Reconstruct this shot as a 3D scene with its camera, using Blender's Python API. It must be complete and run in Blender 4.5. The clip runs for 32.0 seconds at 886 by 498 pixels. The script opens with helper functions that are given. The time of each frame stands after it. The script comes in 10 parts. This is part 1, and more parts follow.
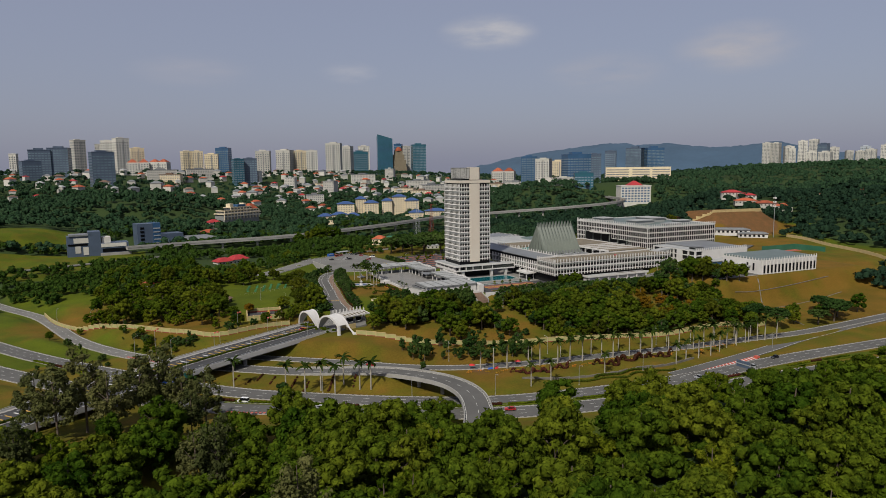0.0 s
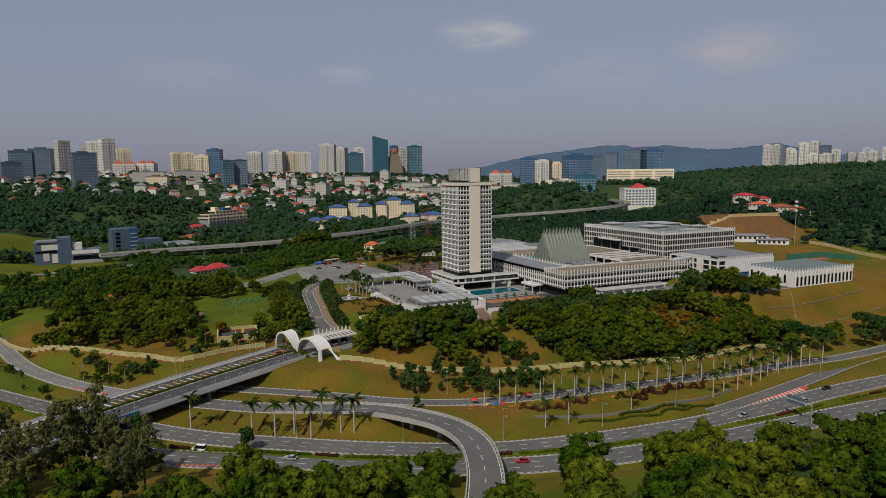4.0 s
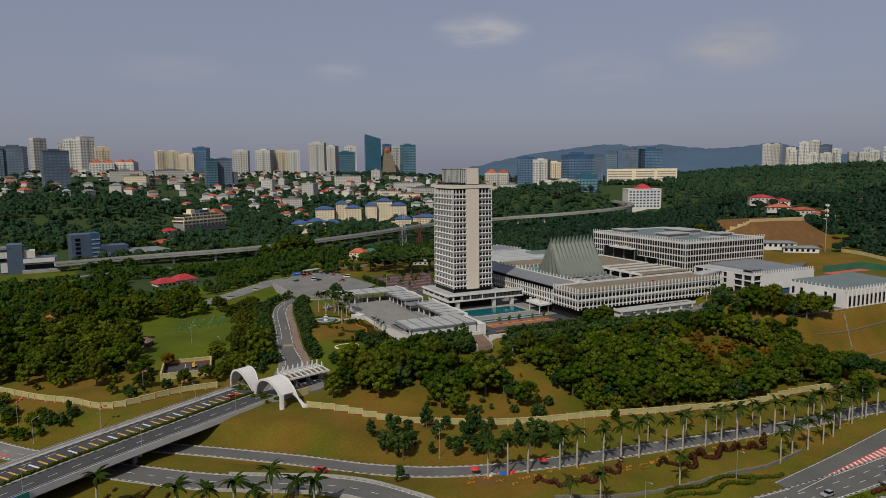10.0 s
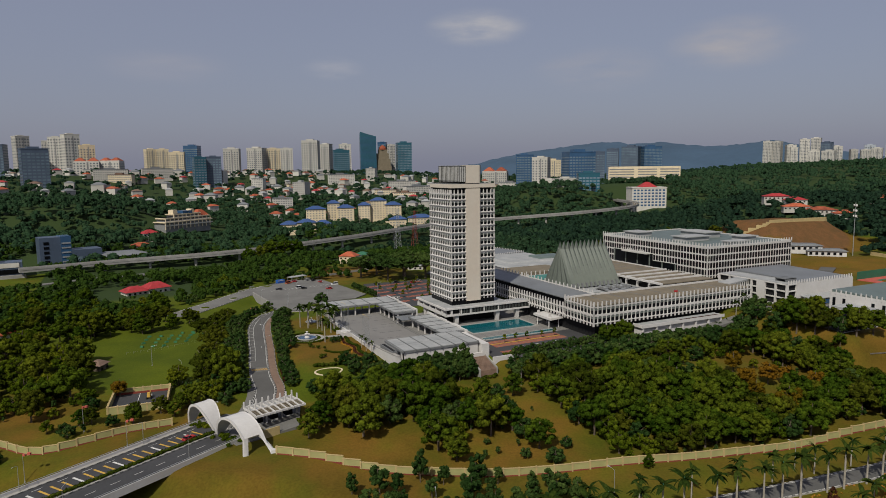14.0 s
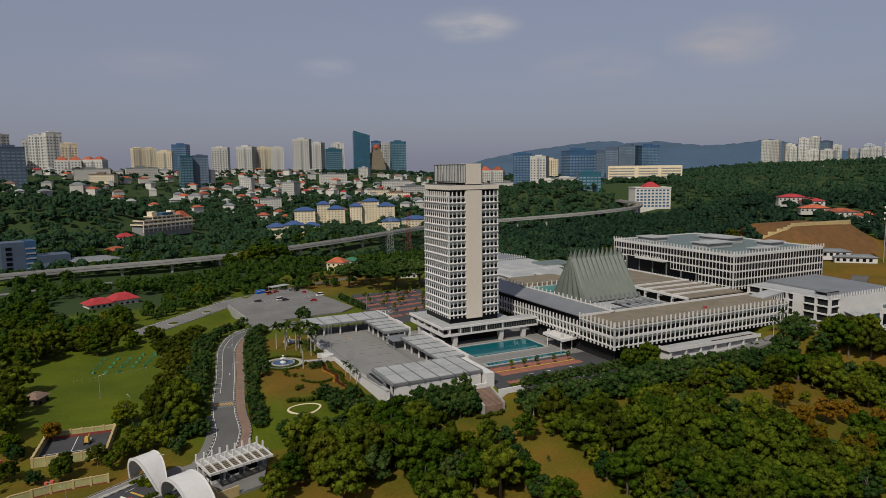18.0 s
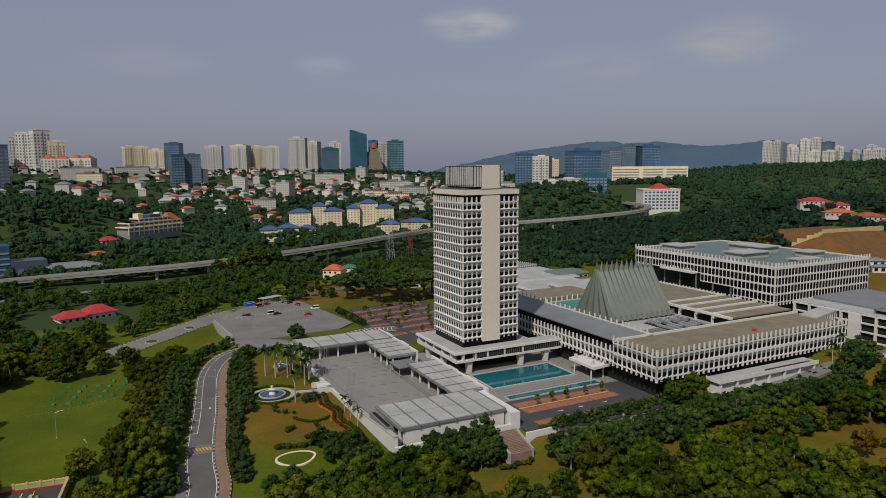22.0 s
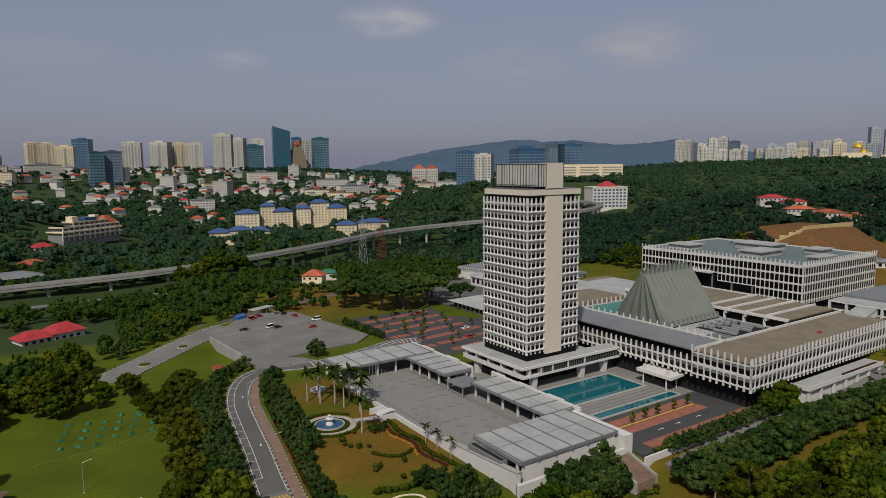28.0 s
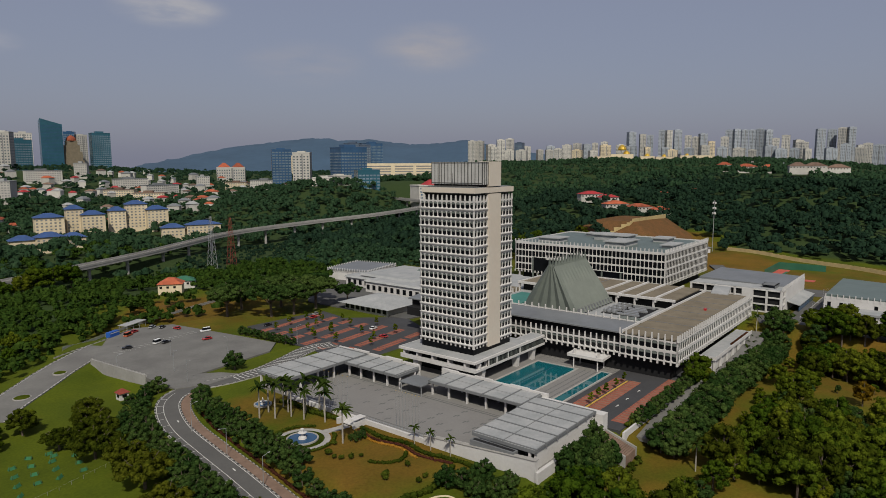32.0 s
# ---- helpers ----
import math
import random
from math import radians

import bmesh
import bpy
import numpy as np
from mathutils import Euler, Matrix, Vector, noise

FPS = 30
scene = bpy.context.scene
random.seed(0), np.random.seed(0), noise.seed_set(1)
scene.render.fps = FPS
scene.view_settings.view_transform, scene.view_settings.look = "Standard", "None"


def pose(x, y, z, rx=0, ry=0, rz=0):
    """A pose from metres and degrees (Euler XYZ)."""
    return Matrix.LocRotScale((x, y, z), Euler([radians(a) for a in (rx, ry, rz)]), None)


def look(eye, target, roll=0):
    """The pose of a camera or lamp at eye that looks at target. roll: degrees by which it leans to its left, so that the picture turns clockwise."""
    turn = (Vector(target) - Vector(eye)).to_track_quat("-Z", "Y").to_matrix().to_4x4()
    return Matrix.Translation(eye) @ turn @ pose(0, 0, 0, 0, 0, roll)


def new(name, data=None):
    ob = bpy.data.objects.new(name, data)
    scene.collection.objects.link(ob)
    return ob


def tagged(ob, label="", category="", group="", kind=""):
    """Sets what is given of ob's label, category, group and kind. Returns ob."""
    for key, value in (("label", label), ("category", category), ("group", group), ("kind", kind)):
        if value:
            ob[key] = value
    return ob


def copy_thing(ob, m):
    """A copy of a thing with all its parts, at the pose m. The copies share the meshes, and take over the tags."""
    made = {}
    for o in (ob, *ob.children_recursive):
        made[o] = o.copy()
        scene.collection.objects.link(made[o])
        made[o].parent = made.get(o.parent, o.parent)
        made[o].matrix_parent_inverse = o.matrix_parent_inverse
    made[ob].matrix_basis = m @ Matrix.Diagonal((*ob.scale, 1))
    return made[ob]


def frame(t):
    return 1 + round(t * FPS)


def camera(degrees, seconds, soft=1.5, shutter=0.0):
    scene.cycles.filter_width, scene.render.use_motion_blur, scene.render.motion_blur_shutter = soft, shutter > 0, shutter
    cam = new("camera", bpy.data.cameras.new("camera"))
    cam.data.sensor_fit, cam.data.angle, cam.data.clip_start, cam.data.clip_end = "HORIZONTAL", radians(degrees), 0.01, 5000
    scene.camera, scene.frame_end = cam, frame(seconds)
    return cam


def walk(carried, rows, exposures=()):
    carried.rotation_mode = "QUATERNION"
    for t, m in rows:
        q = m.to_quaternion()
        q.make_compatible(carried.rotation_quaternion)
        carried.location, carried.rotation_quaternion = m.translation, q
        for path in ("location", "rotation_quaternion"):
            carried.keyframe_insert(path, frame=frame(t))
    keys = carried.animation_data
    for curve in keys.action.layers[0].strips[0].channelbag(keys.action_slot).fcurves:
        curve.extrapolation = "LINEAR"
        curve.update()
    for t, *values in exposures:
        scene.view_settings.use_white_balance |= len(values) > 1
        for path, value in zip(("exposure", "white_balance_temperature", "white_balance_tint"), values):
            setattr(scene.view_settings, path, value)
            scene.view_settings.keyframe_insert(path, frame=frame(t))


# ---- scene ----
cam = camera(66.9, 32.0, 0.9)
PATH = [
    (0, (-210.693, -433.018, 79.323), (-209.869, -431.211, 79.083), -0.7),
    (1, (-205.389, -419.542, 79.128), (-204.562, -417.737, 78.89), -0.7),
    (2, (-200.11, -408.381, 78.315), (-199.281, -406.576, 78.08), -0.7),
    (3, (-195.536, -398.709, 77.946), (-194.704, -396.905, 77.712), -0.7),
    (3.5, (-193.532, -394.449, 78.046), (-192.699, -392.645, 77.813), -0.7),
    (5.5, (-186.13, -379.616, 79.841), (-185.291, -377.816, 79.605), -0.6),
    (6, (-183.895, -375.152, 79.935), (-183.055, -373.353, 79.699), -0.7),
    (7, (-179.166, -365.299, 79.708), (-178.324, -363.5, 79.471), -0.6),
    (8, (-174.624, -355.632, 79.566), (-173.781, -353.834, 79.329), -0.6),
    (9, (-169.886, -345.784, 79.424), (-169.04, -343.987, 79.187), -0.6),
    (10, (-165.29, -335.962, 79.113), (-164.441, -334.167, 78.877), -0.6),
    (11, (-160.769, -326.238, 79.058), (-159.918, -324.444, 78.82), -0.6),
    (12, (-156.216, -316.747, 78.841), (-155.363, -314.954, 78.603), -0.7),
    (13, (-151.858, -307.234, 78.73), (-151.001, -305.442, 78.49), -0.7),
    (14, (-147.088, -297.532, 78.438), (-146.23, -295.741, 78.197), -0.7),
    (14.5, (-144.858, -292.761, 78.423), (-143.998, -290.972, 78.181), -0.7),
    (16.5, (-136.073, -273.371, 78.216), (-135.207, -271.585, 77.973), -0.7),
    (17, (-133.893, -268.693, 78.242), (-133.025, -266.907, 77.999), -0.7),
    (18, (-129.595, -259.279, 78.236), (-128.723, -257.495, 77.993), -0.7),
    (19, (-125.465, -250.23, 78.298), (-124.591, -248.447, 78.055), -0.7),
    (20, (-122.931, -241.198, 78.868), (-122.053, -239.417, 78.624), -0.6),
    (21, (-120.715, -231.35, 79.014), (-119.834, -229.571, 78.77), -0.5),
    (22, (-119.1, -223.349, 79.1), (-118.218, -221.571, 78.856), -0.5),
    (23, (-118.649, -215.037, 79.177), (-117.765, -213.26, 78.932), -0.5),
    (24, (-121.266, -206.837, 79.199), (-120.381, -205.061, 78.953), -0.4),
    (24.5, (-123.545, -203.324, 79.283), (-122.66, -201.548, 79.037), -0.5),
    (25, (-126.532, -200.122, 79.312), (-125.642, -198.348, 79.065), -0.5),
    (25.5, (-130.053, -196.162, 79.585), (-129.142, -194.398, 79.339), -0.4),
    (27.5, (-148.096, -180.441, 79.547), (-147.036, -178.764, 79.296), -0.5),
    (28, (-153.224, -176.14, 79.501), (-152.12, -174.491, 79.249), -0.5),
    (28.5, (-158.076, -171.676, 79.592), (-156.92, -170.064, 79.337), -0.5),
    (29, (-163.085, -167.181, 79.488), (-161.872, -165.612, 79.233), -0.5),
    (30, (-173.381, -157.745, 79.008), (-172.054, -156.269, 78.754), -0.3),
    (31, (-183.239, -148.757, 79.299), (-181.798, -147.395, 79.041), -0.4),
    (32, (-192.789, -138.597, 79.637), (-191.235, -137.366, 79.378), -0.2),
]
EXPO = [(0, 0.18), (3, 0.10), (6, 0.0), (20, 0.0), (27, -0.06), (32, -0.06)]
walk(cam, [(t, look(eye, target, roll)) for t, eye, target, roll in PATH], EXPO)


# ---- sky and sun ----
SUN_AZ = math.atan2(-0.66, -0.75)      # compass of the sun in the plan, seen from the tower
SUN_EL = radians(47)
world = bpy.data.worlds.new("hazy_sky")
scene.world = world
world.use_nodes = True
wn, wl = world.node_tree.nodes, world.node_tree.links
wn.clear()
w_out = wn.new("ShaderNodeOutputWorld")
w_bg = wn.new("ShaderNodeBackground")
w_sky = wn.new("ShaderNodeTexSky")
w_sky.sky_type = "NISHITA"
w_sky.sun_disc = False
w_sky.sun_elevation = SUN_EL
w_sky.sun_rotation = math.pi / 2 - SUN_AZ
w_sky.air_density = 1.0
w_sky.dust_density = 3.0
w_sky.ozone_density = 2.0
w_mix = wn.new("ShaderNodeMixRGB")      # thin overcast veil over the blue sky
w_mix.inputs["Fac"].default_value = 0.72
w_mix.inputs["Color2"].default_value = (2.5, 2.58, 3.42, 1)
wl.new(w_sky.outputs["Color"], w_mix.inputs["Color1"])
wl.new(w_mix.outputs["Color"], w_bg.inputs["Color"])
w_bg.inputs["Strength"].default_value = 0.1
wl.new(w_bg.outputs["Background"], w_out.inputs["Surface"])

sun_data = bpy.data.lights.new("sun", "SUN")
sun_data.energy = 3.7
sun_data.angle = radians(1.2)
sun_data.color = (1.0, 0.95, 0.83)
sun = new("sun", sun_data)
sun_way = Vector((math.cos(SUN_AZ) * math.cos(SUN_EL), math.sin(SUN_AZ) * math.cos(SUN_EL), math.sin(SUN_EL)))
sun.matrix_world = look(sun_way * 300, (0, 0, 0))


# ---- materials ----
def material(name, base, rough=0.8, metal=0.0, spread=0.18, coarse=0.06, fine=1.2, bump=0.0, shift=None, by_object=0.0, island=0.0, spec=0.35):
    """A surface with large stains and a fine grain; shift: a second colour that the stains lean to; coarse and fine in patterns per metre."""
    m = bpy.data.materials.new(name)
    m.use_nodes = True
    n, l = m.node_tree.nodes, m.node_tree.links
    b = n["Principled BSDF"]
    b.inputs["Roughness"].default_value = rough
    b.inputs["Metallic"].default_value = metal
    b.inputs["Specular IOR Level"].default_value = spec
    tc = n.new("ShaderNodeNewGeometry")
    n1 = n.new("ShaderNodeTexNoise")
    n1.inputs["Scale"].default_value = coarse
    n1.inputs["Detail"].default_value = 5
    n1.inputs["Roughness"].default_value = 0.62
    n2 = n.new("ShaderNodeTexNoise")
    n2.inputs["Scale"].default_value = fine
    n2.inputs["Detail"].default_value = 3
    l.new(tc.outputs["Position"], n1.inputs["Vector"])
    l.new(tc.outputs["Position"], n2.inputs["Vector"])
    ramp = n.new("ShaderNodeMapRange")
    ramp.inputs["From Min"].default_value = 0.32
    ramp.inputs["From Max"].default_value = 0.68
    l.new(n1.outputs["Fac"], ramp.inputs["Value"])
    mix = n.new("ShaderNodeMixRGB")
    second = shift or tuple(c * (1 - spread * 1.6) for c in base)
    mix.inputs["Color1"].default_value = (*base, 1)
    mix.inputs["Color2"].default_value = (*second, 1)
    l.new(ramp.outputs["Result"], mix.inputs["Fac"])
    hsv = n.new("ShaderNodeHueSaturation")
    l.new(mix.outputs["Color"], hsv.inputs["Color"])
    val = n.new("ShaderNodeMath")
    val.operation = "MULTIPLY_ADD"
    val.inputs[1].default_value = spread * 1.6
    val.inputs[2].default_value = 1 - spread * 0.8
    l.new(n2.outputs["Fac"], val.inputs[0])
    last = val.outputs[0]
    if by_object:
        oi = n.new("ShaderNodeObjectInfo")
        k = n.new("ShaderNodeMath")
        k.operation = "MULTIPLY_ADD"
        k.inputs[1].default_value = by_object
        k.inputs[2].default_value = 1 - by_object / 2
        l.new(oi.outputs["Random"], k.inputs[0])
        q = n.new("ShaderNodeMath")
        q.operation = "MULTIPLY"
        l.new(last, q.inputs[0])
        l.new(k.outputs[0], q.inputs[1])
        last = q.outputs[0]
    if island:
        k = n.new("ShaderNodeMath")
        k.operation = "MULTIPLY_ADD"
        k.inputs[1].default_value = island
        k.inputs[2].default_value = 1 - island / 2
        l.new(tc.outputs["Random Per Island"], k.inputs[0])
        q = n.new("ShaderNodeMath")
        q.operation = "MULTIPLY"
        l.new(last, q.inputs[0])
        l.new(k.outputs[0], q.inputs[1])
        last = q.outputs[0]
    l.new(last, hsv.inputs["Value"])
    l.new(hsv.outputs["Color"], b.inputs["Base Color"])
    if bump:
        bp = n.new("ShaderNodeBump")
        bp.inputs["Strength"].default_value = bump
        bp.inputs["Distance"].default_value = 0.3
        l.new(n2.outputs["Fac"], bp.inputs["Height"])
        l.new(bp.outputs["Normal"], b.inputs["Normal"])
    return m


def leaf_material(name, dark, light, hue=0.03, thin=0.3):
    """Foliage: each clump and each tree has its own shade; some light passes through."""
    m = bpy.data.materials.new(name)
    m.use_nodes = True
    n, l = m.node_tree.nodes, m.node_tree.links
    out = n["Material Output"]
    n.remove(n["Principled BSDF"])
    geo = n.new("ShaderNodeNewGeometry")
    oi = n.new("ShaderNodeObjectInfo")
    noise1 = n.new("ShaderNodeTexNoise")
    noise1.inputs["Scale"].default_value = 0.22
    noise1.inputs["Detail"].default_value = 4
    l.new(geo.outputs["Position"], noise1.inputs["Vector"])
    a = n.new("ShaderNodeMath")
    a.operation = "MULTIPLY_ADD"
    a.inputs[1].default_value = 0.40
    l.new(geo.outputs["Random Per Island"], a.inputs[0])
    a2 = n.new("ShaderNodeMath")
    a2.operation = "MULTIPLY_ADD"
    a2.inputs[1].default_value = 1.5
    a2.inputs[2].default_value = -0.5
    noise2 = n.new("ShaderNodeTexNoise")          # sprays of leaves
    noise2.inputs["Scale"].default_value = 1.7
    noise2.inputs["Detail"].default_value = 3
    l.new(geo.outputs["Position"], noise2.inputs["Vector"])
    a3 = n.new("ShaderNodeMath")
    a3.operation = "MULTIPLY_ADD"
    a3.inputs[1].default_value = 1.5
    a3.inputs[2].default_value = -0.75
    l.new(noise2.outputs["Fac"], a3.inputs[0])
    a4 = n.new("ShaderNodeMath")
    a4.operation = "ADD"
    l.new(noise1.outputs["Fac"], a2.inputs[0])
    l.new(a2.outputs[0], a4.inputs[0])
    l.new(a3.outputs[0], a4.inputs[1])
    l.new(a4.outputs[0], a.inputs[2])
    a.use_clamp = True
    mix = n.new("ShaderNodeMixRGB")
    mix.inputs["Color1"].default_value = (*dark, 1)
    mix.inputs["Color2"].default_value = (*light, 1)
    l.new(a.outputs[0], mix.inputs["Fac"])
    hsv = n.new("ShaderNodeHueSaturation")
    h = n.new("ShaderNodeMath")
    h.operation = "MULTIPLY_ADD"
    h.inputs[1].default_value = -hue * 2
    h.inputs[2].default_value = 0.5 + hue
    l.new(oi.outputs["Random"], h.inputs[0])
    l.new(h.outputs[0], hsv.inputs["Hue"])
    v = n.new("ShaderNodeMath")
    v.operation = "MULTIPLY_ADD"
    v.inputs[1].default_value = 0.6
    v.inputs[2].default_value = 0.7
    l.new(oi.outputs["Random"], v.inputs[0])
    l.new(v.outputs[0], hsv.inputs["Value"])
    l.new(mix.outputs["Color"], hsv.inputs["Color"])
    d = n.new("ShaderNodeBsdfDiffuse")
    t = n.new("ShaderNodeBsdfTranslucent")
    ms = n.new("ShaderNodeMixShader")
    ms.inputs["Fac"].default_value = thin
    l.new(hsv.outputs["Color"], d.inputs["Color"])
    l.new(hsv.outputs["Color"], t.inputs["Color"])
    l.new(d.outputs[0], ms.inputs[1])
    l.new(t.outputs[0], ms.inputs[2])
    l.new(ms.outputs[0], out.inputs["Surface"])
    return m


def ground_material():
    """Grass, dry grass and bare earth in large patches."""
    m = bpy.data.materials.new("ground_cover")
    m.use_nodes = True
    n, l = m.node_tree.nodes, m.node_tree.links
    b = n["Principled BSDF"]
    b.inputs["Roughness"].default_value = 0.95
    b.inputs["Specular IOR Level"].default_value = 0.1
    geo = n.new("ShaderNodeNewGeometry")
    dry = n.new("ShaderNodeAttribute")
    dry.attribute_name = "dry"

    def noise_of(scale, detail=5):
        k = n.new("ShaderNodeTexNoise")
        k.inputs["Scale"].default_value = scale
        k.inputs["Detail"].default_value = detail
        l.new(geo.outputs["Position"], k.inputs["Vector"])
        return k.outputs["Fac"]

    def blend(fac, c1, c2):
        k = n.new("ShaderNodeMixRGB")
        for sock, c in (("Color1", c1), ("Color2", c2)):
            if isinstance(c, tuple):
                k.inputs[sock].default_value = (*c, 1)
            else:
                l.new(c, k.inputs[sock])
        l.new(fac, k.inputs["Fac"])
        return k.outputs["Color"]

    def spread(fac, lo, hi):
        k = n.new("ShaderNodeMapRange")
        k.inputs["From Min"].default_value = lo
        k.inputs["From Max"].default_value = hi
        l.new(fac, k.inputs["Value"])
        return k.outputs["Result"]

    mid = spread(noise_of(0.05), 0.35, 0.65)
    grass = blend(mid, (0.072, 0.090, 0.005), (0.049, 0.067, 0.0045))
    straw = blend(mid, (0.136, 0.076, 0.012), (0.092, 0.062, 0.008))
    earth = blend(spread(noise_of(0.2), 0.3, 0.7), (0.139, 0.067, 0.027), (0.097, 0.055, 0.022))
    add = n.new("ShaderNodeMath")
    add.operation = "MULTIPLY_ADD"
    add.inputs[1].default_value = 0.9
    l.new(noise_of(0.09, 6), add.inputs[0])
    l.new(dry.outputs["Fac"], add.inputs[2])
    base = blend(spread(add.outputs[0], 0.5, 1.05), grass, straw)
    base = blend(spread(add.outputs[0], 1.42, 1.6), base, earth)
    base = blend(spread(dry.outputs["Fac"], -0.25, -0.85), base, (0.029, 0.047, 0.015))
    hsv = n.new("ShaderNodeHueSaturation")
    l.new(base, hsv.inputs["Color"])
    mul = n.new("ShaderNodeMath")
    mul.operation = "MULTIPLY_ADD"
    mul.inputs[1].default_value = 0.7
    mul.inputs[2].default_value = 0.65
    l.new(noise_of(1.3, 3), mul.inputs[0])
    l.new(mul.outputs[0], hsv.inputs["Value"])
    l.new(hsv.outputs["Color"], b.inputs["Base Color"])
    return m


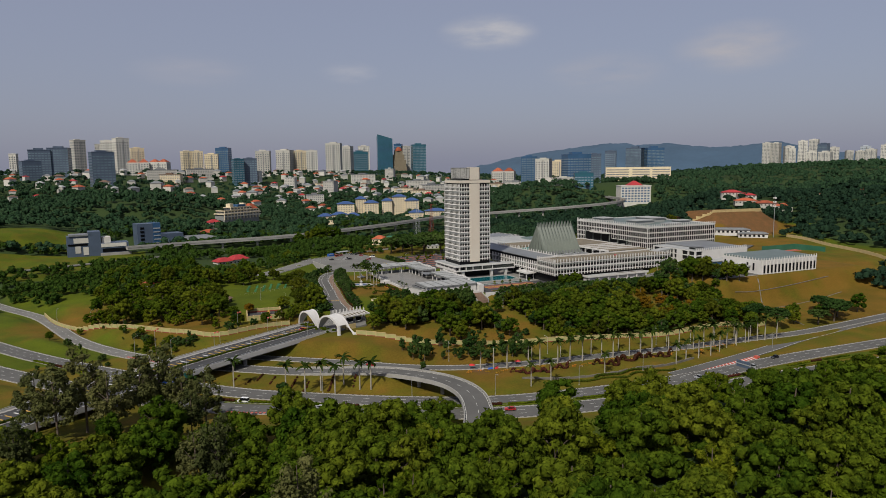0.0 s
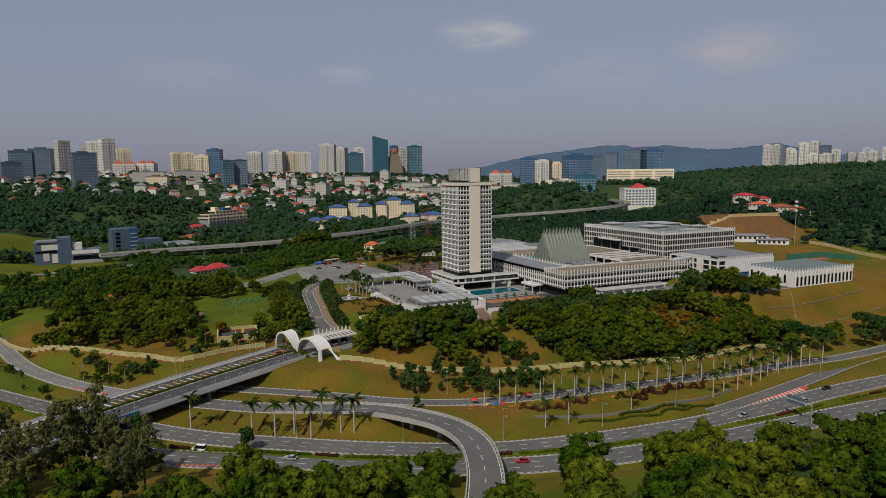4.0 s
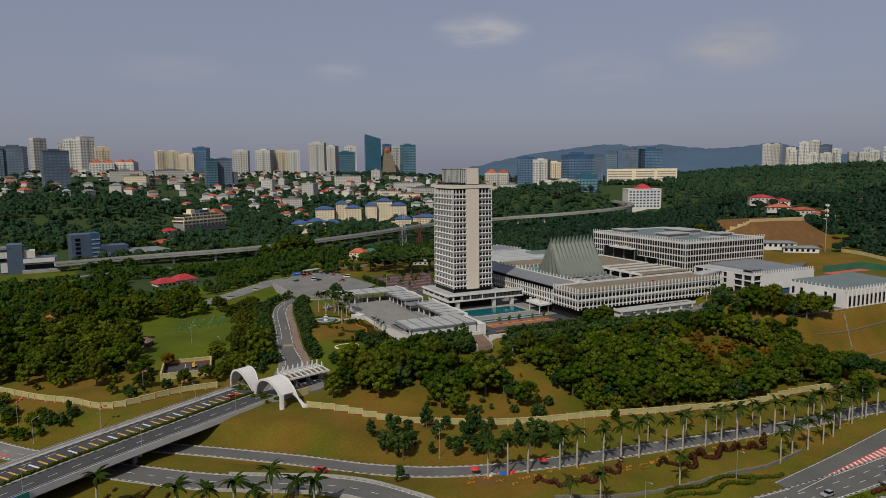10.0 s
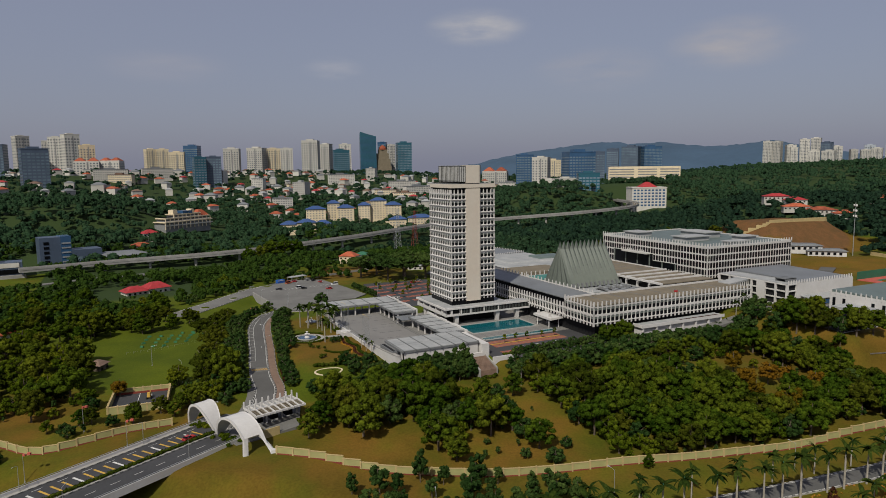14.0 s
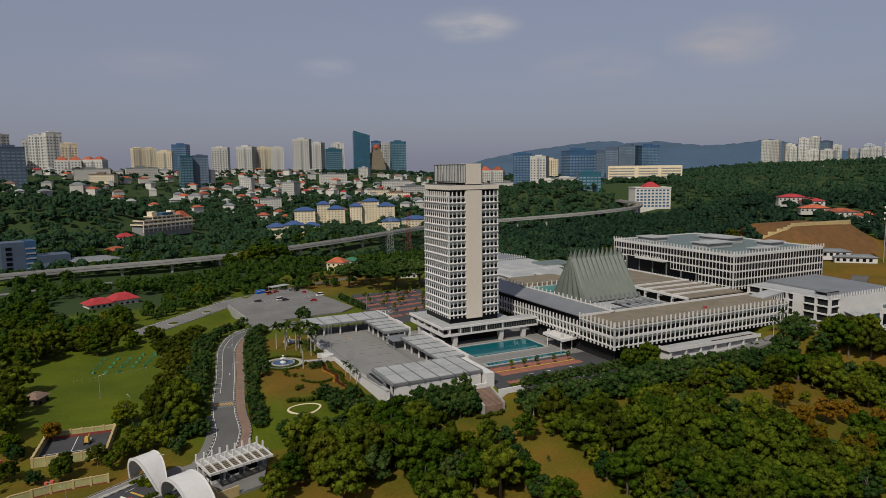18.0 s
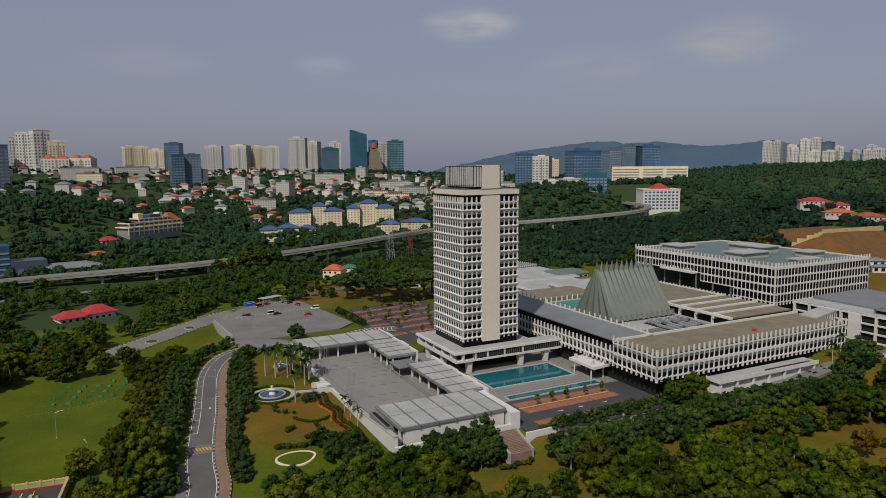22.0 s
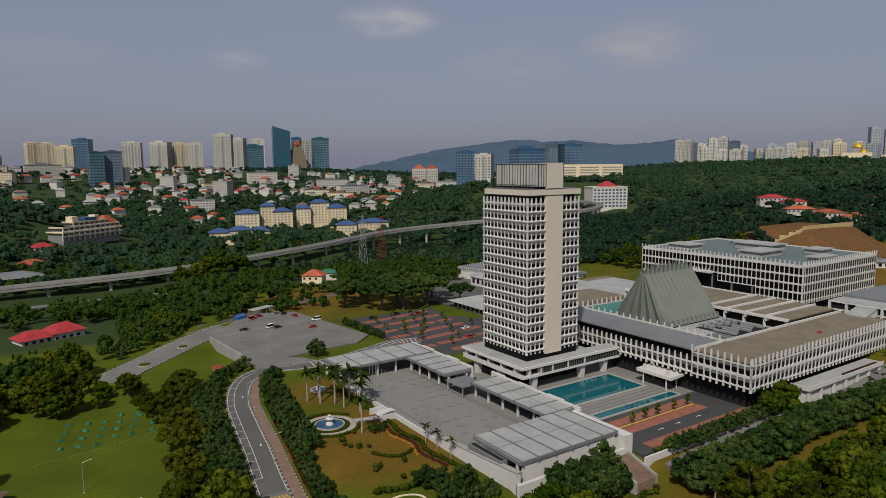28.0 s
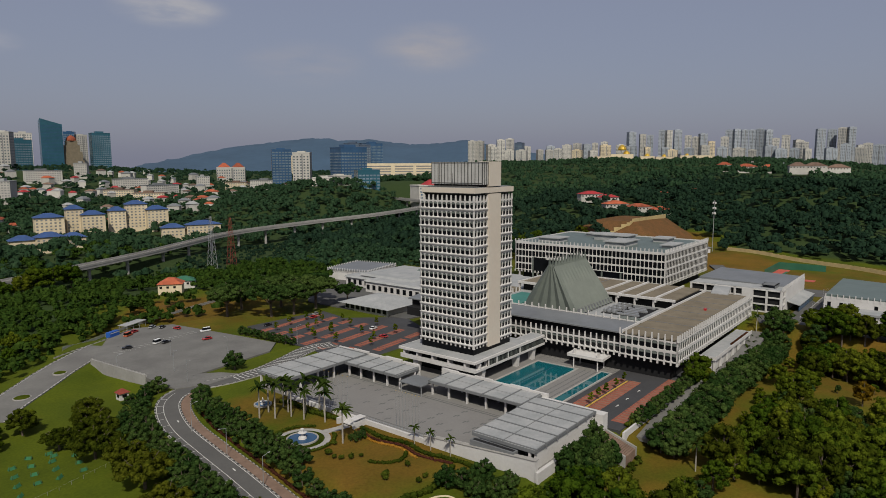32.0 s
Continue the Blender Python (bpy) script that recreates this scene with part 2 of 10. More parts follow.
M = {
    "ground": ground_material(),
    "white": material("white_painted_concrete", (0.528, 0.515, 0.502), 0.75, spread=0.10, coarse=0.12, fine=1.5, shift=(0.458, 0.440, 0.422)),
    "panel": material("cream_stone_cladding", (0.535, 0.485, 0.415), 0.6, spread=0.09, coarse=0.1, fine=0.8, shift=(0.515, 0.451, 0.377)),
    "roofwhite": material("weathered_white_roof", (0.328, 0.328, 0.325), 0.8, spread=0.16, coarse=0.12, fine=1.0, shift=(0.237, 0.246, 0.246)),
    "roofgrey": material("grey_metal_roof", (0.162, 0.170, 0.178), 0.5, spread=0.14, coarse=0.1, fine=0.5),
    "roofteal": material("grey_green_metal_roof", (0.117, 0.149, 0.140), 0.5, spread=0.14, coarse=0.1, fine=0.5),
    "leaflime": leaf_material("fresh_yellow_green_leaves", (0.026, 0.044, 0.003), (0.128, 0.160, 0.011), 0.025),
    "leafolive": leaf_material("olive_brown_leaves", (0.019, 0.029, 0.003), (0.090, 0.102, 0.010), 0.02),
    "net": material("teal_netting", (0.03, 0.135, 0.055), 0.9, spread=0.2),
    "beam": material("grey_roof_beam", (0.15, 0.155, 0.16), 0.7, spread=0.12),
    "roofbrown": material("brown_gravel_roof", (0.178, 0.148, 0.104), 0.95, spread=0.18, coarse=0.15, fine=2.0),
    "plaza": material("grey_plaza_paving", (0.190, 0.183, 0.173), 0.85, spread=0.14, coarse=0.08, fine=1.2, shift=(0.170, 0.162, 0.154)),
    "plazadark": material("dark_paving_inlay", (0.128, 0.128, 0.123), 0.8, spread=0.15),
    "dark": material("dark_window_glass", (0.005, 0.006, 0.008), 0.3, spread=0.4, coarse=0.3, fine=0.9, spec=0.14),
    # near-black paints the shade of recesses, soffits and openings; also gallery glazing
    "void": material("recess_shade_black", (0.008, 0.008, 0.009), 0.9, spread=0.2),
    "blind": material("grey_window_blind", (0.155, 0.175, 0.160), 0.6, spread=0.3, coarse=0.3, fine=0.7),
    "pent": material("ribbed_metal_cladding", (0.42, 0.415, 0.40), 0.6, spread=0.10, coarse=0.2, fine=1.0),
    "rib": material("dark_rib", (0.07, 0.07, 0.065), 0.7),
    "pyramid": material("grey_green_ribbed_tiles", (0.117, 0.133, 0.114), 0.6, spread=0.12, coarse=0.12, fine=0.7, shift=(0.094, 0.108, 0.094)),
    "asphalt": material("asphalt", (0.098, 0.095, 0.090), 0.9, spread=0.18, coarse=0.06, fine=1.6, shift=(0.072, 0.070, 0.066)),
    "asphaltlight": material("worn_pale_asphalt", (0.156, 0.152, 0.141), 0.92, spread=0.18, coarse=0.07, fine=1.2, shift=(0.112, 0.108, 0.101)),
    "asphaltdark": material("dark_asphalt", (0.051, 0.051, 0.054), 0.9, spread=0.18, coarse=0.08, fine=1.4),
    "fieldstone": material("rough_field_stone", (0.150, 0.135, 0.112), 0.95, spread=0.25, coarse=0.5, fine=2.5, shift=(0.098, 0.090, 0.076)),
    "kerb": material("concrete_kerb", (0.339, 0.323, 0.299), 0.85, spread=0.15, coarse=0.5, fine=2),
    "kerbdark": material("black_kerb_paint", (0.03, 0.03, 0.03), 0.8),
    "line": material("white_road_paint", (0.62, 0.61, 0.58), 0.7, spread=0.15, coarse=0.6, fine=2.5),
    "yellow": material("yellow_road_paint", (0.55, 0.33, 0.06), 0.7, spread=0.2, coarse=0.5, fine=2),
    "redpaint": material("red_road_paint", (0.48, 0.10, 0.07), 0.75, spread=0.2, coarse=0.4, fine=1.5),
    "brick": material("red_brick_paving", (0.290, 0.094, 0.058), 0.9, spread=0.2, coarse=0.3, fine=2),
    "brickpath": material("pink_brick_path", (0.212, 0.140, 0.102), 0.9, spread=0.2, coarse=0.3, fine=2),
    "water": material("pool_water", (0.008, 0.105, 0.125), 0.06, spread=0.12, coarse=0.15, fine=0.6, shift=(0.006, 0.08, 0.10), spec=0.4),
    "wallcream": material("cream_perimeter_wall", (0.440, 0.336, 0.160), 0.85, spread=0.15, coarse=0.3, fine=1.5),
    "wallpanel": material("greenish_fence_panel", (0.336, 0.320, 0.136), 0.8, spread=0.15, coarse=0.3),
    "plinth": material("red_brown_plinth", (0.22, 0.045, 0.03), 0.9, spread=0.2),
    "concrete": material("weathered_concrete", (0.289, 0.281, 0.264), 0.85, spread=0.16, coarse=0.12, fine=1.0, shift=(0.221, 0.212, 0.200)),
    "steel": material("galvanised_steel", (0.45, 0.46, 0.47), 0.45, 0.6, spread=0.1),
    "redroof": material("red_tiled_roof", (0.357, 0.030, 0.034), 0.75, spread=0.2, coarse=0.3, fine=1.2),
    "orangeroof": material("orange_tiled_roof", (0.357, 0.085, 0.038), 0.8, spread=0.25, coarse=0.2, fine=1.0, by_object=0.5),
    "brownroof": material("brown_tiled_roof", (0.17, 0.11, 0.08), 0.85, spread=0.25, coarse=0.2, by_object=0.5),
    "blueroof": material("blue_metal_roof", (0.035, 0.075, 0.20), 0.6, spread=0.15, coarse=0.2),
    "cream": material("cream_plaster", (0.62, 0.52, 0.36), 0.85, spread=0.12, coarse=0.15, by_object=0.2),
    "palewall": material("pale_plaster", (0.468, 0.449, 0.408), 0.85, spread=0.12, coarse=0.15, by_object=0.35),
    # pale blue-grey: skyline haze is mixed into the wall colour
    "greywall": material("haze_grey_plaster", (0.33, 0.36, 0.40), 0.8, spread=0.12, coarse=0.15, by_object=0.3),
    "tealglass": material("teal_curtain_glass", (0.025, 0.10, 0.14), 0.2, spread=0.15, coarse=0.03, fine=0.2, spec=0.6),
    "blueglass": material("blue_curtain_glass", (0.035, 0.09, 0.18), 0.2, spread=0.15, coarse=0.03, fine=0.2, spec=0.6),
    "darkclad": material("dark_grey_cladding", (0.07, 0.095, 0.14), 0.4, spread=0.12, coarse=0.1),
    # blue stands for the haze over distant woodland
    "haze": material("haze_blue_wooded_hill", (0.045, 0.082, 0.130), 1.0, spread=0.12, coarse=0.004, fine=0.03),
    "bark": material("tree_bark", (0.13, 0.10, 0.075), 0.95, spread=0.25, coarse=0.8, fine=4),
    "palmbark": material("pale_palm_trunk", (0.34, 0.31, 0.26), 0.9, spread=0.2, coarse=0.5, fine=3),
    "green_paint": material("green_painted_metal", (0.03, 0.13, 0.075), 0.6),
    "carred": material("red_car_paint", (0.35, 0.02, 0.02), 0.3, spread=0.05, spec=0.6),
    "carwhite": material("white_car_paint", (0.70, 0.70, 0.70), 0.3, spread=0.05, spec=0.6),
    "carblack": material("black_car_paint", (0.015, 0.015, 0.018), 0.3, spread=0.05, spec=0.6),
    "carsilver": material("silver_car_paint", (0.38, 0.39, 0.40), 0.35, 0.4, spread=0.05),
    "carorange": material("orange_van_paint", (0.45, 0.09, 0.03), 0.4, spread=0.05),
    "blue_sign": material("blue_sign_face", (0.02, 0.09, 0.36), 0.5, spread=0.06),
    "gold": material("gold_dome", (0.62, 0.40, 0.06), 0.35, 0.5, spread=0.1),
    "rubber": material("tyre_rubber", (0.02, 0.02, 0.02), 0.9),
    "red_cloth": material("red_cloth", (0.50, 0.03, 0.03), 0.8),
    "topiary": leaf_material("dark_red_topiary", (0.038, 0.015, 0.010), (0.085, 0.032, 0.019), 0.01, 0.15),
    "flowers": leaf_material("orange_bedding_plants", (0.297, 0.136, 0.017), (0.425, 0.221, 0.043), 0.02, 0.15),
    "hedge": leaf_material("clipped_hedge_leaves", (0.024, 0.040, 0.005), (0.068, 0.084, 0.010), 0.01, 0.2),
    "leaf": leaf_material("broad_leaves", (0.019, 0.037, 0.004), (0.100, 0.138, 0.011), 0.03),
    "leafdark": leaf_material("dense_dark_leaves", (0.015, 0.034, 0.008), (0.065, 0.110, 0.027), 0.02),
    "leafgold": leaf_material("turning_golden_leaves", (0.092, 0.056, 0.005), (0.175, 0.110, 0.010), 0.02),
    "leafneedle": leaf_material("feathery_needles", (0.046, 0.056, 0.018), (0.115, 0.120, 0.043), 0.02),
    "leafpalm": leaf_material("palm_fronds", (0.011, 0.022, 0.005), (0.050, 0.076, 0.013), 0.015),
    # blue-green cast: distance haze painted into the leaf colour
    "farwoods": leaf_material("haze_tinted_forest_leaves", (0.014, 0.033, 0.020), (0.037, 0.073, 0.035), 0.025),
    "woods": leaf_material("far_forest_leaves", (0.026, 0.049, 0.010), (0.096, 0.132, 0.021), 0.03),
}


# ---- kit ----
class Mesh:
    """Gathers vertices and faces, then becomes a mesh or an object."""

    def __init__(self):
        self.v, self.f = [], []

    def face(self, *pts):
        k = len(self.v)
        self.v += [tuple(p) for p in pts]
        self.f.append(tuple(range(k, k + len(pts))))
        return self

    def box(self, x0, y0, z0, x1, y1, z1, top=1.0):
        k = len(self.v)
        cx, cy, hx, hy = (x0 + x1) / 2, (y0 + y1) / 2, (x1 - x0) / 2 * top, (y1 - y0) / 2 * top
        self.v += [(x0, y0, z0), (x1, y0, z0), (x1, y1, z0), (x0, y1, z0),
                   (cx - hx, cy - hy, z1), (cx + hx, cy - hy, z1), (cx + hx, cy + hy, z1), (cx - hx, cy + hy, z1)]
        for a in ((0, 3, 2, 1), (4, 5, 6, 7), (0, 1, 5, 4), (1, 2, 6, 5), (2, 3, 7, 6), (3, 0, 4, 7)):
            self.f.append(tuple(k + i for i in a))
        return self

    def prism(self, pts, z0, z1):
        """An upright block over a plan given anticlockwise; z0 and z1 may be lists."""
        k, n = len(self.v), len(pts)
        lo = z0 if isinstance(z0, (list, tuple)) else [z0] * n
        hi = z1 if isinstance(z1, (list, tuple)) else [z1] * n
        self.v += [(p[0], p[1], z) for p, z in zip(pts, lo)] + [(p[0], p[1], z) for p, z in zip(pts, hi)]
        self.f.append(tuple(k + i for i in reversed(range(n))))
        self.f.append(tuple(k + n + i for i in range(n)))
        for i in range(n):
            j = (i + 1) % n
            self.f.append((k + i, k + j, k + n + j, k + n + i))
        return self

    def tube(self, p0, p1, r0, r1, n=8):
        p0, p1 = Vector(p0), Vector(p1)
        w = (p1 - p0).normalized()
        a = w.orthogonal().normalized()
        b = w.cross(a)
        k = len(self.v)
        for p, r in ((p0, r0), (p1, r1)):
            self.v += [tuple(p + r * (math.cos(t) * a + math.sin(t) * b)) for t in (2 * math.pi * i / n for i in range(n))]
        for i in range(n):
            j = (i + 1) % n
            self.f.append((k + i, k + j, k + n + j, k + n + i))
        self.f.append(tuple(k + i for i in reversed(range(n))))
        self.f.append(tuple(k + n + i for i in range(n)))
        return self

    def lathe(self, rings, n=24, at=(0, 0, 0)):
        """rings of (radius, height) from below; closed at both ends."""
        k = len(self.v)
        for r, z in rings:
            self.v += [(at[0] + r * math.cos(2 * math.pi * i / n), at[1] + r * math.sin(2 * math.pi * i / n), at[2] + z) for i in range(n)]
        for j in range(len(rings) - 1):
            for i in range(n):
                a, b = k + j * n + i, k + j * n + (i + 1) % n
                self.f.append((a, b, b + n, a + n))
        self.f.append(tuple(k + i for i in reversed(range(n))))
        self.f.append(tuple(k + (len(rings) - 1) * n + i for i in range(n)))
        return self

    def add(self, other, m):
        k = len(self.v)
        self.v += [tuple(m @ Vector(p)) for p in other.v]
        self.f += [tuple(k + i for i in f) for f in other.f]
        return self

    def mesh(self, name, mat):
        me = bpy.data.meshes.new(name)
        me.from_pydata(self.v, [], self.f)
        me.update()
        me.materials.append(mat)
        return me


def thing(name, label, category, at=(0, 0, 0), turn=0.0, group="", kind=""):
    ob = new(name)
    ob.matrix_basis = pose(*at, 0, 0, turn)
    return tagged(ob, label, category, group, kind)


def part(name, mesh, mat, parent, label="", m=None):
    """Links a Mesh, or mesh data, as one object under a thing or a part."""
    data = mesh.mesh(name, mat) if isinstance(mesh, Mesh) else mesh
    ob = new(name, data)
    ob.parent = parent
    if m is not None:
        ob.matrix_basis = m
    return tagged(ob, label)


def single(name, mesh, mat, label, category, kind="", group="", m=None):
    """A thing or a piece of the setting that is one mesh."""
    data = mesh.mesh(name, mat) if isinstance(mesh, Mesh) else mesh
    ob = new(name, data)
    if m is not None:
        ob.matrix_basis = m
    return tagged(ob, label, category, group, kind)


def quick_mesh(name, verts, quads, mat, smooth=False):
    """A mesh of many quads, or of many triangles, from arrays."""
    me = bpy.data.meshes.new(name)
    nv, nq = len(verts), len(quads)
    k = len(quads[0])
    me.vertices.add(nv)
    me.vertices.foreach_set("co", np.asarray(verts, np.float32).ravel())
    me.loops.add(nq * k)
    me.loops.foreach_set("vertex_index", np.asarray(quads, np.int32).ravel())
    me.polygons.add(nq)
    me.polygons.foreach_set("loop_start", np.arange(0, nq * k, k, dtype=np.int32))
    if smooth:
        me.polygons.foreach_set("use_smooth", np.ones(nq, bool))
    me.update(calc_edges=True)
    me.validate()
    me.materials.append(mat)
    return me


def spline(pts, step=3.0):
    """A smooth line through waypoints of any dimension, about step metres between its points."""
    p = np.array(pts, float)
    p = np.vstack([2 * p[0] - p[1], p, 2 * p[-1] - p[-2]])
    out = []
    for i in range(1, len(p) - 2):
        a, b, c, d = p[i - 1:i + 3]
        n = max(2, int(np.linalg.norm((c - b)[:2]) / step))
        t = np.linspace(0, 1, n, endpoint=False)[:, None]
        out.append(0.5 * (2 * b + (c - a) * t + (2 * a - 5 * b + 4 * c - d) * t ** 2 + (3 * b - a - 3 * c + d) * t ** 3))
    return np.vstack(out + [p[-2:-1]])


def sideways(line):
    """Unit normals, to the left, of a line in plan."""
    g = np.gradient(line[:, :2], axis=0)
    g /= np.linalg.norm(g, axis=1)[:, None] + 1e-9
    return np.stack([-g[:, 1], g[:, 0]], 1)


def ribbon(line, left, right, dz=0.0, thick=0.0):
    """A Mesh strip along a line of (x, y, z) between two offsets to its left; thick gives it a depth."""
    n = sideways(line)
    a = np.c_[line[:, :2] + n * left, line[:, 2] + dz]
    b = np.c_[line[:, :2] + n * right, line[:, 2] + dz]
    s = Mesh()
    rows = [a, b] if not thick else [a, b, b - (0, 0, thick), a - (0, 0, thick)]
    k = len(rows)
    for i in range(len(line)):
        s.v += [tuple(r[i]) for r in rows]
    for i in range(len(line) - 1):
        o = i * k
        for j in range(k if thick else 1):
            j2 = (j + 1) % k
            s.f.append((o + j, o + j2, o + k + j2, o + k + j))
    if thick:
        s.f.append((0, 3, 2, 1))
        o = (len(line) - 1) * 4
        s.f.append((o, o + 1, o + 2, o + 3))
    return s


def dashes(line, offset, width, on, off, dz=0.03):
    """Painted dashes along a line, at an offset to its left."""
    seg = np.r_[0, np.cumsum(np.linalg.norm(np.diff(line[:, :2], axis=0), axis=1))]
    n = sideways(line)
    s = Mesh()
    at = 0.0
    while at + on < seg[-1]:
        ends = []
        for d in (at, at + on):
            p = np.array([np.interp(d, seg, line[:, k]) for k in range(3)])
            w = np.array([np.interp(d, seg, n[:, k]) for k in range(2)])
            ends.append((p, w))
        (p, w), (q, u) = ends
        s.face((*(p[:2] + w * (offset - width / 2)), p[2] + dz), (*(q[:2] + u * (offset - width / 2)), q[2] + dz),
               (*(q[:2] + u * (offset + width / 2)), q[2] + dz), (*(p[:2] + w * (offset + width / 2)), p[2] + dz))
        at += on + off
    return s


# ---- lie of the land ----
LAND_NEAR = [(-260, 37, -17), (-300, 130, -18), (-215, -60, -14), (-190, -136, -14.4), (-145, -170, -14.4), (-100, -200, -14.4), (-40, -210, -14.4),
             (50, -208, -14.4), (150, -208, -13.5), (260, -215, -10), (-48, -164, -13.3), (44, -180, -13.3), (104, -184, -13)]
LAND_SLOPE = [(-110, -97, -7.5), (-74, -125, -11.3), (-51, -136, -11.8), (0, -150, -11), (75, -166, -9.5), (-60, -95, -6), (0, -95, -5), (60, -100, -3),
              (-126, -75, -8.6), (-102, -45, -5.6), (-98, -10, -4.4), (-92, 30, -3.4), (-140, 80, -6.4), (-155, 27, -7)]
LAND_WEST = [(-120, 120, -5), (-170, 130, -6), (-150, -30, -7.4), (-190, -30, -9), (-240, 30, -12), (-250, 150, -10), (-220, 290, -4), (-150, 200, -4),
             (-100, 300, -7), (0, 260, -2.5), (100, 250, -1), (150, 330, -4), (60, 340, -9), (230, 400, -5), (-120, 370, -3), (-250, 330, -4), (-320, 230, -6)]
LAND_SOUTH = [(-207, -213, -10), (-142, -257, -9), (-111, -308, -1), (-25, -300, 0), (-100, -275, -8), (-220, -330, 0), (-150, -400, 8), (-250, -450, 8),
              (20, -380, 8), (90, -280, -7), (160, -300, 0), (-320, -200, -12), (-400, 0, -16)]
LAND_NORTH = [(50, 420, 8), (-200, 450, 10), (-200, 600, 40), (120, 600, 4), (330, 640, 22), (300, 400, -3), (420, 380, 3), (520, 470, 4), (500, 620, 44), (640, 600, 48), (600, 480, 14), (170, 480, -1), (20, 500, 0), (-350, 420, 20), (-500, 500, 45),
              (600, 900, 25), (100, 900, 34), (-300, 900, 54), (-420, 1010, 64), (-400, 1250, 77), (-240, 1160, 72), (-60, 1400, 71), (150, 1330, 68), (330, 1400, 65), (520, 1700, 60)]
LAND_EAST = [(300, -50, 7), (352, 23, 10), (450, -20, 24), (400, -150, 4), (520, 200, 36), (640, 0, 48), (560, -200, 30), (900, 150, 60), (800, -300, 55)]
LAND_FAR = [(100, 1380, 58), (700, 2100, 40), (-500, 1500, 72), (-900, 1200, 72), (1000, 700, 52), (1250, 560, 74), (1500, 900, 68), (2600, 1500, 55), (1400, 300, 74), (2500, 0, 60),
            (-2500, 2500, 60), (0, 4000, 50), (4000, 3500, 60), (-3000, -1000, 20), (0, -3000, 20), (3000, -2500, 40)]
LAND = np.array(LAND_NEAR + LAND_SLOPE + LAND_WEST + LAND_SOUTH + LAND_NORTH + LAND_EAST + LAND_FAR, float)
# level pads: x0, y0, x1, y1, height, reach of the bank
PADS = [(-51, -55, 118, 50, -0.12, 9), (-9, -61, 118, -50, -0.12, 8), (-82, -46, -50, 62, -1.0, 12), (-66, 78, 62, 172, -1.25, 9), (30, 60, 160, 190, -1.3, 16),
        (128, -122, 262, -40, 5.9, 13), (112, -40, 300, 130, 5.9, 16), (300, 20, 345, 120, 9.0, 14)]


def smooth(t):
    t = np.clip(t, 0, 1)
    return t * t * (3 - 2 * t)


def land(x, y):
    x, y = np.asarray(x, float), np.asarray(y, float)
    num, den = np.zeros_like(x), np.zeros_like(x)
    for px, py, pz in LAND:
        w = 1.0 / ((x - px) ** 2 + (y - py) ** 2 + 150.0) ** 1.7
        num += w * pz
        den += w
    z = num / den
    for x0, y0, x1, y1, pz, reach in PADS:
        d = np.hypot(np.maximum(np.maximum(x0 - x, x - x1), 0), np.maximum(np.maximum(y0 - y, y - y1), 0))
        w = smooth(1 - d / reach)
        z = z * (1 - w) + pz * w
    # the bare earth mound behind the office block
    d = np.hypot(np.maximum(np.maximum(327 - x, x - 390), 0), np.maximum(np.maximum(74 - y, y - 112), 0))
    z = np.maximum(z, 30.5 - 0.62 * d)
    return z


# roads: waypoints of (x, y, z), half width
ROADS = {
    "highway_north": ([(-330, 80, -17), (-262, -40, -15), (-189, -134, -14), (-145, -170, -14), (-108, -193, -14), (-80, -205, -14), (-46, -212, -14), (-15, -215.5, -14), (20, -216.5, -14),
                       (60, -215, -14), (110, -216, -14), (200, -226, -12), (330, -250, -8)], 5.2),
    "highway_south": ([(-350, 70, -17), (-280, -55, -15), (-200, -150, -14), (-150, -182, -14), (-115, -204, -14), (-78, -220, -14), (-30, -229, -14), (20, -232, -14),
                       (60, -234, -14), (120, -240, -14), (210, -255, -12), (330, -280, -8)], 5.8),
    "on_ramp": ([(4, -210.5, -14), (36, -206, -14), (72, -200, -14), (120, -192, -13.5), (200, -190, -11), (320, -200, -8)], 3.8),
    "service_road": ([(-185, -78, -14), (-150, -104, -13.8), (-122, -127, -13.5), (-100, -147, -13.2), (-78, -160, -13), (-48, -168, -13), (-7, -174, -13), (44, -180.5, -13),
                      (80, -183, -13), (125, -186, -13), (200, -186, -10.8)], 3.4),
    "loop_ramp": ([(-186, -98, -14), (-166, -117, -13.4), (-147, -135, -12.2), (-116, -158.5, -10), (-104, -178, -8.2), (-97.5, -192, -8), (-96.5, -206, -8), (-100.5, -220, -8),
                   (-108, -236, -8.2), (-121, -256, -8.6), (-140, -276, -9)], 5.0),
    "slip_road": ([(-330, 190, -18), (-300, 132, -18), (-273, 80, -17.6), (-248, 0, -16), (-228, -45, -14.6), (-207, -75, -14.2), (-185, -98, -14)], 4.2),
    "driveway": ([(-118, -78, -7.8), (-108, -62, -6.4), (-102, -46, -5.2), (-100.5, -28, -4.6), (-98, -10, -4.1), (-94.5, 10, -3.6), (-91.5, 30, -3.0), (-88, 50, -2.3),
                  (-82, 66, -1.6), (-75, 74.5, -1.2), (-66, 77, -0.9), (-54, 73.5, -0.7), (-40, 73, -0.6), (-24, 77, -0.55), (-8, 82, -0.5), (4, 79, -0.45)], 3.9),
    "turning_road": ([(-60, 158, -0.7), (-76, 149, -1.7), (-88, 141, -2.8), (-100, 131, -3.7), (-113, 120, -4.4), (-122, 111, -4.9)], 7.5),
}
LINES = {k: spline(p, 3.0) for k, (p, w) in ROADS.items()}
CARVE = [(LINES[k], ROADS[k][1]) for k in ("highway_north", "highway_south", "on_ramp", "service_road", "slip_road", "driveway", "turning_road")]
CARVE.append((LINES["loop_ramp"][:30], 5.0))


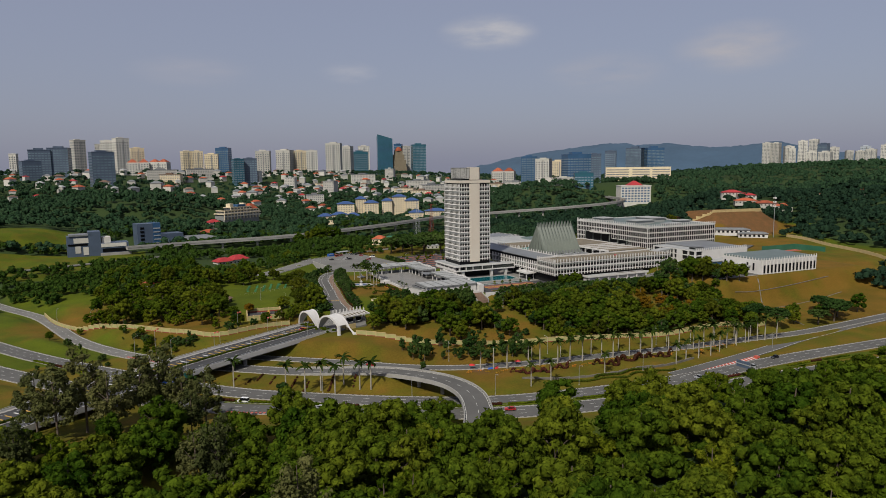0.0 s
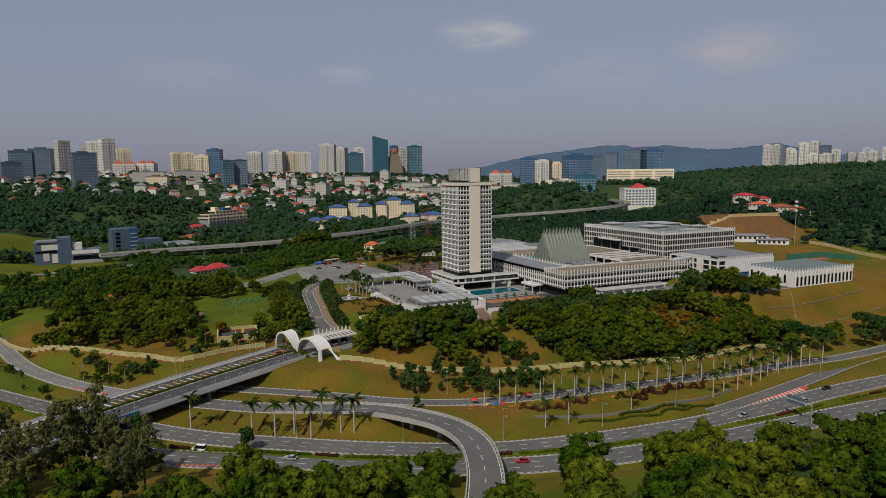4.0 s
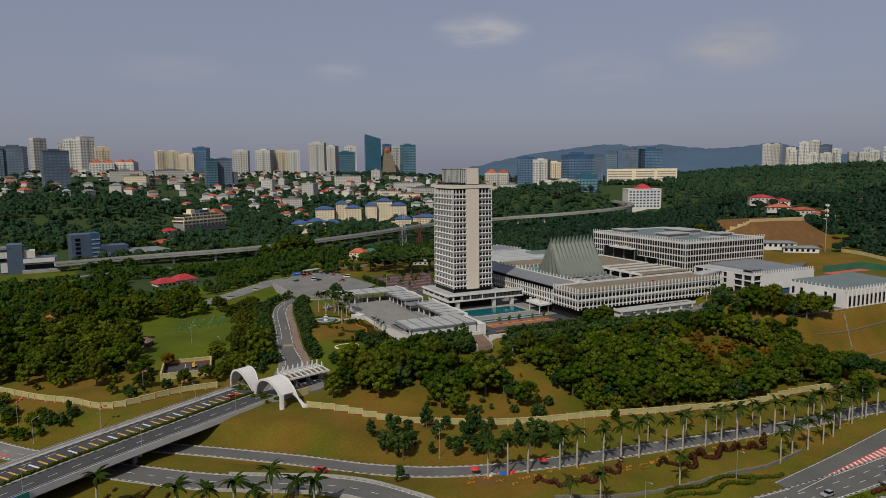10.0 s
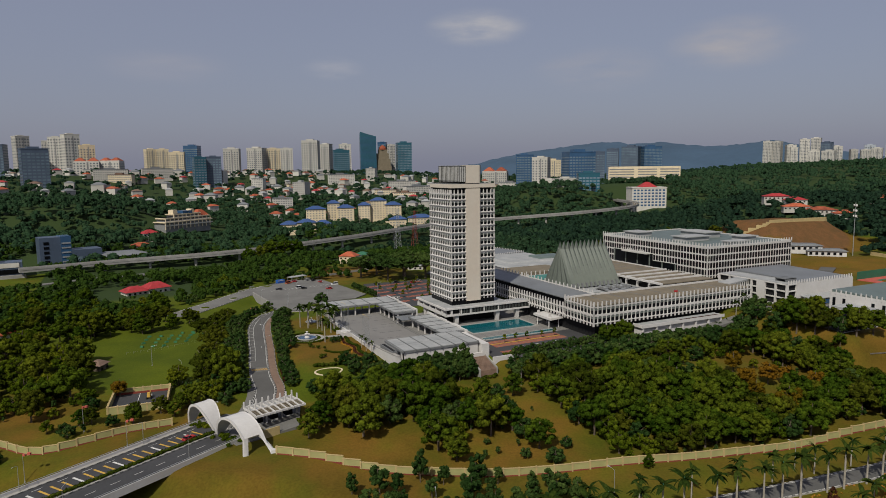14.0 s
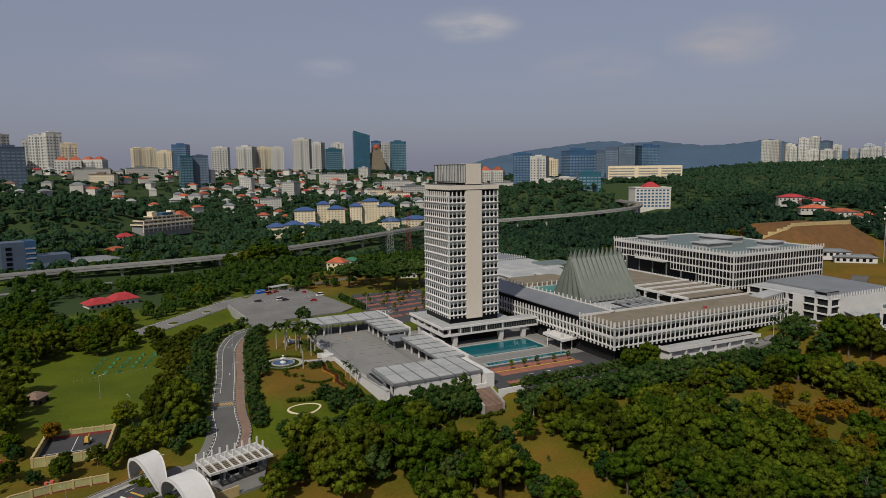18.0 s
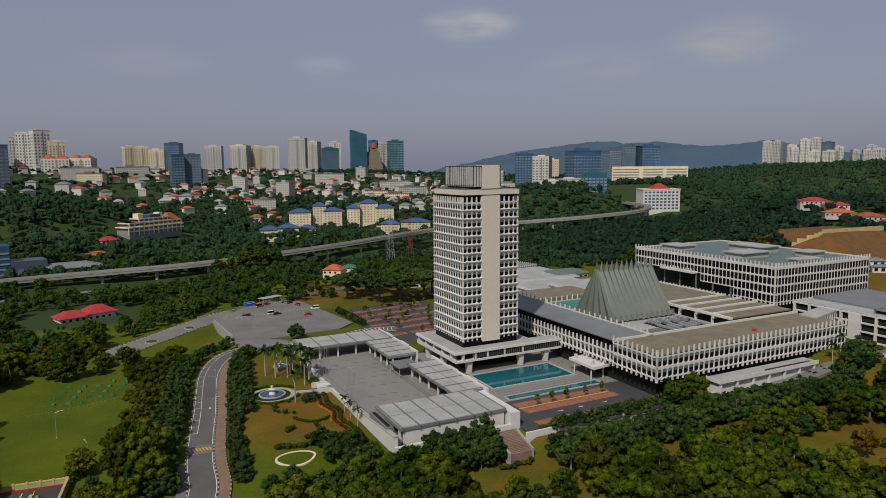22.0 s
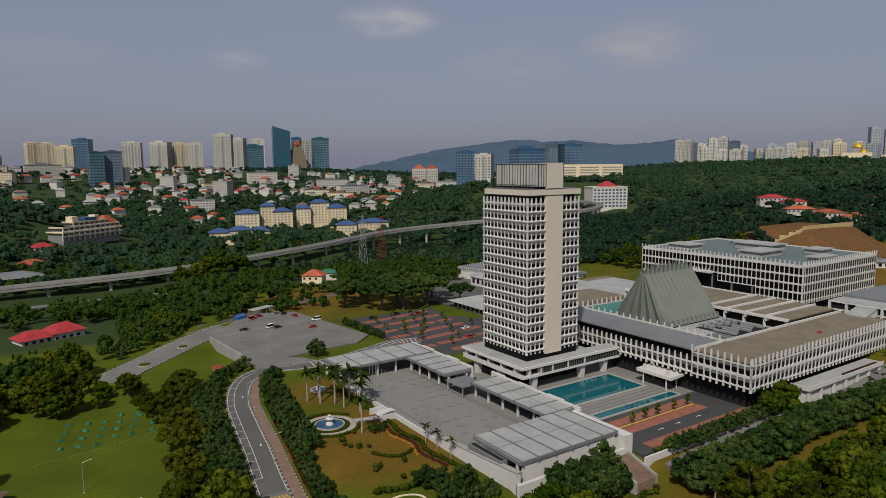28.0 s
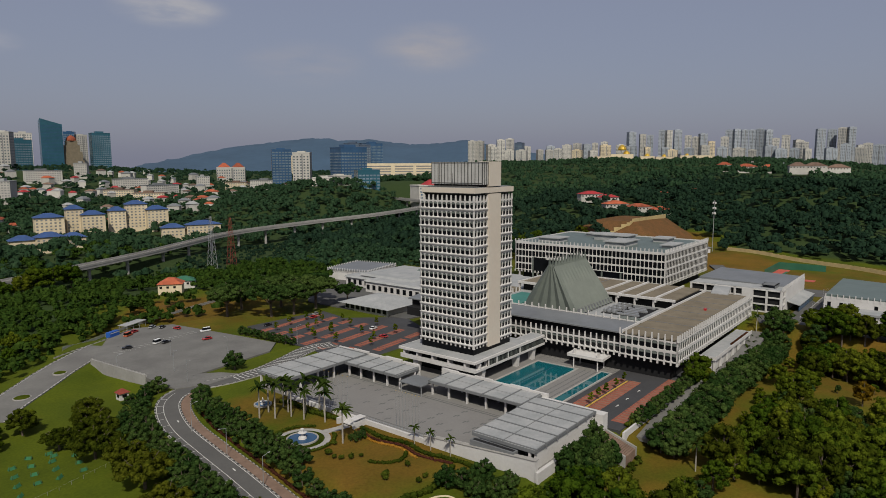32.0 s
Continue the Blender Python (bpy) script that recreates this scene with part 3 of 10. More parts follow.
def ground(x, y):
    """Height of the finished ground: the land, cut down or filled along the roads."""
    x, y = np.asarray(x, float), np.asarray(y, float)
    z = land(x, y)
    for line, half in CARVE:
        lo, hi = line[:, :2].min(0) - 30, line[:, :2].max(0) + 30
        pick = (x > lo[0]) & (x < hi[0]) & (y > lo[1]) & (y < hi[1])
        if not pick.any():
            continue
        px, py, pz = x[pick], y[pick], z[pick]
        best, road_z = np.full(px.shape, 1e9), np.zeros(px.shape)
        for qx, qy, qz in line:
            d = np.hypot(px - qx, py - qy)
            near = d < best
            best[near], road_z[near] = d[near], qz
        w = smooth(1 - (best - half - 2.5) / 9.0)
        z[pick] = pz * (1 - w) + (road_z - 0.22) * w
    return z


def height(x, y):
    return float(ground(np.array([x]), np.array([y]))[0])


def axis(lo, hi, step, far):
    out, s = [], step
    a = hi
    while a < far:
        s *= 1.16
        a += s
        out.append(min(a, far))
    b, s, low = lo, step, []
    while b > -far:
        s *= 1.16
        b -= s
        low.append(max(b, -far))
    return np.array(low[::-1] + list(np.arange(lo, hi + 0.1, step)) + out)


gx, gy = axis(-330, 330, 3.0, 9000), axis(-330, 330, 3.0, 9000)
GX, GY = np.meshgrid(gx, gy)
GZ = ground(GX.ravel(), GY.ravel())
nx, ny = len(gx), len(gy)
idx = np.arange(nx * ny).reshape(ny, nx)
quads = np.stack([idx[:-1, :-1], idx[:-1, 1:], idx[1:, 1:], idx[1:, :-1]], -1).reshape(-1, 4)
ground_mesh = quick_mesh("ground", np.c_[GX.ravel(), GY.ravel(), GZ], quads, M["ground"], True)
# how dry or bare the grass is: banks and slopes dry, lawns green
DRY = [(-85, -112, 26, 0.55), (-40, -118, 30, 0.5), (20, -120, 40, 0.35), (-190, -25, 30, 0.55), (-240, 40, 40, 0.55), (-140, -55, 22, 0.5), (110, -120, 45, 0.5), (150, -140, 40, 0.55),
       (-62, -8, 26, 0.60), (-60, 40, 14, 0.5), (358, 88, 50, 1.6), (305, 0, 40, 0.6), (262, -62, 30, 0.55), (320, 40, 30, 0.5), (-70, -170, 12, 1.0), (-128, -165, 22, 0.35), (250, -140, 60, 0.62), (-128, -108, 20, 0.5), (200, -160, 50, 0.6), (-75, -150, 10, 0.7), (10, 190, 45, 0.4), (8, 207, 26, 0.95), (-68, -12, 20, 0.62), (-90, -128, 16, 0.7), (40, -128, 16, 0.5), (90, -135, 18, 0.5), (128, -128, 26, 0.6)]
px, py = GX.ravel(), GY.ravel()
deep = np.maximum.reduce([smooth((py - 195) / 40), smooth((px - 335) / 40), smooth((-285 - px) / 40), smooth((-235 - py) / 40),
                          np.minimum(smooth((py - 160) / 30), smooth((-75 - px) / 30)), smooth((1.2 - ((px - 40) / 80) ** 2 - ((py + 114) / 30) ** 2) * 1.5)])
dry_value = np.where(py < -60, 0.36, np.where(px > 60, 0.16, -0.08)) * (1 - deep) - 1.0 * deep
for cx, cy, r, k in DRY:
    d = np.hypot(GX.ravel() - cx, GY.ravel() - cy) / r
    dry_value = np.where(d < 1.6, np.maximum(dry_value, k * smooth(1.6 - d)), dry_value)
field = ((px + 312) / 62) ** 2 + ((py - 392) / 42) ** 2 < 1
field |= (px < -205) & (px > -470) & (py > 196) & (py < 332)
dry_value = np.where(field, 0.12, dry_value)
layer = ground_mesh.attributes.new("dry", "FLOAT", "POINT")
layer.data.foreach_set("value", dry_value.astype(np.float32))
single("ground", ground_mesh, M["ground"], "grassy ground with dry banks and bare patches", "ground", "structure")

# ---- roads ----
def road(key, mat, label, line=None, half=None, lanes=2, kerb=True, centre=True, edge=True, thick=0.5):
    ln = LINES[key] if line is None else line
    w = ROADS[key][1] if half is None else half
    ob = single(key, ribbon(ln, w, -w, 0.0, thick), mat, label, "road", "structure")
    if edge:
        for s in (1, -1):
            part("edge_line", ribbon(ln, s * (w - 0.45) + 0.08, s * (w - 0.45) - 0.08, 0.03), M["line"], ob)
    for i in range(1, lanes if centre else 0):
        part("lane_marking", dashes(ln, -w + 0.4 + i * (2 * w - 0.8) / lanes, 0.16, 3.0, 4.5), M["line"], ob)
    if kerb:
        for s in (1, -1):
            part("kerb", ribbon(ln, s * w + 0.18, s * w - 0.18, 0.16, 0.6), M["kerb"], ob)
            part("kerb_band", dashes(ln, s * w, 0.38, 1.2, 1.2, 0.175), M["kerbdark"], ob)
    return ob


road("highway_north", M["asphalt"], "three-lane grey asphalt carriageway with dashed markings", lanes=3)
road("highway_south", M["asphalt"], "three-lane grey asphalt carriageway beside a planted median", lanes=3)
road("on_ramp", M["asphalt"], "single merging slip lane of grey asphalt", LINES["on_ramp"] + (0, 0, 0.04), lanes=1, kerb=False)
road("service_road", M["asphalt"], "grey service road lined with palms", lanes=1)
road("slip_road", M["asphaltlight"], "pale curving slip road below the cream wall", lanes=2)
road("driveway", M["asphalt"], "asphalt driveway up to the tower with striped kerbs", lanes=1)
loop = road("loop_ramp", M["asphalt"], "curving elevated loop ramp of worn asphalt", lanes=2, thick=1.1)


# ---- the tower and its podium ----
def window_panel(w, h, depth, open_w, open_h, cut, ledge=0.0):
    """A precast facade unit: a frame round a deep, chamfered window opening, facing -y."""
    e = 0.02
    def ring(a, b, c, y):
        return [(-a + c, y, -b), (a - c, y, -b), (a, y, -b + c), (a, y, b - c), (a - c, y, b), (-a + c, y, b), (-a, y, b - c), (-a, y, -b + c)]
    s = Mesh()
    o, f = ring(w / 2, h / 2, e, -depth), ring(open_w / 2 + 0.08, open_h / 2 + 0.1, cut, -depth)
    b, r = ring(open_w / 2, open_h / 2, cut, 0.0), ring(w / 2, h / 2, e, 0.0)
    s.v = o + f + b + r
    for i in range(8):
        j = (i + 1) % 8
        s.f += [(i, j, 8 + j, 8 + i), (8 + i, 8 + j, 16 + j, 16 + i), (j, i, 24 + i, 24 + j)]
    if ledge:          # swelling apron under the window
        k = len(s.v)
        for x in (-w / 2, w / 2):
            s.v += [(x, -depth + 0.02, -h / 2), (x, -depth - ledge * 0.8, -h / 2 + 0.04), (x, -depth - ledge, -h / 2 + 0.42), (x, -depth + 0.02, -h / 2 + 0.60)]
        s.f += [(k, k + 1, k + 2, k + 3), (k + 7, k + 6, k + 5, k + 4)] + [(k + (i + 1) % 4, k + i, k + 4 + i, k + 4 + (i + 1) % 4) for i in range(4)]
    return s


def fin(w, h, depth):
    """A tapering upright fin, facing -y."""
    return Mesh().box(-w / 2, -depth, 0, w / 2, 0, h, 0.72)


def facing(x, y, z, side):
    """A pose on a wall: side 'b' faces -y, 'a' -x, 'c' +y, 'd' +x."""
    return pose(x, y, z, 0, 0, {"b": 0, "a": -90, "c": 180, "d": 90}[side])


def joined(name, unit, places, mat, parent, label=""):
    """Many alike units as one part of real geometry."""
    v = np.array(unit.v)
    quad = np.array([f for f in unit.f if len(f) == 4])
    vs, qs = [], []
    for k, m in enumerate(places):
        a = np.array(m)
        vs.append(v @ a[:3, :3].T + a[:3, 3])
        qs.append(quad + k * len(v))
    ob = part(name, quick_mesh(name, np.vstack(vs), np.vstack(qs), mat), mat, parent, label)
    tagged(ob, kind="stuff")
    return ob


TW, TD = 24.9, 25.1          # plan of the tower
PITCH = 3.31
Z_LOW, Z_HIGH = 11.6, 67.3
COLS = 12
MOD_A, MOD_B = TD / COLS, 2.09
tower = thing("office_tower", "white precast concrete office tower with a cream stone panel", "tower")
part("core", Mesh().box(0.3, 0.3, 5, TW - 0.3, TD - 0.3, 65.4), M["dark"], tower, "dark glazed core behind the facade")
unit_a = window_panel(MOD_A, PITCH, 0.5, 1.64, 2.1, 0.46, 0.5)
panel_mesh = unit_a.mesh("facade_panel", M["white"])
fin_mesh = fin(0.50, 2.0, 0.60).mesh("fin", M["white"])
tip_mesh = Mesh().box(-0.28, -0.62, -1.0, 0.28, -0.1, 0.05).mesh("fin_tip", M["white"])
rows = [Z_LOW + 0.95 + PITCH * (k + 0.5) for k in range(16)]
for k, z in enumerate(rows):
    for i in range(COLS):
        part("facade_panel", panel_mesh, None, tower, m=facing(0.55, TD - MOD_A * (i + 0.5), z, "a"))
    for i in range(4):
        part("facade_panel", panel_mesh, None, tower, m=facing(MOD_B * (i + 0.5), 0.55, z, "b"))
        part("facade_panel", panel_mesh, None, tower, m=facing(TW - MOD_B * (i + 0.5), 0.55, z, "b"))
    part("window_blind", Mesh().box(0.2, 0.5, z + 0.35, 0.26, TD - 0.5, z + 1.25), M["blind"], tower)
    part("window_blind", Mesh().box(0.5, 0.2, z + 0.35, 8.2, 0.26, z + 1.25), M["blind"], tower)
    part("window_blind", Mesh().box(16.6, 0.2, z + 0.35, TW - 0.5, 0.26, z + 1.25), M["blind"], tower)
joined("facade_panels_behind", unit_a, [facing(TW - 0.55, MOD_A * (i + 0.5), z, "d") for z in rows for i in range(COLS)]
       + [facing(TW - MOD_A * (i + 0.5), TD - 0.55, z, "c") for z in rows for i in range(COLS)], M["white"], tower)
top = rows[-1] + PITCH / 2
low = rows[0] - PITCH / 2
for i in range(COLS + 1):
    part("fin", fin_mesh, None, tower, m=facing(0.55, TD - MOD_A * i, top - 0.05, "a"))
    part("fin", fin_mesh, None, tower, m=facing(TW - 0.55, MOD_A * i, top - 0.05, "d"))
    part("fin_tip", tip_mesh, None, tower, m=facing(0.55, TD - MOD_A * i, low, "a"))
for i in range(5):
    for x in (MOD_B * i, TW - MOD_B * i):
        part("fin", fin_mesh, None, tower, m=facing(x, 0.55, top - 0.05, "b"))
        part("fin_tip", tip_mesh, None, tower, m=facing(x, 0.55, low, "b"))
part("stone_panel", Mesh().box(8.45, -0.75, 11.0, 16.1, 1.0, 67.9), M["panel"], tower, "tall blank cream stone panel")
part("stone_panel", Mesh().box(8.45, TD - 1.0, 11.0, 16.1, TD + 0.75, 67.9), M["panel"], tower, "tall blank cream stone panel")
part("corner_pier", Mesh().box(-0.04, -0.04, low - 0.6, 0.42, 0.42, top + 1.0).box(TW - 0.42, -0.04, low - 0.6, TW + 0.04, 0.42, top + 1.0).box(-0.04, TD - 0.42, low - 0.6, 0.42, TD + 0.04, top + 1.0), M["white"], tower)
part("attic", Mesh().box(1.2, 1.2, 64.4, TW - 1.2, TD - 1.2, 68.4), M["void"], tower)
part("cornice", Mesh().box(-0.15, -0.5, 68.3, TW + 0.15, TD - 0.9, 70.2), M["panel"], tower, "projecting pale roof slab")
# dark strip: the slab's shadow line is put into its colour
part("cornice_joint", Mesh().box(0.3, -0.2, 67.95, TW - 0.3, TD - 1.2, 68.3), M["rib"], tower, "dark strip painted as the shadow under the slab")
part("roof_deck", Mesh().box(0.4, 0.2, 70.2, TW - 0.4, TD - 1.5, 70.4), M["roofgrey"], tower)
pent = part("plant_room", Mesh().box(4.6, -0.2, 71.3, 16.8, 23.0, 79.4), M["pent"], tower, "ribbed grey plant room on the roof")
part("plant_room_base", Mesh().box(5.2, 0.4, 70.3, 16.2, 22.4, 71.4), M["void"], pent)
part("stair_core", Mesh().box(8.4, -0.75, 70.6, 15.9, 4.5, 79.55), M["panel"], pent, "plain pale stair core")
rib_a = Mesh().box(-0.09, -0.16, 0, 0.09, 0, 8.1).mesh("rib", M["rib"])
for i in range(16):
    part("rib", rib_a, None, pent, m=facing(4.6, -0.2 + 23.2 * i / 15, 71.3, "a"))
for i in range(4):
    part("rib", rib_a, None, pent, m=facing(4.7 + 1.2 * i, -0.2, 71.3, "b"))
part("rib", rib_a, None, pent, m=facing(16.6, -0.2, 71.3, "b"))
part("roof_rail", Mesh().box(4.5, -0.4, 79.1, 16.9, -0.28, 79.25).box(4.42, -0.3, 79.1, 4.54, 23.1, 79.25).box(4.42, -0.3, 71.7, 4.54, 23.1, 71.85), M["rib"], pent)
for y in (6.0, 19.0):
    part("rail_post", Mesh().box(4.3, y, 70.4, 4.42, y + 0.12, 79.3), M["rib"], pent)
part("roof_gutter", Mesh().box(1.0, 0.8, 70.4, 4.0, 22.0, 70.7), M["rib"], tower, "dark roof edge walkway")
part("antenna", Mesh().tube((3.2, 12, 70.3), (3.2, 12, 75.5), 0.12, 0.06, 6), M["rib"], tower)

podium = thing("podium", "raised white concrete podium with deep eaves and glazed gallery", "podium")
PX0, PX1, PY0, PY1 = -6.2, 31.0, -5.0, 31.2
part("roof_slab", Mesh().box(PX0, PY0, 8.25, PX1, PY1, 9.15), M["white"], podium)
part("roof_finish", Mesh().box(PX0 + 0.7, PY0 + 0.7, 9.15, PX1 - 0.7, PY1 - 0.7, 9.3), M["roofwhite"], podium)
# near-black blocks below stand for the shaded storeys under the eaves
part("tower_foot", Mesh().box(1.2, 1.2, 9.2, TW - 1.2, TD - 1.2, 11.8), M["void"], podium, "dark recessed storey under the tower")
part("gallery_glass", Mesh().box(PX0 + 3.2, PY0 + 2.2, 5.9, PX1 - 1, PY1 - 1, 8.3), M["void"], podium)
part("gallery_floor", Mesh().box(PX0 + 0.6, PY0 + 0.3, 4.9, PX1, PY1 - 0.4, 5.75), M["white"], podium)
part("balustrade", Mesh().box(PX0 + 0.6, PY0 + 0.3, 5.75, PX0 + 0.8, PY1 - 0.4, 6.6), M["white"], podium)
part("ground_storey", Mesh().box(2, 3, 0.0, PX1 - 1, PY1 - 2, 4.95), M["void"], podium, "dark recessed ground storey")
for x in (PX0 + 4, 3, 8.4, 16.0, 24.5):
    part("eave_bracket", Mesh().box(x - 0.35, PY0 + 0.35, 5.7, x + 0.35, PY0 + 2.3, 8.3), M["white"], podium)
for y in (0, 7.5, 15, 22.5, 29):
    part("eave_bracket", Mesh().box(PX0 + 0.5, y - 0.35, 5.7, PX0 + 3.3, y + 0.35, 8.3), M["white"], podium)
for x, y in ((1.0, -2.6), (24.5, -2.6), (-3.5, 10), (-3.5, 24), (36.5, -2.6)):
    part("pillar", Mesh().box(x - 0.8, y - 1.0, 0, x + 0.8, y + 1.0, 5.0, 1.35), M["white"], podium)

link = thing("covered_walkway", "long white covered bridge with dark glazing beside the pool", "walkway")
part("roof_slab", Mesh().box(PX1, PY0, 8.25, 43.6, PY0 + 6.4, 9.15), M["white"], link)
part("roof_finish", Mesh().box(PX1, PY0 + 0.6, 9.15, 43.6, PY0 + 5.8, 9.28), M["roofwhite"], link)
part("glazing", Mesh().box(2.5, PY0 + 0.55, 5.7, 43.5, PY0 + 0.75, 8.3), M["void"], link, "dark gallery glazing")
part("floor_slab", Mesh().box(PX1, PY0 + 0.3, 4.9, 43.6, PY0 + 6, 5.75), M["white"], link)
mull = Mesh().box(-0.06, -0.12, 0, 0.06, 0, 2.5).mesh("mullion", M["blind"])
for i in range(44):
    part("mullion", mull, None, link, m=pose(4.0 + 0.9 * i, PY0 + 0.56, 5.75))

# ---- low block with its fins ----
LX, LY = 41.6, -59.8          # near corner
block = thing("low_office_block", "long low white block with rows of windows and rooftop fins", "office block")
MOD_L = 2.45
unit_l = window_panel(MOD_L, 3.9, 0.55, 1.95, 2.8, 0.4)
lp_mesh = unit_l.mesh("facade_panel", M["white"])
lfin = fin(0.5, 2.4, 0.6).mesh("fin", M["white"])
ltip = Mesh().box(-0.3, -0.6, -1.1, 0.3, -0.1, 0.05).mesh("fin_tip", M["white"])
LZ = (9.3, 13.2)
N_B = 41
N_A = 9
part("body", Mesh().box(LX + 0.27, LY + 0.27, 7.2, LX + MOD_L * N_B - 0.4, LY + MOD_L * N_A - 0.4, 15.3), M["dark"], block)
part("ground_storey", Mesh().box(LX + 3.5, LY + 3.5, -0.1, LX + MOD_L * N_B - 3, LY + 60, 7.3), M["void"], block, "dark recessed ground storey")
for z in LZ:
    for i in range(N_B):
        part("facade_panel", lp_mesh, None, block, m=facing(LX + MOD_L * (i + 0.5), LY + 0.55, z, "b"))
    for i in range(N_A):
        part("facade_panel", lp_mesh, None, block, m=facing(LX + 0.55, LY + MOD_L * (i + 0.5), z, "a"))
    part("window_blind", Mesh().box(LX + 0.5, LY + 0.17, z + 0.35, LX + MOD_L * N_B - 0.5, LY + 0.23, z + 1.5)
         .box(LX + 0.17, LY + 0.5, z + 0.35, LX + 0.23, LY + MOD_L * N_A - 0.5, z + 1.5), M["blind"], block)
for i in range(N_B + 1):
    part("fin", lfin, None, block, m=facing(LX + MOD_L * i, LY + 0.55, 15.1, "b"))
    part("fin_tip", ltip, None, block, m=facing(LX + MOD_L * i, LY + 0.55, 7.4, "b"))
for i in range(N_A + 1):
    part("fin", lfin, None, block, m=facing(LX + 0.55, LY + MOD_L * i, 15.1, "a"))
    part("fin_tip", ltip, None, block, m=facing(LX + 0.55, LY + MOD_L * i, 7.4, "a"))
part("roof", Mesh().box(LX + 0.7, LY + 0.7, 15.2, LX + MOD_L * N_B - 0.5, LY + MOD_L * N_A - 1, 15.75), M["roofbrown"], block, "flat brown gravel roof")
for i in range(1, 8):
    x = LX + 12.2 * i
    part("roof_joint", Mesh().box(x, LY + 0.9, 15.75, x + 0.3, LY + MOD_L * N_A - 1.2, 15.85), M["beam"], block)
part("parapet", Mesh().box(LX + 0.7, LY + MOD_L * N_A - 1, 7.2, LX + MOD_L * N_B - 0.5, LY + MOD_L * N_A - 0.5, 16.6), M["white"], block)
part("hoist", Mesh().box(98, -52, 15.7, 99.5, -51, 16.6), M["carred"], block, "small red roof cradle")

# the front range under the grey roof
front = thing("front_range", "single-storey white fronted range under a grey metal roof", "office block")
AY0, AY1 = LY + MOD_L * N_A, 30.0
n_f = int((AY1 - AY0) / MOD_L)
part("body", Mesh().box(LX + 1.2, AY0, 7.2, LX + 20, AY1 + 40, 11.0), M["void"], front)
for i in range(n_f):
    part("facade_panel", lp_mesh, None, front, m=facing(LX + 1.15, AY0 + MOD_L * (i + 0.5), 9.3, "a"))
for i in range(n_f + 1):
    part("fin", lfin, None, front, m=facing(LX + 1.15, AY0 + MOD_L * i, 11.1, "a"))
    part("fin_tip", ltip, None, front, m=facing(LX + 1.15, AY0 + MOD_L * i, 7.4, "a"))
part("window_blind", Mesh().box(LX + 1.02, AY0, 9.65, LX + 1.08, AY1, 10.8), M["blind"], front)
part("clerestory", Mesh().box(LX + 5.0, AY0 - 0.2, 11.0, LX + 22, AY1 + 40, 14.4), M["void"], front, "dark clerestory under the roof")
part("roof", Mesh().prism([(LX + 3.0, AY0 - 1), (LX + 17.5, AY0 - 1), (LX + 17.5, AY1 + 41), (LX + 3.0, AY1 + 41)], [14.4, 15.5, 15.5, 14.4], [14.9, 16.0, 16.0, 14.9]), M["roofgrey"], front, "long low grey metal roof")
part("roof_upstand", Mesh().box(LX + 17.6, AY0 - 1, 14, LX + 18.0, AY1 + 40, 16.4), M["white"], front)
for i in range(26):
    part("fin", lfin, None, front, m=facing(LX + 17.6, AY0 + 1 + 3.4 * i, 15.6, "a"))

# ---- the ribbed pyramid roof of the debating hall ----
hall = thing("folded_pyramid_roof", "tall grey-green folded concrete roof with a serrated ridge", "roof")
HX0, HX1, HY0, HY1, HB, HT = 70.0, 102.2, -6.0, 20.5, 13.0, 32.6
TX0, TX1, TY0, TY1 = 71.4, 102.6, 6.8, 10.0          # the ridge
n_rib = 11


def fold(p0, p1, q0, q1, out, spike):
    """One fold of the roof from its foot p0-p1 to the ridge q0-q1, its crease thrust outwards, with a pointed top."""
    p0, p1, q0, q1, out = Vector(p0), Vector(p1), Vector(q0), Vector(q1), Vector(out)
    pm, qm = (p0 + p1) / 2 + out, (q0 + q1) / 2 + out * 0.45
    tip = qm - out * 0.45 + Vector((0, 0, spike))
    knee0, knee1, kneem = p0.lerp(q0, 0.22), p1.lerp(q1, 0.22), pm.lerp(qm, 0.22) + out * 0.12
    f = Mesh()
    f.face(p0, pm, kneem, knee0).face(pm, p1, knee1, kneem)
    f.face(knee0, kneem, qm, q0).face(kneem, knee1, q1, qm)
    f.face(q0, qm, tip).face(qm, q1, tip).face(q1, q0, tip)
    return f


for i in range(n_rib):
    u, w = i / n_rib, (i + 1) / n_rib
    x0, x1, t0, t1 = HX0 + (HX1 - HX0) * u, HX0 + (HX1 - HX0) * w, TX0 + (TX1 - TX0) * u, TX0 + (TX1 - TX0) * w
    part("roof_fold", fold((x0, HY0, HB), (x1, HY0, HB), (t0, TY0, HT), (t1, TY0, HT), (0, -2.0, 0.5), 4.4), M["pyramid"], hall)
    part("roof_fold", fold((x1, HY1, HB), (x0, HY1, HB), (t1, TY1, HT), (t0, TY1, HT), (0, 2.0, 0.5), 4.4), M["pyramid"], hall)
for i in range(5):
    u, w = i / 5, (i + 1) / 5
    y0, y1, t0, t1 = HY0 + (HY1 - HY0) * u, HY0 + (HY1 - HY0) * w, TY0 + (TY1 - TY0) * u, TY0 + (TY1 - TY0) * w
    part("roof_fold", fold((HX0, y1, HB), (HX0, y0, HB), (TX0, t1, HT), (TX0, t0, HT), (-0.8, 0, 0.25), 1.2), M["pyramid"], hall)
    part("roof_fold", fold((HX1, y0, HB), (HX1, y1, HB), (TX1, t0, HT), (TX1, t1, HT), (0.8, 0, 0.25), 1.2), M["pyramid"], hall)
part("ridge_deck", Mesh().box(TX0, TY0, HT - 0.6, TX1, TY1, HT - 0.1), M["pyramid"], hall)
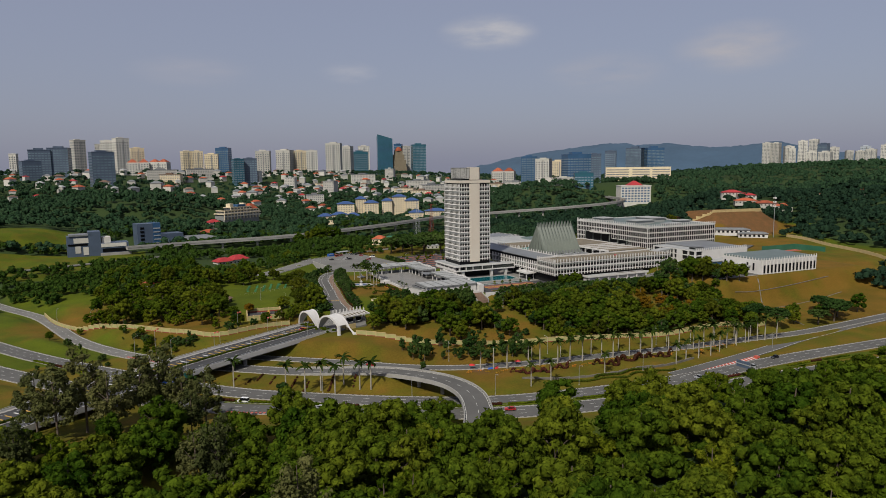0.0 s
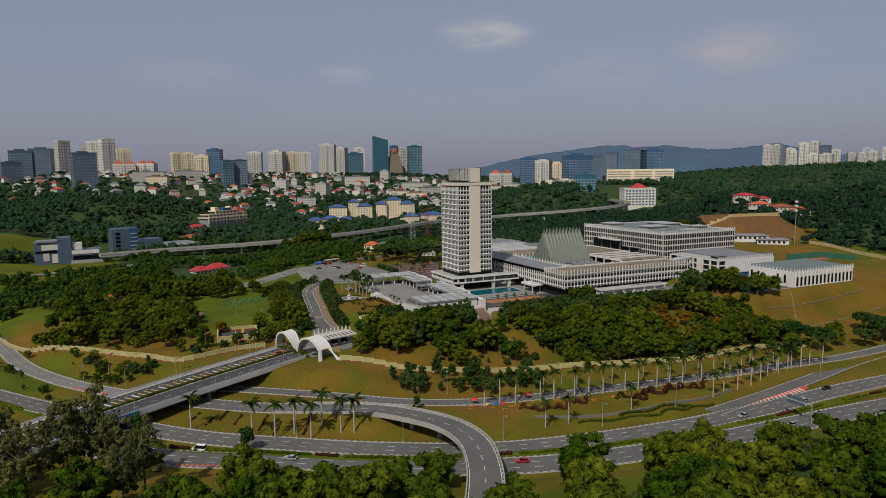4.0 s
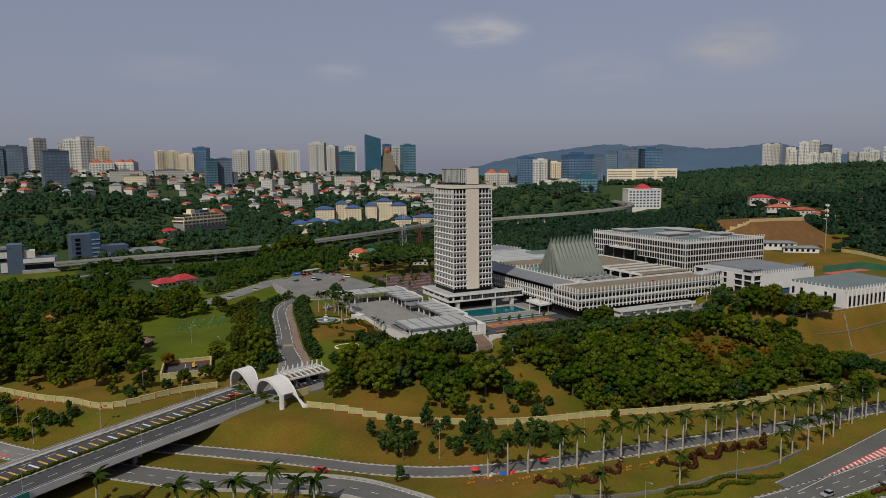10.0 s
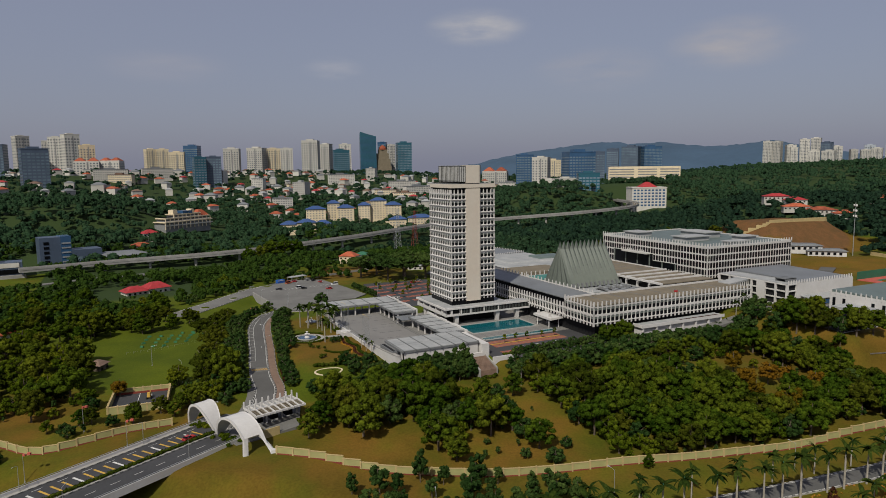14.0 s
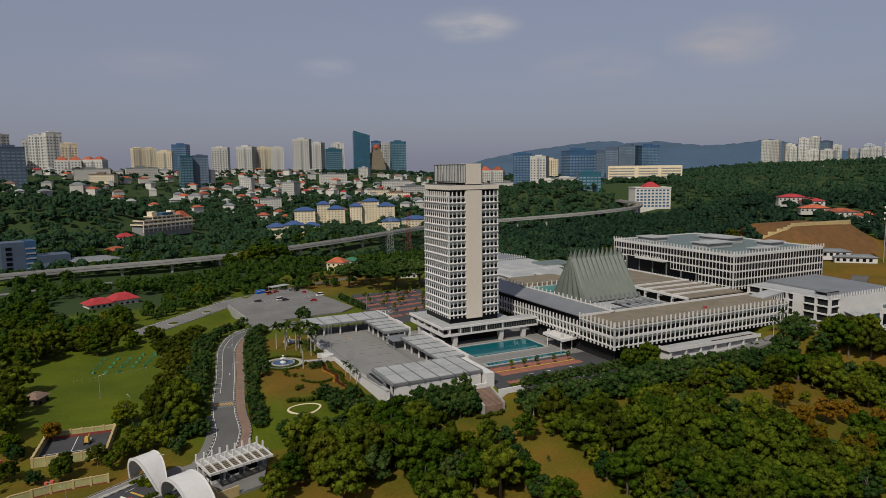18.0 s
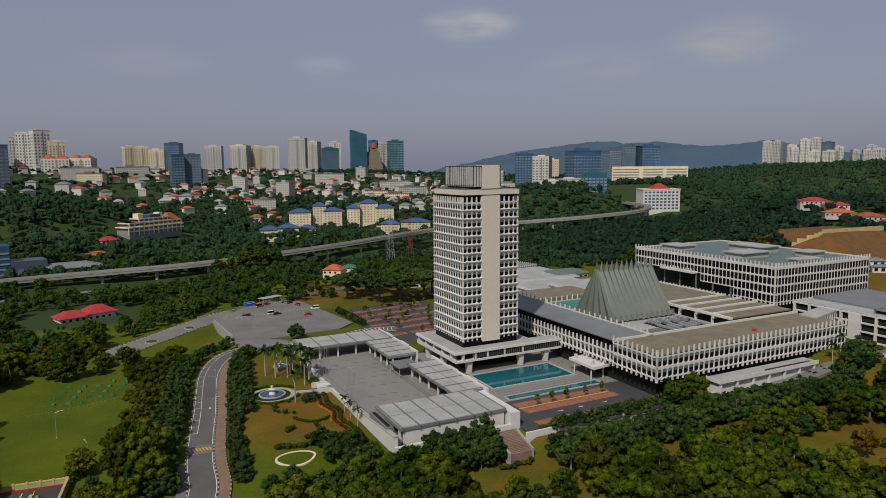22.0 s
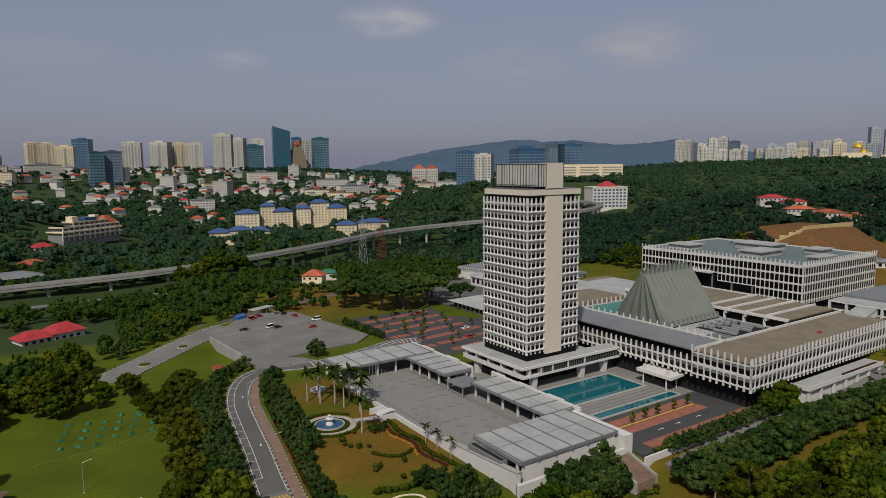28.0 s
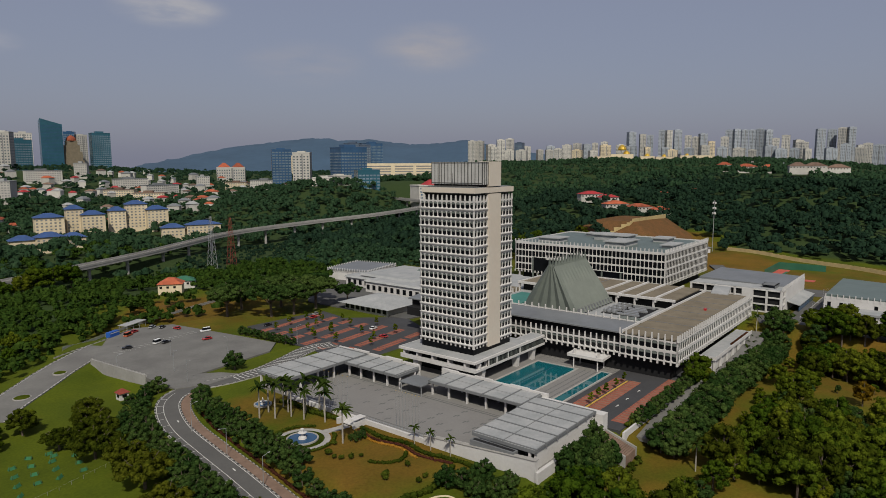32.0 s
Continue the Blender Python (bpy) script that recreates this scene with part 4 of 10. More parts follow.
for i in range(n_rib + 1):
    x = HX0 + (HX1 - HX0) * i / n_rib
    part("dormer", Mesh().box(x - 0.55, HY0 - 1.5, HB, x + 0.55, HY0 + 0.6, HB + 2.4, 0.5), M["beam"], hall)

court = thing("inner_court_roof", "white flat roofs and plant of the inner court", "roof")
part("deck", Mesh().box(59.8, -37.2, 7.0, 142, 70, 12.6), M["roofwhite"], court)
part("plant_pit", Mesh().box(80, -30, 12.6, 103, -12, 12.75), M["void"], court, "dark plant well")
for i in range(7):
    part("duct", Mesh().box(81 + 3.1 * i, -29 + (i % 3) * 1.5, 12.7, 82.2 + 3.1 * i, -19 - (i % 2) * 2, 13.5), M["steel"], court)
for i in range(12):
    x, y = 82 + 5.2 * (i % 4), -18 + 2.3 * (i // 4)
    part("condenser", Mesh().box(x, y, 12.7, x + 2.2, y + 1.4, 14.1).lathe([(0.5, 1.4), (0.5, 1.6)], 10, (x + 1.1, y + 0.7, 12.7)), M["steel"], court)
for i in range(5):
    part("skylight", Mesh().box(66 + 2.5 * i, -32, 12.6, 67.8 + 2.5 * i, -22, 13.3, 0.8), M["blind"], court)
part("raised_roof", Mesh().box(106, -36, 12.6, 140, 44, 16.4), M["void"], court)
for i in range(4):
    part("roof_panel", Mesh().box(104.5, -36 + 9 * i, 16.4, 141, -28.2 + 9 * i, 16.9), M["roofbrown"], court)
    part("roof_beam", Mesh().box(103.5, -28.0 + 9 * i, 15.2, 141.5, -27.2 + 9 * i, 17.6), M["white"], court)
part("long_roof", Mesh().box(104.5, 0.2, 16.3, 141, 46, 16.75), M["roofbrown"], court, "long flat grey-brown roof")
part("long_roof_edge", Mesh().box(140.6, 0.2, 16.75, 141.2, 46, 17.3).box(104.4, 45.6, 16.75, 141, 46.2, 17.3), M["white"], court)
for i in range(3):
    part("roof_seam", Mesh().box(104.6, 11 + 11.5 * i, 16.75, 140.5, 11.3 + 11.5 * i, 16.85), M["beam"], court)
# teal roof and finned low roofs between tower and hall
part("teal_roof", Mesh().box(66, 26, 12.6, 98, 40, 13.1), material("teal_flat_roof", (0.05, 0.19, 0.16), 0.6, spread=0.15, coarse=0.15), court, "bright teal flat roof strip")
part("brown_roof", Mesh().box(62, 44, 12.6, 103, 68, 14.2), M["roofbrown"], court, "low brown flat roof")
for i in range(13):
    part("fin", lfin, None, court, m=facing(63 + 3.2 * i, 44.0, 12.6, "b"))
for i in range(10):
    part("post", Mesh().box(104.0, -36 + 9 * i, 12.6, 105.0, -35.2 + 9 * i, 16.5), M["white"], court)
part("eave", Mesh().box(103.4, -36.6, 16.3, 104.6, 46, 17.3), M["white"], court)
for i in range(24):
    part("fin", lfin, None, court, m=facing(63 + 3.2 * i, -37.0, 12.4, "b"))

# ---- five-storey office block ----
OX0, OX1, OY0, OY1 = 165.0, 238.5, -9.6, 86.5
office = thing("office_block", "wide four-storey white office block with dark recessed windows", "office block")
ON_A, ON_B = 40, 31
MO_A, MO_B = (OY1 - OY0) / ON_A, (OX1 - OX0) / ON_B
unit_o = window_panel(MO_A, 4.2, 0.42, 1.92, 3.25, 0.40)
om = unit_o.mesh("facade_panel", M["white"])
part("core", Mesh().box(OX0 + 0.36, OY0 + 0.36, 11.5, OX1 - 0.36, OY1 - 0.36, 28.5), M["dark"], office)
part("ground_storey", Mesh().box(OX0 + 4, OY0 + 4, 5.5, OX1 - 4, OY1 - 4, 11.6), M["void"], office, "dark recessed ground storey")
oz = [14.2 + 4.2 * k for k in range(4)]
near, rest = [], []
for k, z in enumerate(oz):
    for i in range(ON_A):
        # panels left out here; the core's black stands for the entrance recess's shade
        if not (k == 0 and 9 < i < 35 or k == 1 and 18 < i < 35):
            near.append(facing(OX0 + 0.6, OY0 + MO_A * (i + 0.5), z, "a"))
    for i in range(ON_B):
        near.append(facing(OX0 + MO_B * (i + 0.5), OY0 + 0.6, z, "b"))
        rest.append(facing(OX0 + MO_B * (i + 0.5), OY1 - 0.6, z, "c"))
    for i in range(ON_A):
        rest.append(facing(OX1 - 0.6, OY0 + MO_A * (i + 0.5), z, "d"))
for m in near:
    part("facade_panel", om, None, office, m=m)
balcony = part("entrance_gallery", Mesh().box(OX0 - 3.5, OY0 + MO_A * 20, 20.2, OX0 + 0.5, OY0 + MO_A * 30, 21.2), M["white"], office, "white projecting gallery over the entrance")
for i in range(13):
    part("fin", lfin, None, balcony, m=facing(OX0 - 3.4, OY0 + MO_A * 20 + 1.9 * i + 0.5, 20.6, "a"))
for i in range(6):
    part("recess_pillar", Mesh().box(OX0 + 0.2, OY0 + MO_A * (10.5 + 4.8 * i), 5.8, OX0 + 1.2, OY0 + MO_A * (10.5 + 4.8 * i) + 1.0, 20.4 if i > 1 else 16.2), M["blind"], office)
joined("facade_panels_behind", unit_o, rest, M["white"], office)
part("roof", Mesh().box(OX0 + 0.4, OY0 + 0.4, 28.6, OX1 - 0.4, OY1 - 0.4, 29.3), M["roofteal"], office, "grey flat metal roof")
part("parapet", Mesh().box(OX0, OY0, 28.5, OX1, OY0 + 0.5, 29.9).box(OX0, OY0, 28.5, OX0 + 0.5, OY1, 29.9).box(OX1 - 0.5, OY0, 28.5, OX1, OY1, 29.9).box(OX0, OY1 - 0.5, 28.5, OX1, OY1, 29.9), M["white"], office)
ofin = fin(0.55, 2.6, 0.6).mesh("fin", M["white"])
otip = Mesh().box(-0.32, -0.6, -1.3, 0.32, -0.1, 0.05).mesh("fin_tip", M["white"])
for i in range(ON_A + 1):
    part("fin", ofin, None, office, m=facing(OX0 + 0.6, OY0 + MO_A * i, 29.0, "a"))
    part("fin_tip", otip, None, office, m=facing(OX0 + 0.6, OY0 + MO_A * i, 12.1, "a"))
for i in range(ON_B + 1):
    part("fin", ofin, None, office, m=facing(OX0 + MO_B * i, OY0 + 0.6, 29.0, "b"))
    part("fin_tip", otip, None, office, m=facing(OX0 + MO_B * i, OY0 + 0.6, 12.1, "b"))
for x, y, a, b, h in ((178, 20, 20, 12, 2.6), (205, 30, 14, 22, 3.2), (215, 8, 12, 9, 2.2), (176, 62, 12, 14, 2.4), (222, 40, 8, 26, 1.6), (190, -4, 16, 6, 1.4)):
    part("roof_plant", Mesh().box(x, y, 29.3, x + a, y + b, 29.3 + h), M["roofwhite"], office)
    part("roof_plant_lid", Mesh().box(x - 1, y - 1, 29.3 + h, x + a + 1, y + b + 1, 29.8 + h), M["roofwhite"], office)
for i in range(8):
    part("pillar", Mesh().box(OX0 + 1, OY0 + 2 + i * 13, 5.8, OX0 + 2, OY0 + 3 + i * 13, 12), M["white"], office)

# ---- open-fronted three-storey building and link bridge ----
side = thing("glazed_annex", "three-storey white framed annex with open dark bays", "annex")
SX0, SX1, SY0, SY1 = 156.0, 208.0, -70.0, -26.0
part("core", Mesh().box(SX0 + 0.9, SY0 + 0.9, 5.8, SX1 - 1, SY1 - 0.5, 16.9), M["void"], side)
part("roof", Mesh().box(SX0 + 0.5, SY0 + 0.5, 17.1, SX1 - 0.5, SY1 - 0.5, 17.45), M["roofwhite"], side, "pale flat roof")
for z in (5.9, 9.5, 13.1, 16.6):
    part("floor_slab", Mesh().box(SX0, SY0, z, SX1, SY1, z + 0.6), M["white"], side)
for y in (-70.0, -63.4, -56.8, -48.6, -41.4, -34.2, -27.0):
    part("column", Mesh().box(SX0 - 0.1, y, 5.9, SX0 + 1.1, y + 0.9, 17.2), M["white"], side)
for x in (156, 163, 172, 184, 196, 206.8):
    part("column", Mesh().box(x, SY0 - 0.1, 5.9, x + 1.0, SY0 + 1.1, 17.2), M["white"], side)
part("side_wall", Mesh().box(SX0 + 8, SY0 - 0.15, 5.9, SX1, SY0 + 0.4, 17.2), M["white"], side)
part("awning", Mesh().prism([(SX0 + 10, SY0 - 6), (SX1 - 4, SY0 - 6), (SX1 - 4, SY0), (SX0 + 10, SY0)], [9.2, 9.2, 10.6, 10.6], [9.5, 9.5, 10.9, 10.9]), M["roofwhite"], side, "pale lean-to awning along the wall")
part("awning_glazing", Mesh().box(SX0 + 10.4, SY0 - 5.6, 6.4, SX1 - 4.4, SY0 - 5.5, 8.6), M["blueglass"], side)
part("blank_bay", Mesh().box(SX0 - 0.05, -56.6, 5.9, SX0 + 0.85, -51.5, 17.1), M["white"], side)
part("barrel_roof", Mesh().prism([(SX0 + 12, SY0 + 1), (SX1 - 1, SY0 + 1), (SX1 - 1, SY1 - 1), (SX0 + 12, SY1 - 1)], 17.45, [17.6, 17.6, 18.6, 18.6]), M["roofgrey"], side, "broad low-pitched pale metal roof")
for i in range(26):
    part("fin", lfin, None, side, m=facing(SX0 + 1 + 2 * i, SY0 + 0.5, 16.6, "b"))
part("roof_frame", Mesh().box(160, -66, 17.4, 168, -65.6, 19.2).box(160, -60, 17.4, 168, -59.6, 19.2).box(160, -66, 18.9, 168, -59.6, 19.2), M["beam"], side)
bridge2 = thing("link_bridge", "sloping white roofed link bridge between the blocks", "bridge")
part("roof", Mesh().prism([(138, -50), (158, -46), (158, -38), (138, -42)], [15.4, 16.0, 16.0, 15.4], [16.2, 16.9, 16.9, 16.2]), M["roofwhite"], bridge2)
part("side", Mesh().prism([(138, -49.6), (158, -45.6), (158, -38.4), (138, -42.4)], [11.6, 12.2, 12.2, 11.6], [15.4, 16.0, 16.0, 15.4]), M["dark"], bridge2)
for i in range(9):
    x = 139 + 2.2 * i
    part("post", Mesh().box(x, -49.9 + 0.2 * (x - 138), 11.6 + 0.03 * (x - 138), x + 0.6, -49.3 + 0.2 * (x - 138), 15.5 + 0.03 * (x - 138)), M["white"], bridge2)

# ---- white ceremonial hall on the terrace ----
white_hall = thing("white_hall", "white hall with tall narrow windows and fins along its roof", "hall")
WX0, WX1, WY0, WY1 = 166.0, 220.0, -118.5, -86.0
part("body", Mesh().box(WX0, WY0, 5.9, WX1, WY1, 15.4), M["white"], white_hall)
part("roof", Mesh().prism([(WX0 + 0.5, WY0 + 0.5), (WX1 - 0.5, WY0 + 0.5), (WX1 - 0.5, WY1 - 0.5), (WX0 + 0.5, WY1 - 0.5)], 15.4, [15.6, 15.6, 16.6, 16.6]), M["roofteal"], white_hall)
for i in range(15):
    x = WX0 + 3 + 3.5 * i
    part("window", Mesh().box(x - 0.95, WY0 - 0.05, 6.6, x + 0.95, WY0 + 0.2, 12.0), M["dark"], white_hall)
    part("pilaster", Mesh().box(x - 1.95, WY0 - 0.5, 5.9, x - 1.45, WY0, 14.6), M["white"], white_hall)
for i in range(23):
    part("fin", lfin, None, white_hall, m=facing(WX0 + 2.45 * i, WY0 + 0.4, 14.4, "b"))
for i in range(14):
    part("fin", lfin, None, white_hall, m=facing(WX0 + 0.4, WY0 + 2.45 * i, 14.4, "a"))
for y in (-113, -108, -94, -89):
    part("window", Mesh().box(WX0 - 0.05, y, 8, WX0 + 0.2, y + 1.5, 13), M["dark"], white_hall)
porch = part("porch_roof", Mesh().box(WX0 - 12, -110, 10.2, WX0, -95, 11.2), M["roofwhite"], white_hall, "flat porch canopy")
for x, y in ((WX0 - 11.5, -109.5), (WX0 - 11.5, -96.5), (WX0 - 5, -109.5), (WX0 - 5, -96.5)):
    part("porch_column", Mesh().box(x, y, 5.9, x + 1, y + 1, 10.3), M["white"], porch)
part("porch_recess", Mesh().box(WX0 - 0.08, -108, 5.9, WX0 + 0.2, -97, 10.1), M["void"], white_hall)


# ---- ceremonial plaza, canopies and pool ----
plaza = single("plaza", Mesh().box(-50.8, -56.0, -1.4, -12.2, 57.5, 0.0), M["plaza"], "large pale grey paved plaza", "plaza", "structure")
rnd = random.Random(5)
tile = Mesh().box(-0.8, -0.28, 0, 0.8, 0.28, 0.02).box(0.3, -0.95, 0, 1.6, -0.4, 0.02).mesh("paving_inlay", M["plazadark"])
for i in range(9):
    for j in range(15):
        x, y = -46.5 + 4.3 * i + (2.1 if j % 2 else 0), -31 + 5.2 * j
        if x < -24 and y < 40 and rnd.random() < 0.6:
            part("paving_inlay", tile, None, plaza, m=pose(x, y, 0.0, 0, 0, 0))
edge = part("gutter", Mesh().box(-24.5, -34, 0.0, -23.9, 41, 0.03).box(-23.2, -34, 0.0, -22.8, 41, 0.03).box(-48.6, -34, 0.0, -48.2, 41, 0.03), M["plazadark"], plaza)


def canopy(name, label, x0, y0, x1, y1, bays, along, z=5.4):
    """A flat white roof in bays between grey beams, on posts."""
    c = thing(name, label, "canopy")
    part("fascia", Mesh().box(x0, y0, z - 0.9, x1, y1, z - 0.05), M["beam"], c, "grey fascia")
    # underside coloured near-black for the shade beneath the roof
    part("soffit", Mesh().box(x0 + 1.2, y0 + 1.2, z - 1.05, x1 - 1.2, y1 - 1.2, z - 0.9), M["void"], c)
    for i in range(bays):
        for j in range(2):
            if along == "x":
                w = (x1 - x0) / bays
                d = (y1 - y0) / 2
                part("roof_panel", Mesh().box(x0 + w * i + 0.25, y0 + d * j + 0.3, z - 0.05, x0 + w * (i + 1) - 0.25, y0 + d * (j + 1) - 0.12, z + 0.12), M["roofwhite"], c)
            else:
                w = (y1 - y0) / bays
                d = (x1 - x0) / 2
                part("roof_panel", Mesh().box(x0 + d * j + 0.3, y0 + w * i + 0.25, z - 0.05, x0 + d * (j + 1) - 0.12, y0 + w * (i + 1) - 0.25, z + 0.12), M["roofwhite"], c)
    for i in range(bays + 1):
        if along == "x":
            x = min(max(x0 + (x1 - x0) * i / bays, x0 + 0.5), x1 - 0.5)
            part("roof_beam", Mesh().box(x - 0.2, y0 - 0.5, z - 0.7, x + 0.2, y1 + 0.2, z + 0.3), M["beam"], c)
            for yy in (y0 + 1.5, y1 - 2.1):
                part("post", Mesh().box(x - 0.3, yy, 0, x + 0.3, yy + 0.6, z - 0.9), M["white"], c)
        else:
            y = min(max(y0 + (y1 - y0) * i / bays, y0 + 0.5), y1 - 0.5)
            part("roof_beam", Mesh().box(x0 - 0.5, y - 0.2, z - 0.7, x1 + 0.2, y + 0.2, z + 0.3), M["beam"], c)
            for xx in (x0 + 1.5, x1 - 2.1):
                part("post", Mesh().box(xx, y - 0.3, 0, xx + 0.6, y + 0.3, z - 0.9), M["white"], c)
    return c


canopy("plaza_canopy", "flat white-panelled plaza canopy with grey beams at the far end", -52.5, 41.5, -13.0, 57.5, 5, "x", 5.7)
canopy("plaza_canopy", "flat white-panelled plaza canopy beside the parking court", -25.0, 14.8, -13.5, 41.3, 4, "y", 5.4)
canopy("plaza_canopy", "flat white-panelled plaza canopy facing the pool", -22.2, -34.8, -11.0, 3.2, 5, "y", 5.4)
near_canopy = canopy("plaza_canopy", "wide white-panelled canopy over the plaza's end wall", -49.5, -55.0, -14.5, -35.0, 6, "x", 5.7)
part("back_wall", Mesh().box(-48.5, -54.6, 0, -15.0, -54.2, 4.8), M["white"], near_canopy)
part("plant_trough", Mesh().box(-51.8, -50, 2.4, -49.6, -36, 4.6), M["beam"], near_canopy, "dark louvred trough")
part("trough_inside", Mesh().box(-51.3, -49.5, 4.6, -50.1, -36.5, 4.63), M["void"], near_canopy)
gap_roof = thing("entrance_canopy", "low grey glass entrance canopy between the plaza roofs", "canopy")
part("roof", Mesh().box(-25.5, 3.6, 3.6, -16.5, 13.8, 3.9), M["roofgrey"], gap_roof)
for x, y in ((-25, 4), (-25, 13), (-17, 4), (-17, 13)):
    part("post", Mesh().tube((x, y, 0), (x, y, 3.6), 0.15, 0.15, 8), M["steel"], gap_roof)

# stepped white screen wall behind the canopies
screen = thing("screen_wall", "white stepped screen wall along the plaza", "wall")
for i in range(7):
    y = -36 + 7.2 * i
    if not 0 < y < 12:
        part("wall_panel", Mesh().box(-11.0, y - 1.0, 0, -10.2, y + 6.2, 6.0 + 0.35 * (i % 2)), M["white"], screen)
for i in range(5):
    part("wall_panel", Mesh().box(-13.2, 15 + 8.6 * i, 0, -12.4, 23 + 8.6 * i, 6.2 + 0.4 * (i % 2)), M["white"], screen)
part("end_pier", Mesh().box(-14.3, -57.4, -2.5, -11.0, -35.2, 4.9), M["white"], screen)
part("pier_opening", Mesh().box(-11.05, -56.5, 0, -10.95, -54, 3.4).box(-11.05, -53, 0, -10.95, -50.5, 3.4), M["void"], screen)

west = thing("retaining_wall", "white rendered retaining wall of the plaza", "wall")
part("wall_face", Mesh().prism([(-52.2, -56.8), (-51.0, -56.8), (-51.0, -20), (-52.2, -20)], -3.0, [4.4, 4.4, 1.6, 1.6]), M["white"], west)
part("wall_face", Mesh().box(-52.2, -57.6, -4.0, -14, -56.6, 1.4), M["white"], west)
part("coping", Mesh().prism([(-52.4, -57.0), (-50.8, -57.0), (-50.8, -20), (-52.4, -20)], [4.4, 4.4, 1.6, 1.6], [4.6, 4.6, 1.8, 1.8]), M["kerb"], west)
part("north_wall", Mesh().box(-52.0, -20, -2.0, -51.2, 41, 0.5), M["white"], west)
rail = thing("garden_balustrade", "dark balustrade along the plaza's garden edge", "balustrade")
part("rail", Mesh().box(-51.7, -20, 1.1, -51.5, 3, 1.25).box(-51.7, 12, 1.1, -51.5, 41, 1.25), M["steel"], rail)
for i in range(30):
    y = -19.5 + 2 * i
    if not 3 < y < 12:
        part("baluster", Mesh().box(-51.65, y, 0.4, -51.55, y + 0.1, 1.15), M["steel"], rail)
pole_mesh = Mesh().tube((0, 0, 0), (0, 0, 11.5), 0.09, 0.05, 6).mesh("pole", M["steel"])
cap_mesh = Mesh().lathe([(0.02, 11.45), (0.13, 11.6), (0.02, 11.75)], 8).mesh("finial", M["gold"])
for i in range(14):
    y = -16 + 1.3 * i if i < 8 else 14 + 2.2 * (i - 8)
    f = thing("flagpole", "slim bare steel flagpole at the plaza edge", "flagpole", (-49.6, y, 0), group="plaza flagpoles")
    part("pole", pole_mesh, None, f)
    part("finial", cap_mesh, None, f)
ramp = thing("garden_stair", "white stair from plaza to garden", "stair")
for i in range(8):
    part("step", Mesh().box(-52.2 - 0.45 * (i + 1), 4.5, -1.2, -52.2 - 0.45 * i, 10.5, -0.02 - 0.14 * i), M["white"], ramp)
for y in (3.6, 10.6):
    part("cheek_wall", Mesh().box(-57, y, -1.5, -51.8, y + 0.8, 0.9), M["white"], ramp)
part("awning", Mesh().box(-56.8, 3.4, 1.7, -52.0, 6.0, 1.85), M["white"], ramp)

# pools
pool = thing("reflecting_pool", "large rectangular teal reflecting pool with pale coping", "pool")
part("basin_wall", Mesh().box(-0.9, -23.9, -1.5, 36.1, -23.0, 0.22).box(-0.9, -6.5, -1.5, 36.1, -5.6, 0.22).box(-0.9, -23.0, -1.5, 0, -6.5, 0.22).box(35.2, -23.0, -1.5, 36.1, -6.5, 0.22), M["kerb"], pool)
part("water", Mesh().box(0, -23.0, -1.2, 35.2, -6.5, 0.06), M["water"], pool, "still teal water")
part("lane_bar", Mesh().box(0.5, -15.2, 0.06, 35, -14.6, 0.075), M["tealglass"], pool)
pool2 = thing("narrow_pool", "narrow teal water strip beside the brick court", "pool")
part("basin_wall", Mesh().box(-1.6, -36.6, -1.5, 38.4, -36.0, 0.22).box(-1.6, -32.6, -1.5, 38.4, -32.0, 0.22).box(-1.6, -36, -1.5, -1, -32.6, 0.22).box(37.8, -36, -1.5, 38.4, -32.6, 0.22), M["kerb"], pool2)
part("water", Mesh().box(-1, -36.0, -1.2, 37.8, -32.6, 0.06), M["water"], pool2, "still teal water")
deck = single("pool_deck", Mesh().box(-12.0, -37, -1.2, 56, 31.5, -0.004), M["plaza"], "pale paved deck around the pools", "paving", "structure")
stripe = Mesh().box(-0.7, -0.25, 0, 0.7, 0.25, 0.02).mesh("paving_strip", M["plazadark"])
for i in range(22):
    for j in range(3):
        part("paving_strip", stripe, None, deck, m=pose(-0.5 + 1.75 * i, -30.8 + 2.2 * j, 0.0))
for i in range(14):
    for j in range(3):
        part("paving_strip", stripe, None, deck, m=pose(40.0 + 2.0 * j, -36 + 2.4 * i, 0.0, 0, 0, 90))
shelter = thing("drop_off_canopy", "white winged entrance canopy on slim columns", "canopy")
part("roof", Mesh().prism([(36.6, -33.5), (44.0, -33.5), (44.0, -18.5), (36.6, -18.5)], [4.3, 4.8, 4.8, 4.3], [5.4, 5.6, 5.6, 5.4]), M["white"], shelter)
for x, y in ((37.4, -31), (37.4, -21), (43, -31), (43, -21)):
    part("column", Mesh().tube((x, y, 0), (x, y, 7.0), 0.25, 0.25, 8), M["white"], shelter)
for y in (-31.3, -21.2):
    part("fin_plate", Mesh().box(37.3, y, 5.4, 38.6, y + 0.4, 7.2), M["white"], shelter)

court_paving = single("brick_court", Mesh().box(-10.8, -61.2, -1.4, 60, -37.0, 0.0), M["asphaltdark"], "dark asphalt court with red brick bays", "paving", "structure")
bay = Mesh().box(-0.85, -2.1, 0, 0.85, 2.1, 0.022).mesh("bay_paving", M["brick"])
gapm = Mesh().box(-0.28, -2.0, 0, 0.28, 1.4, 0.026).mesh("bay_marking", M["brickpath"])
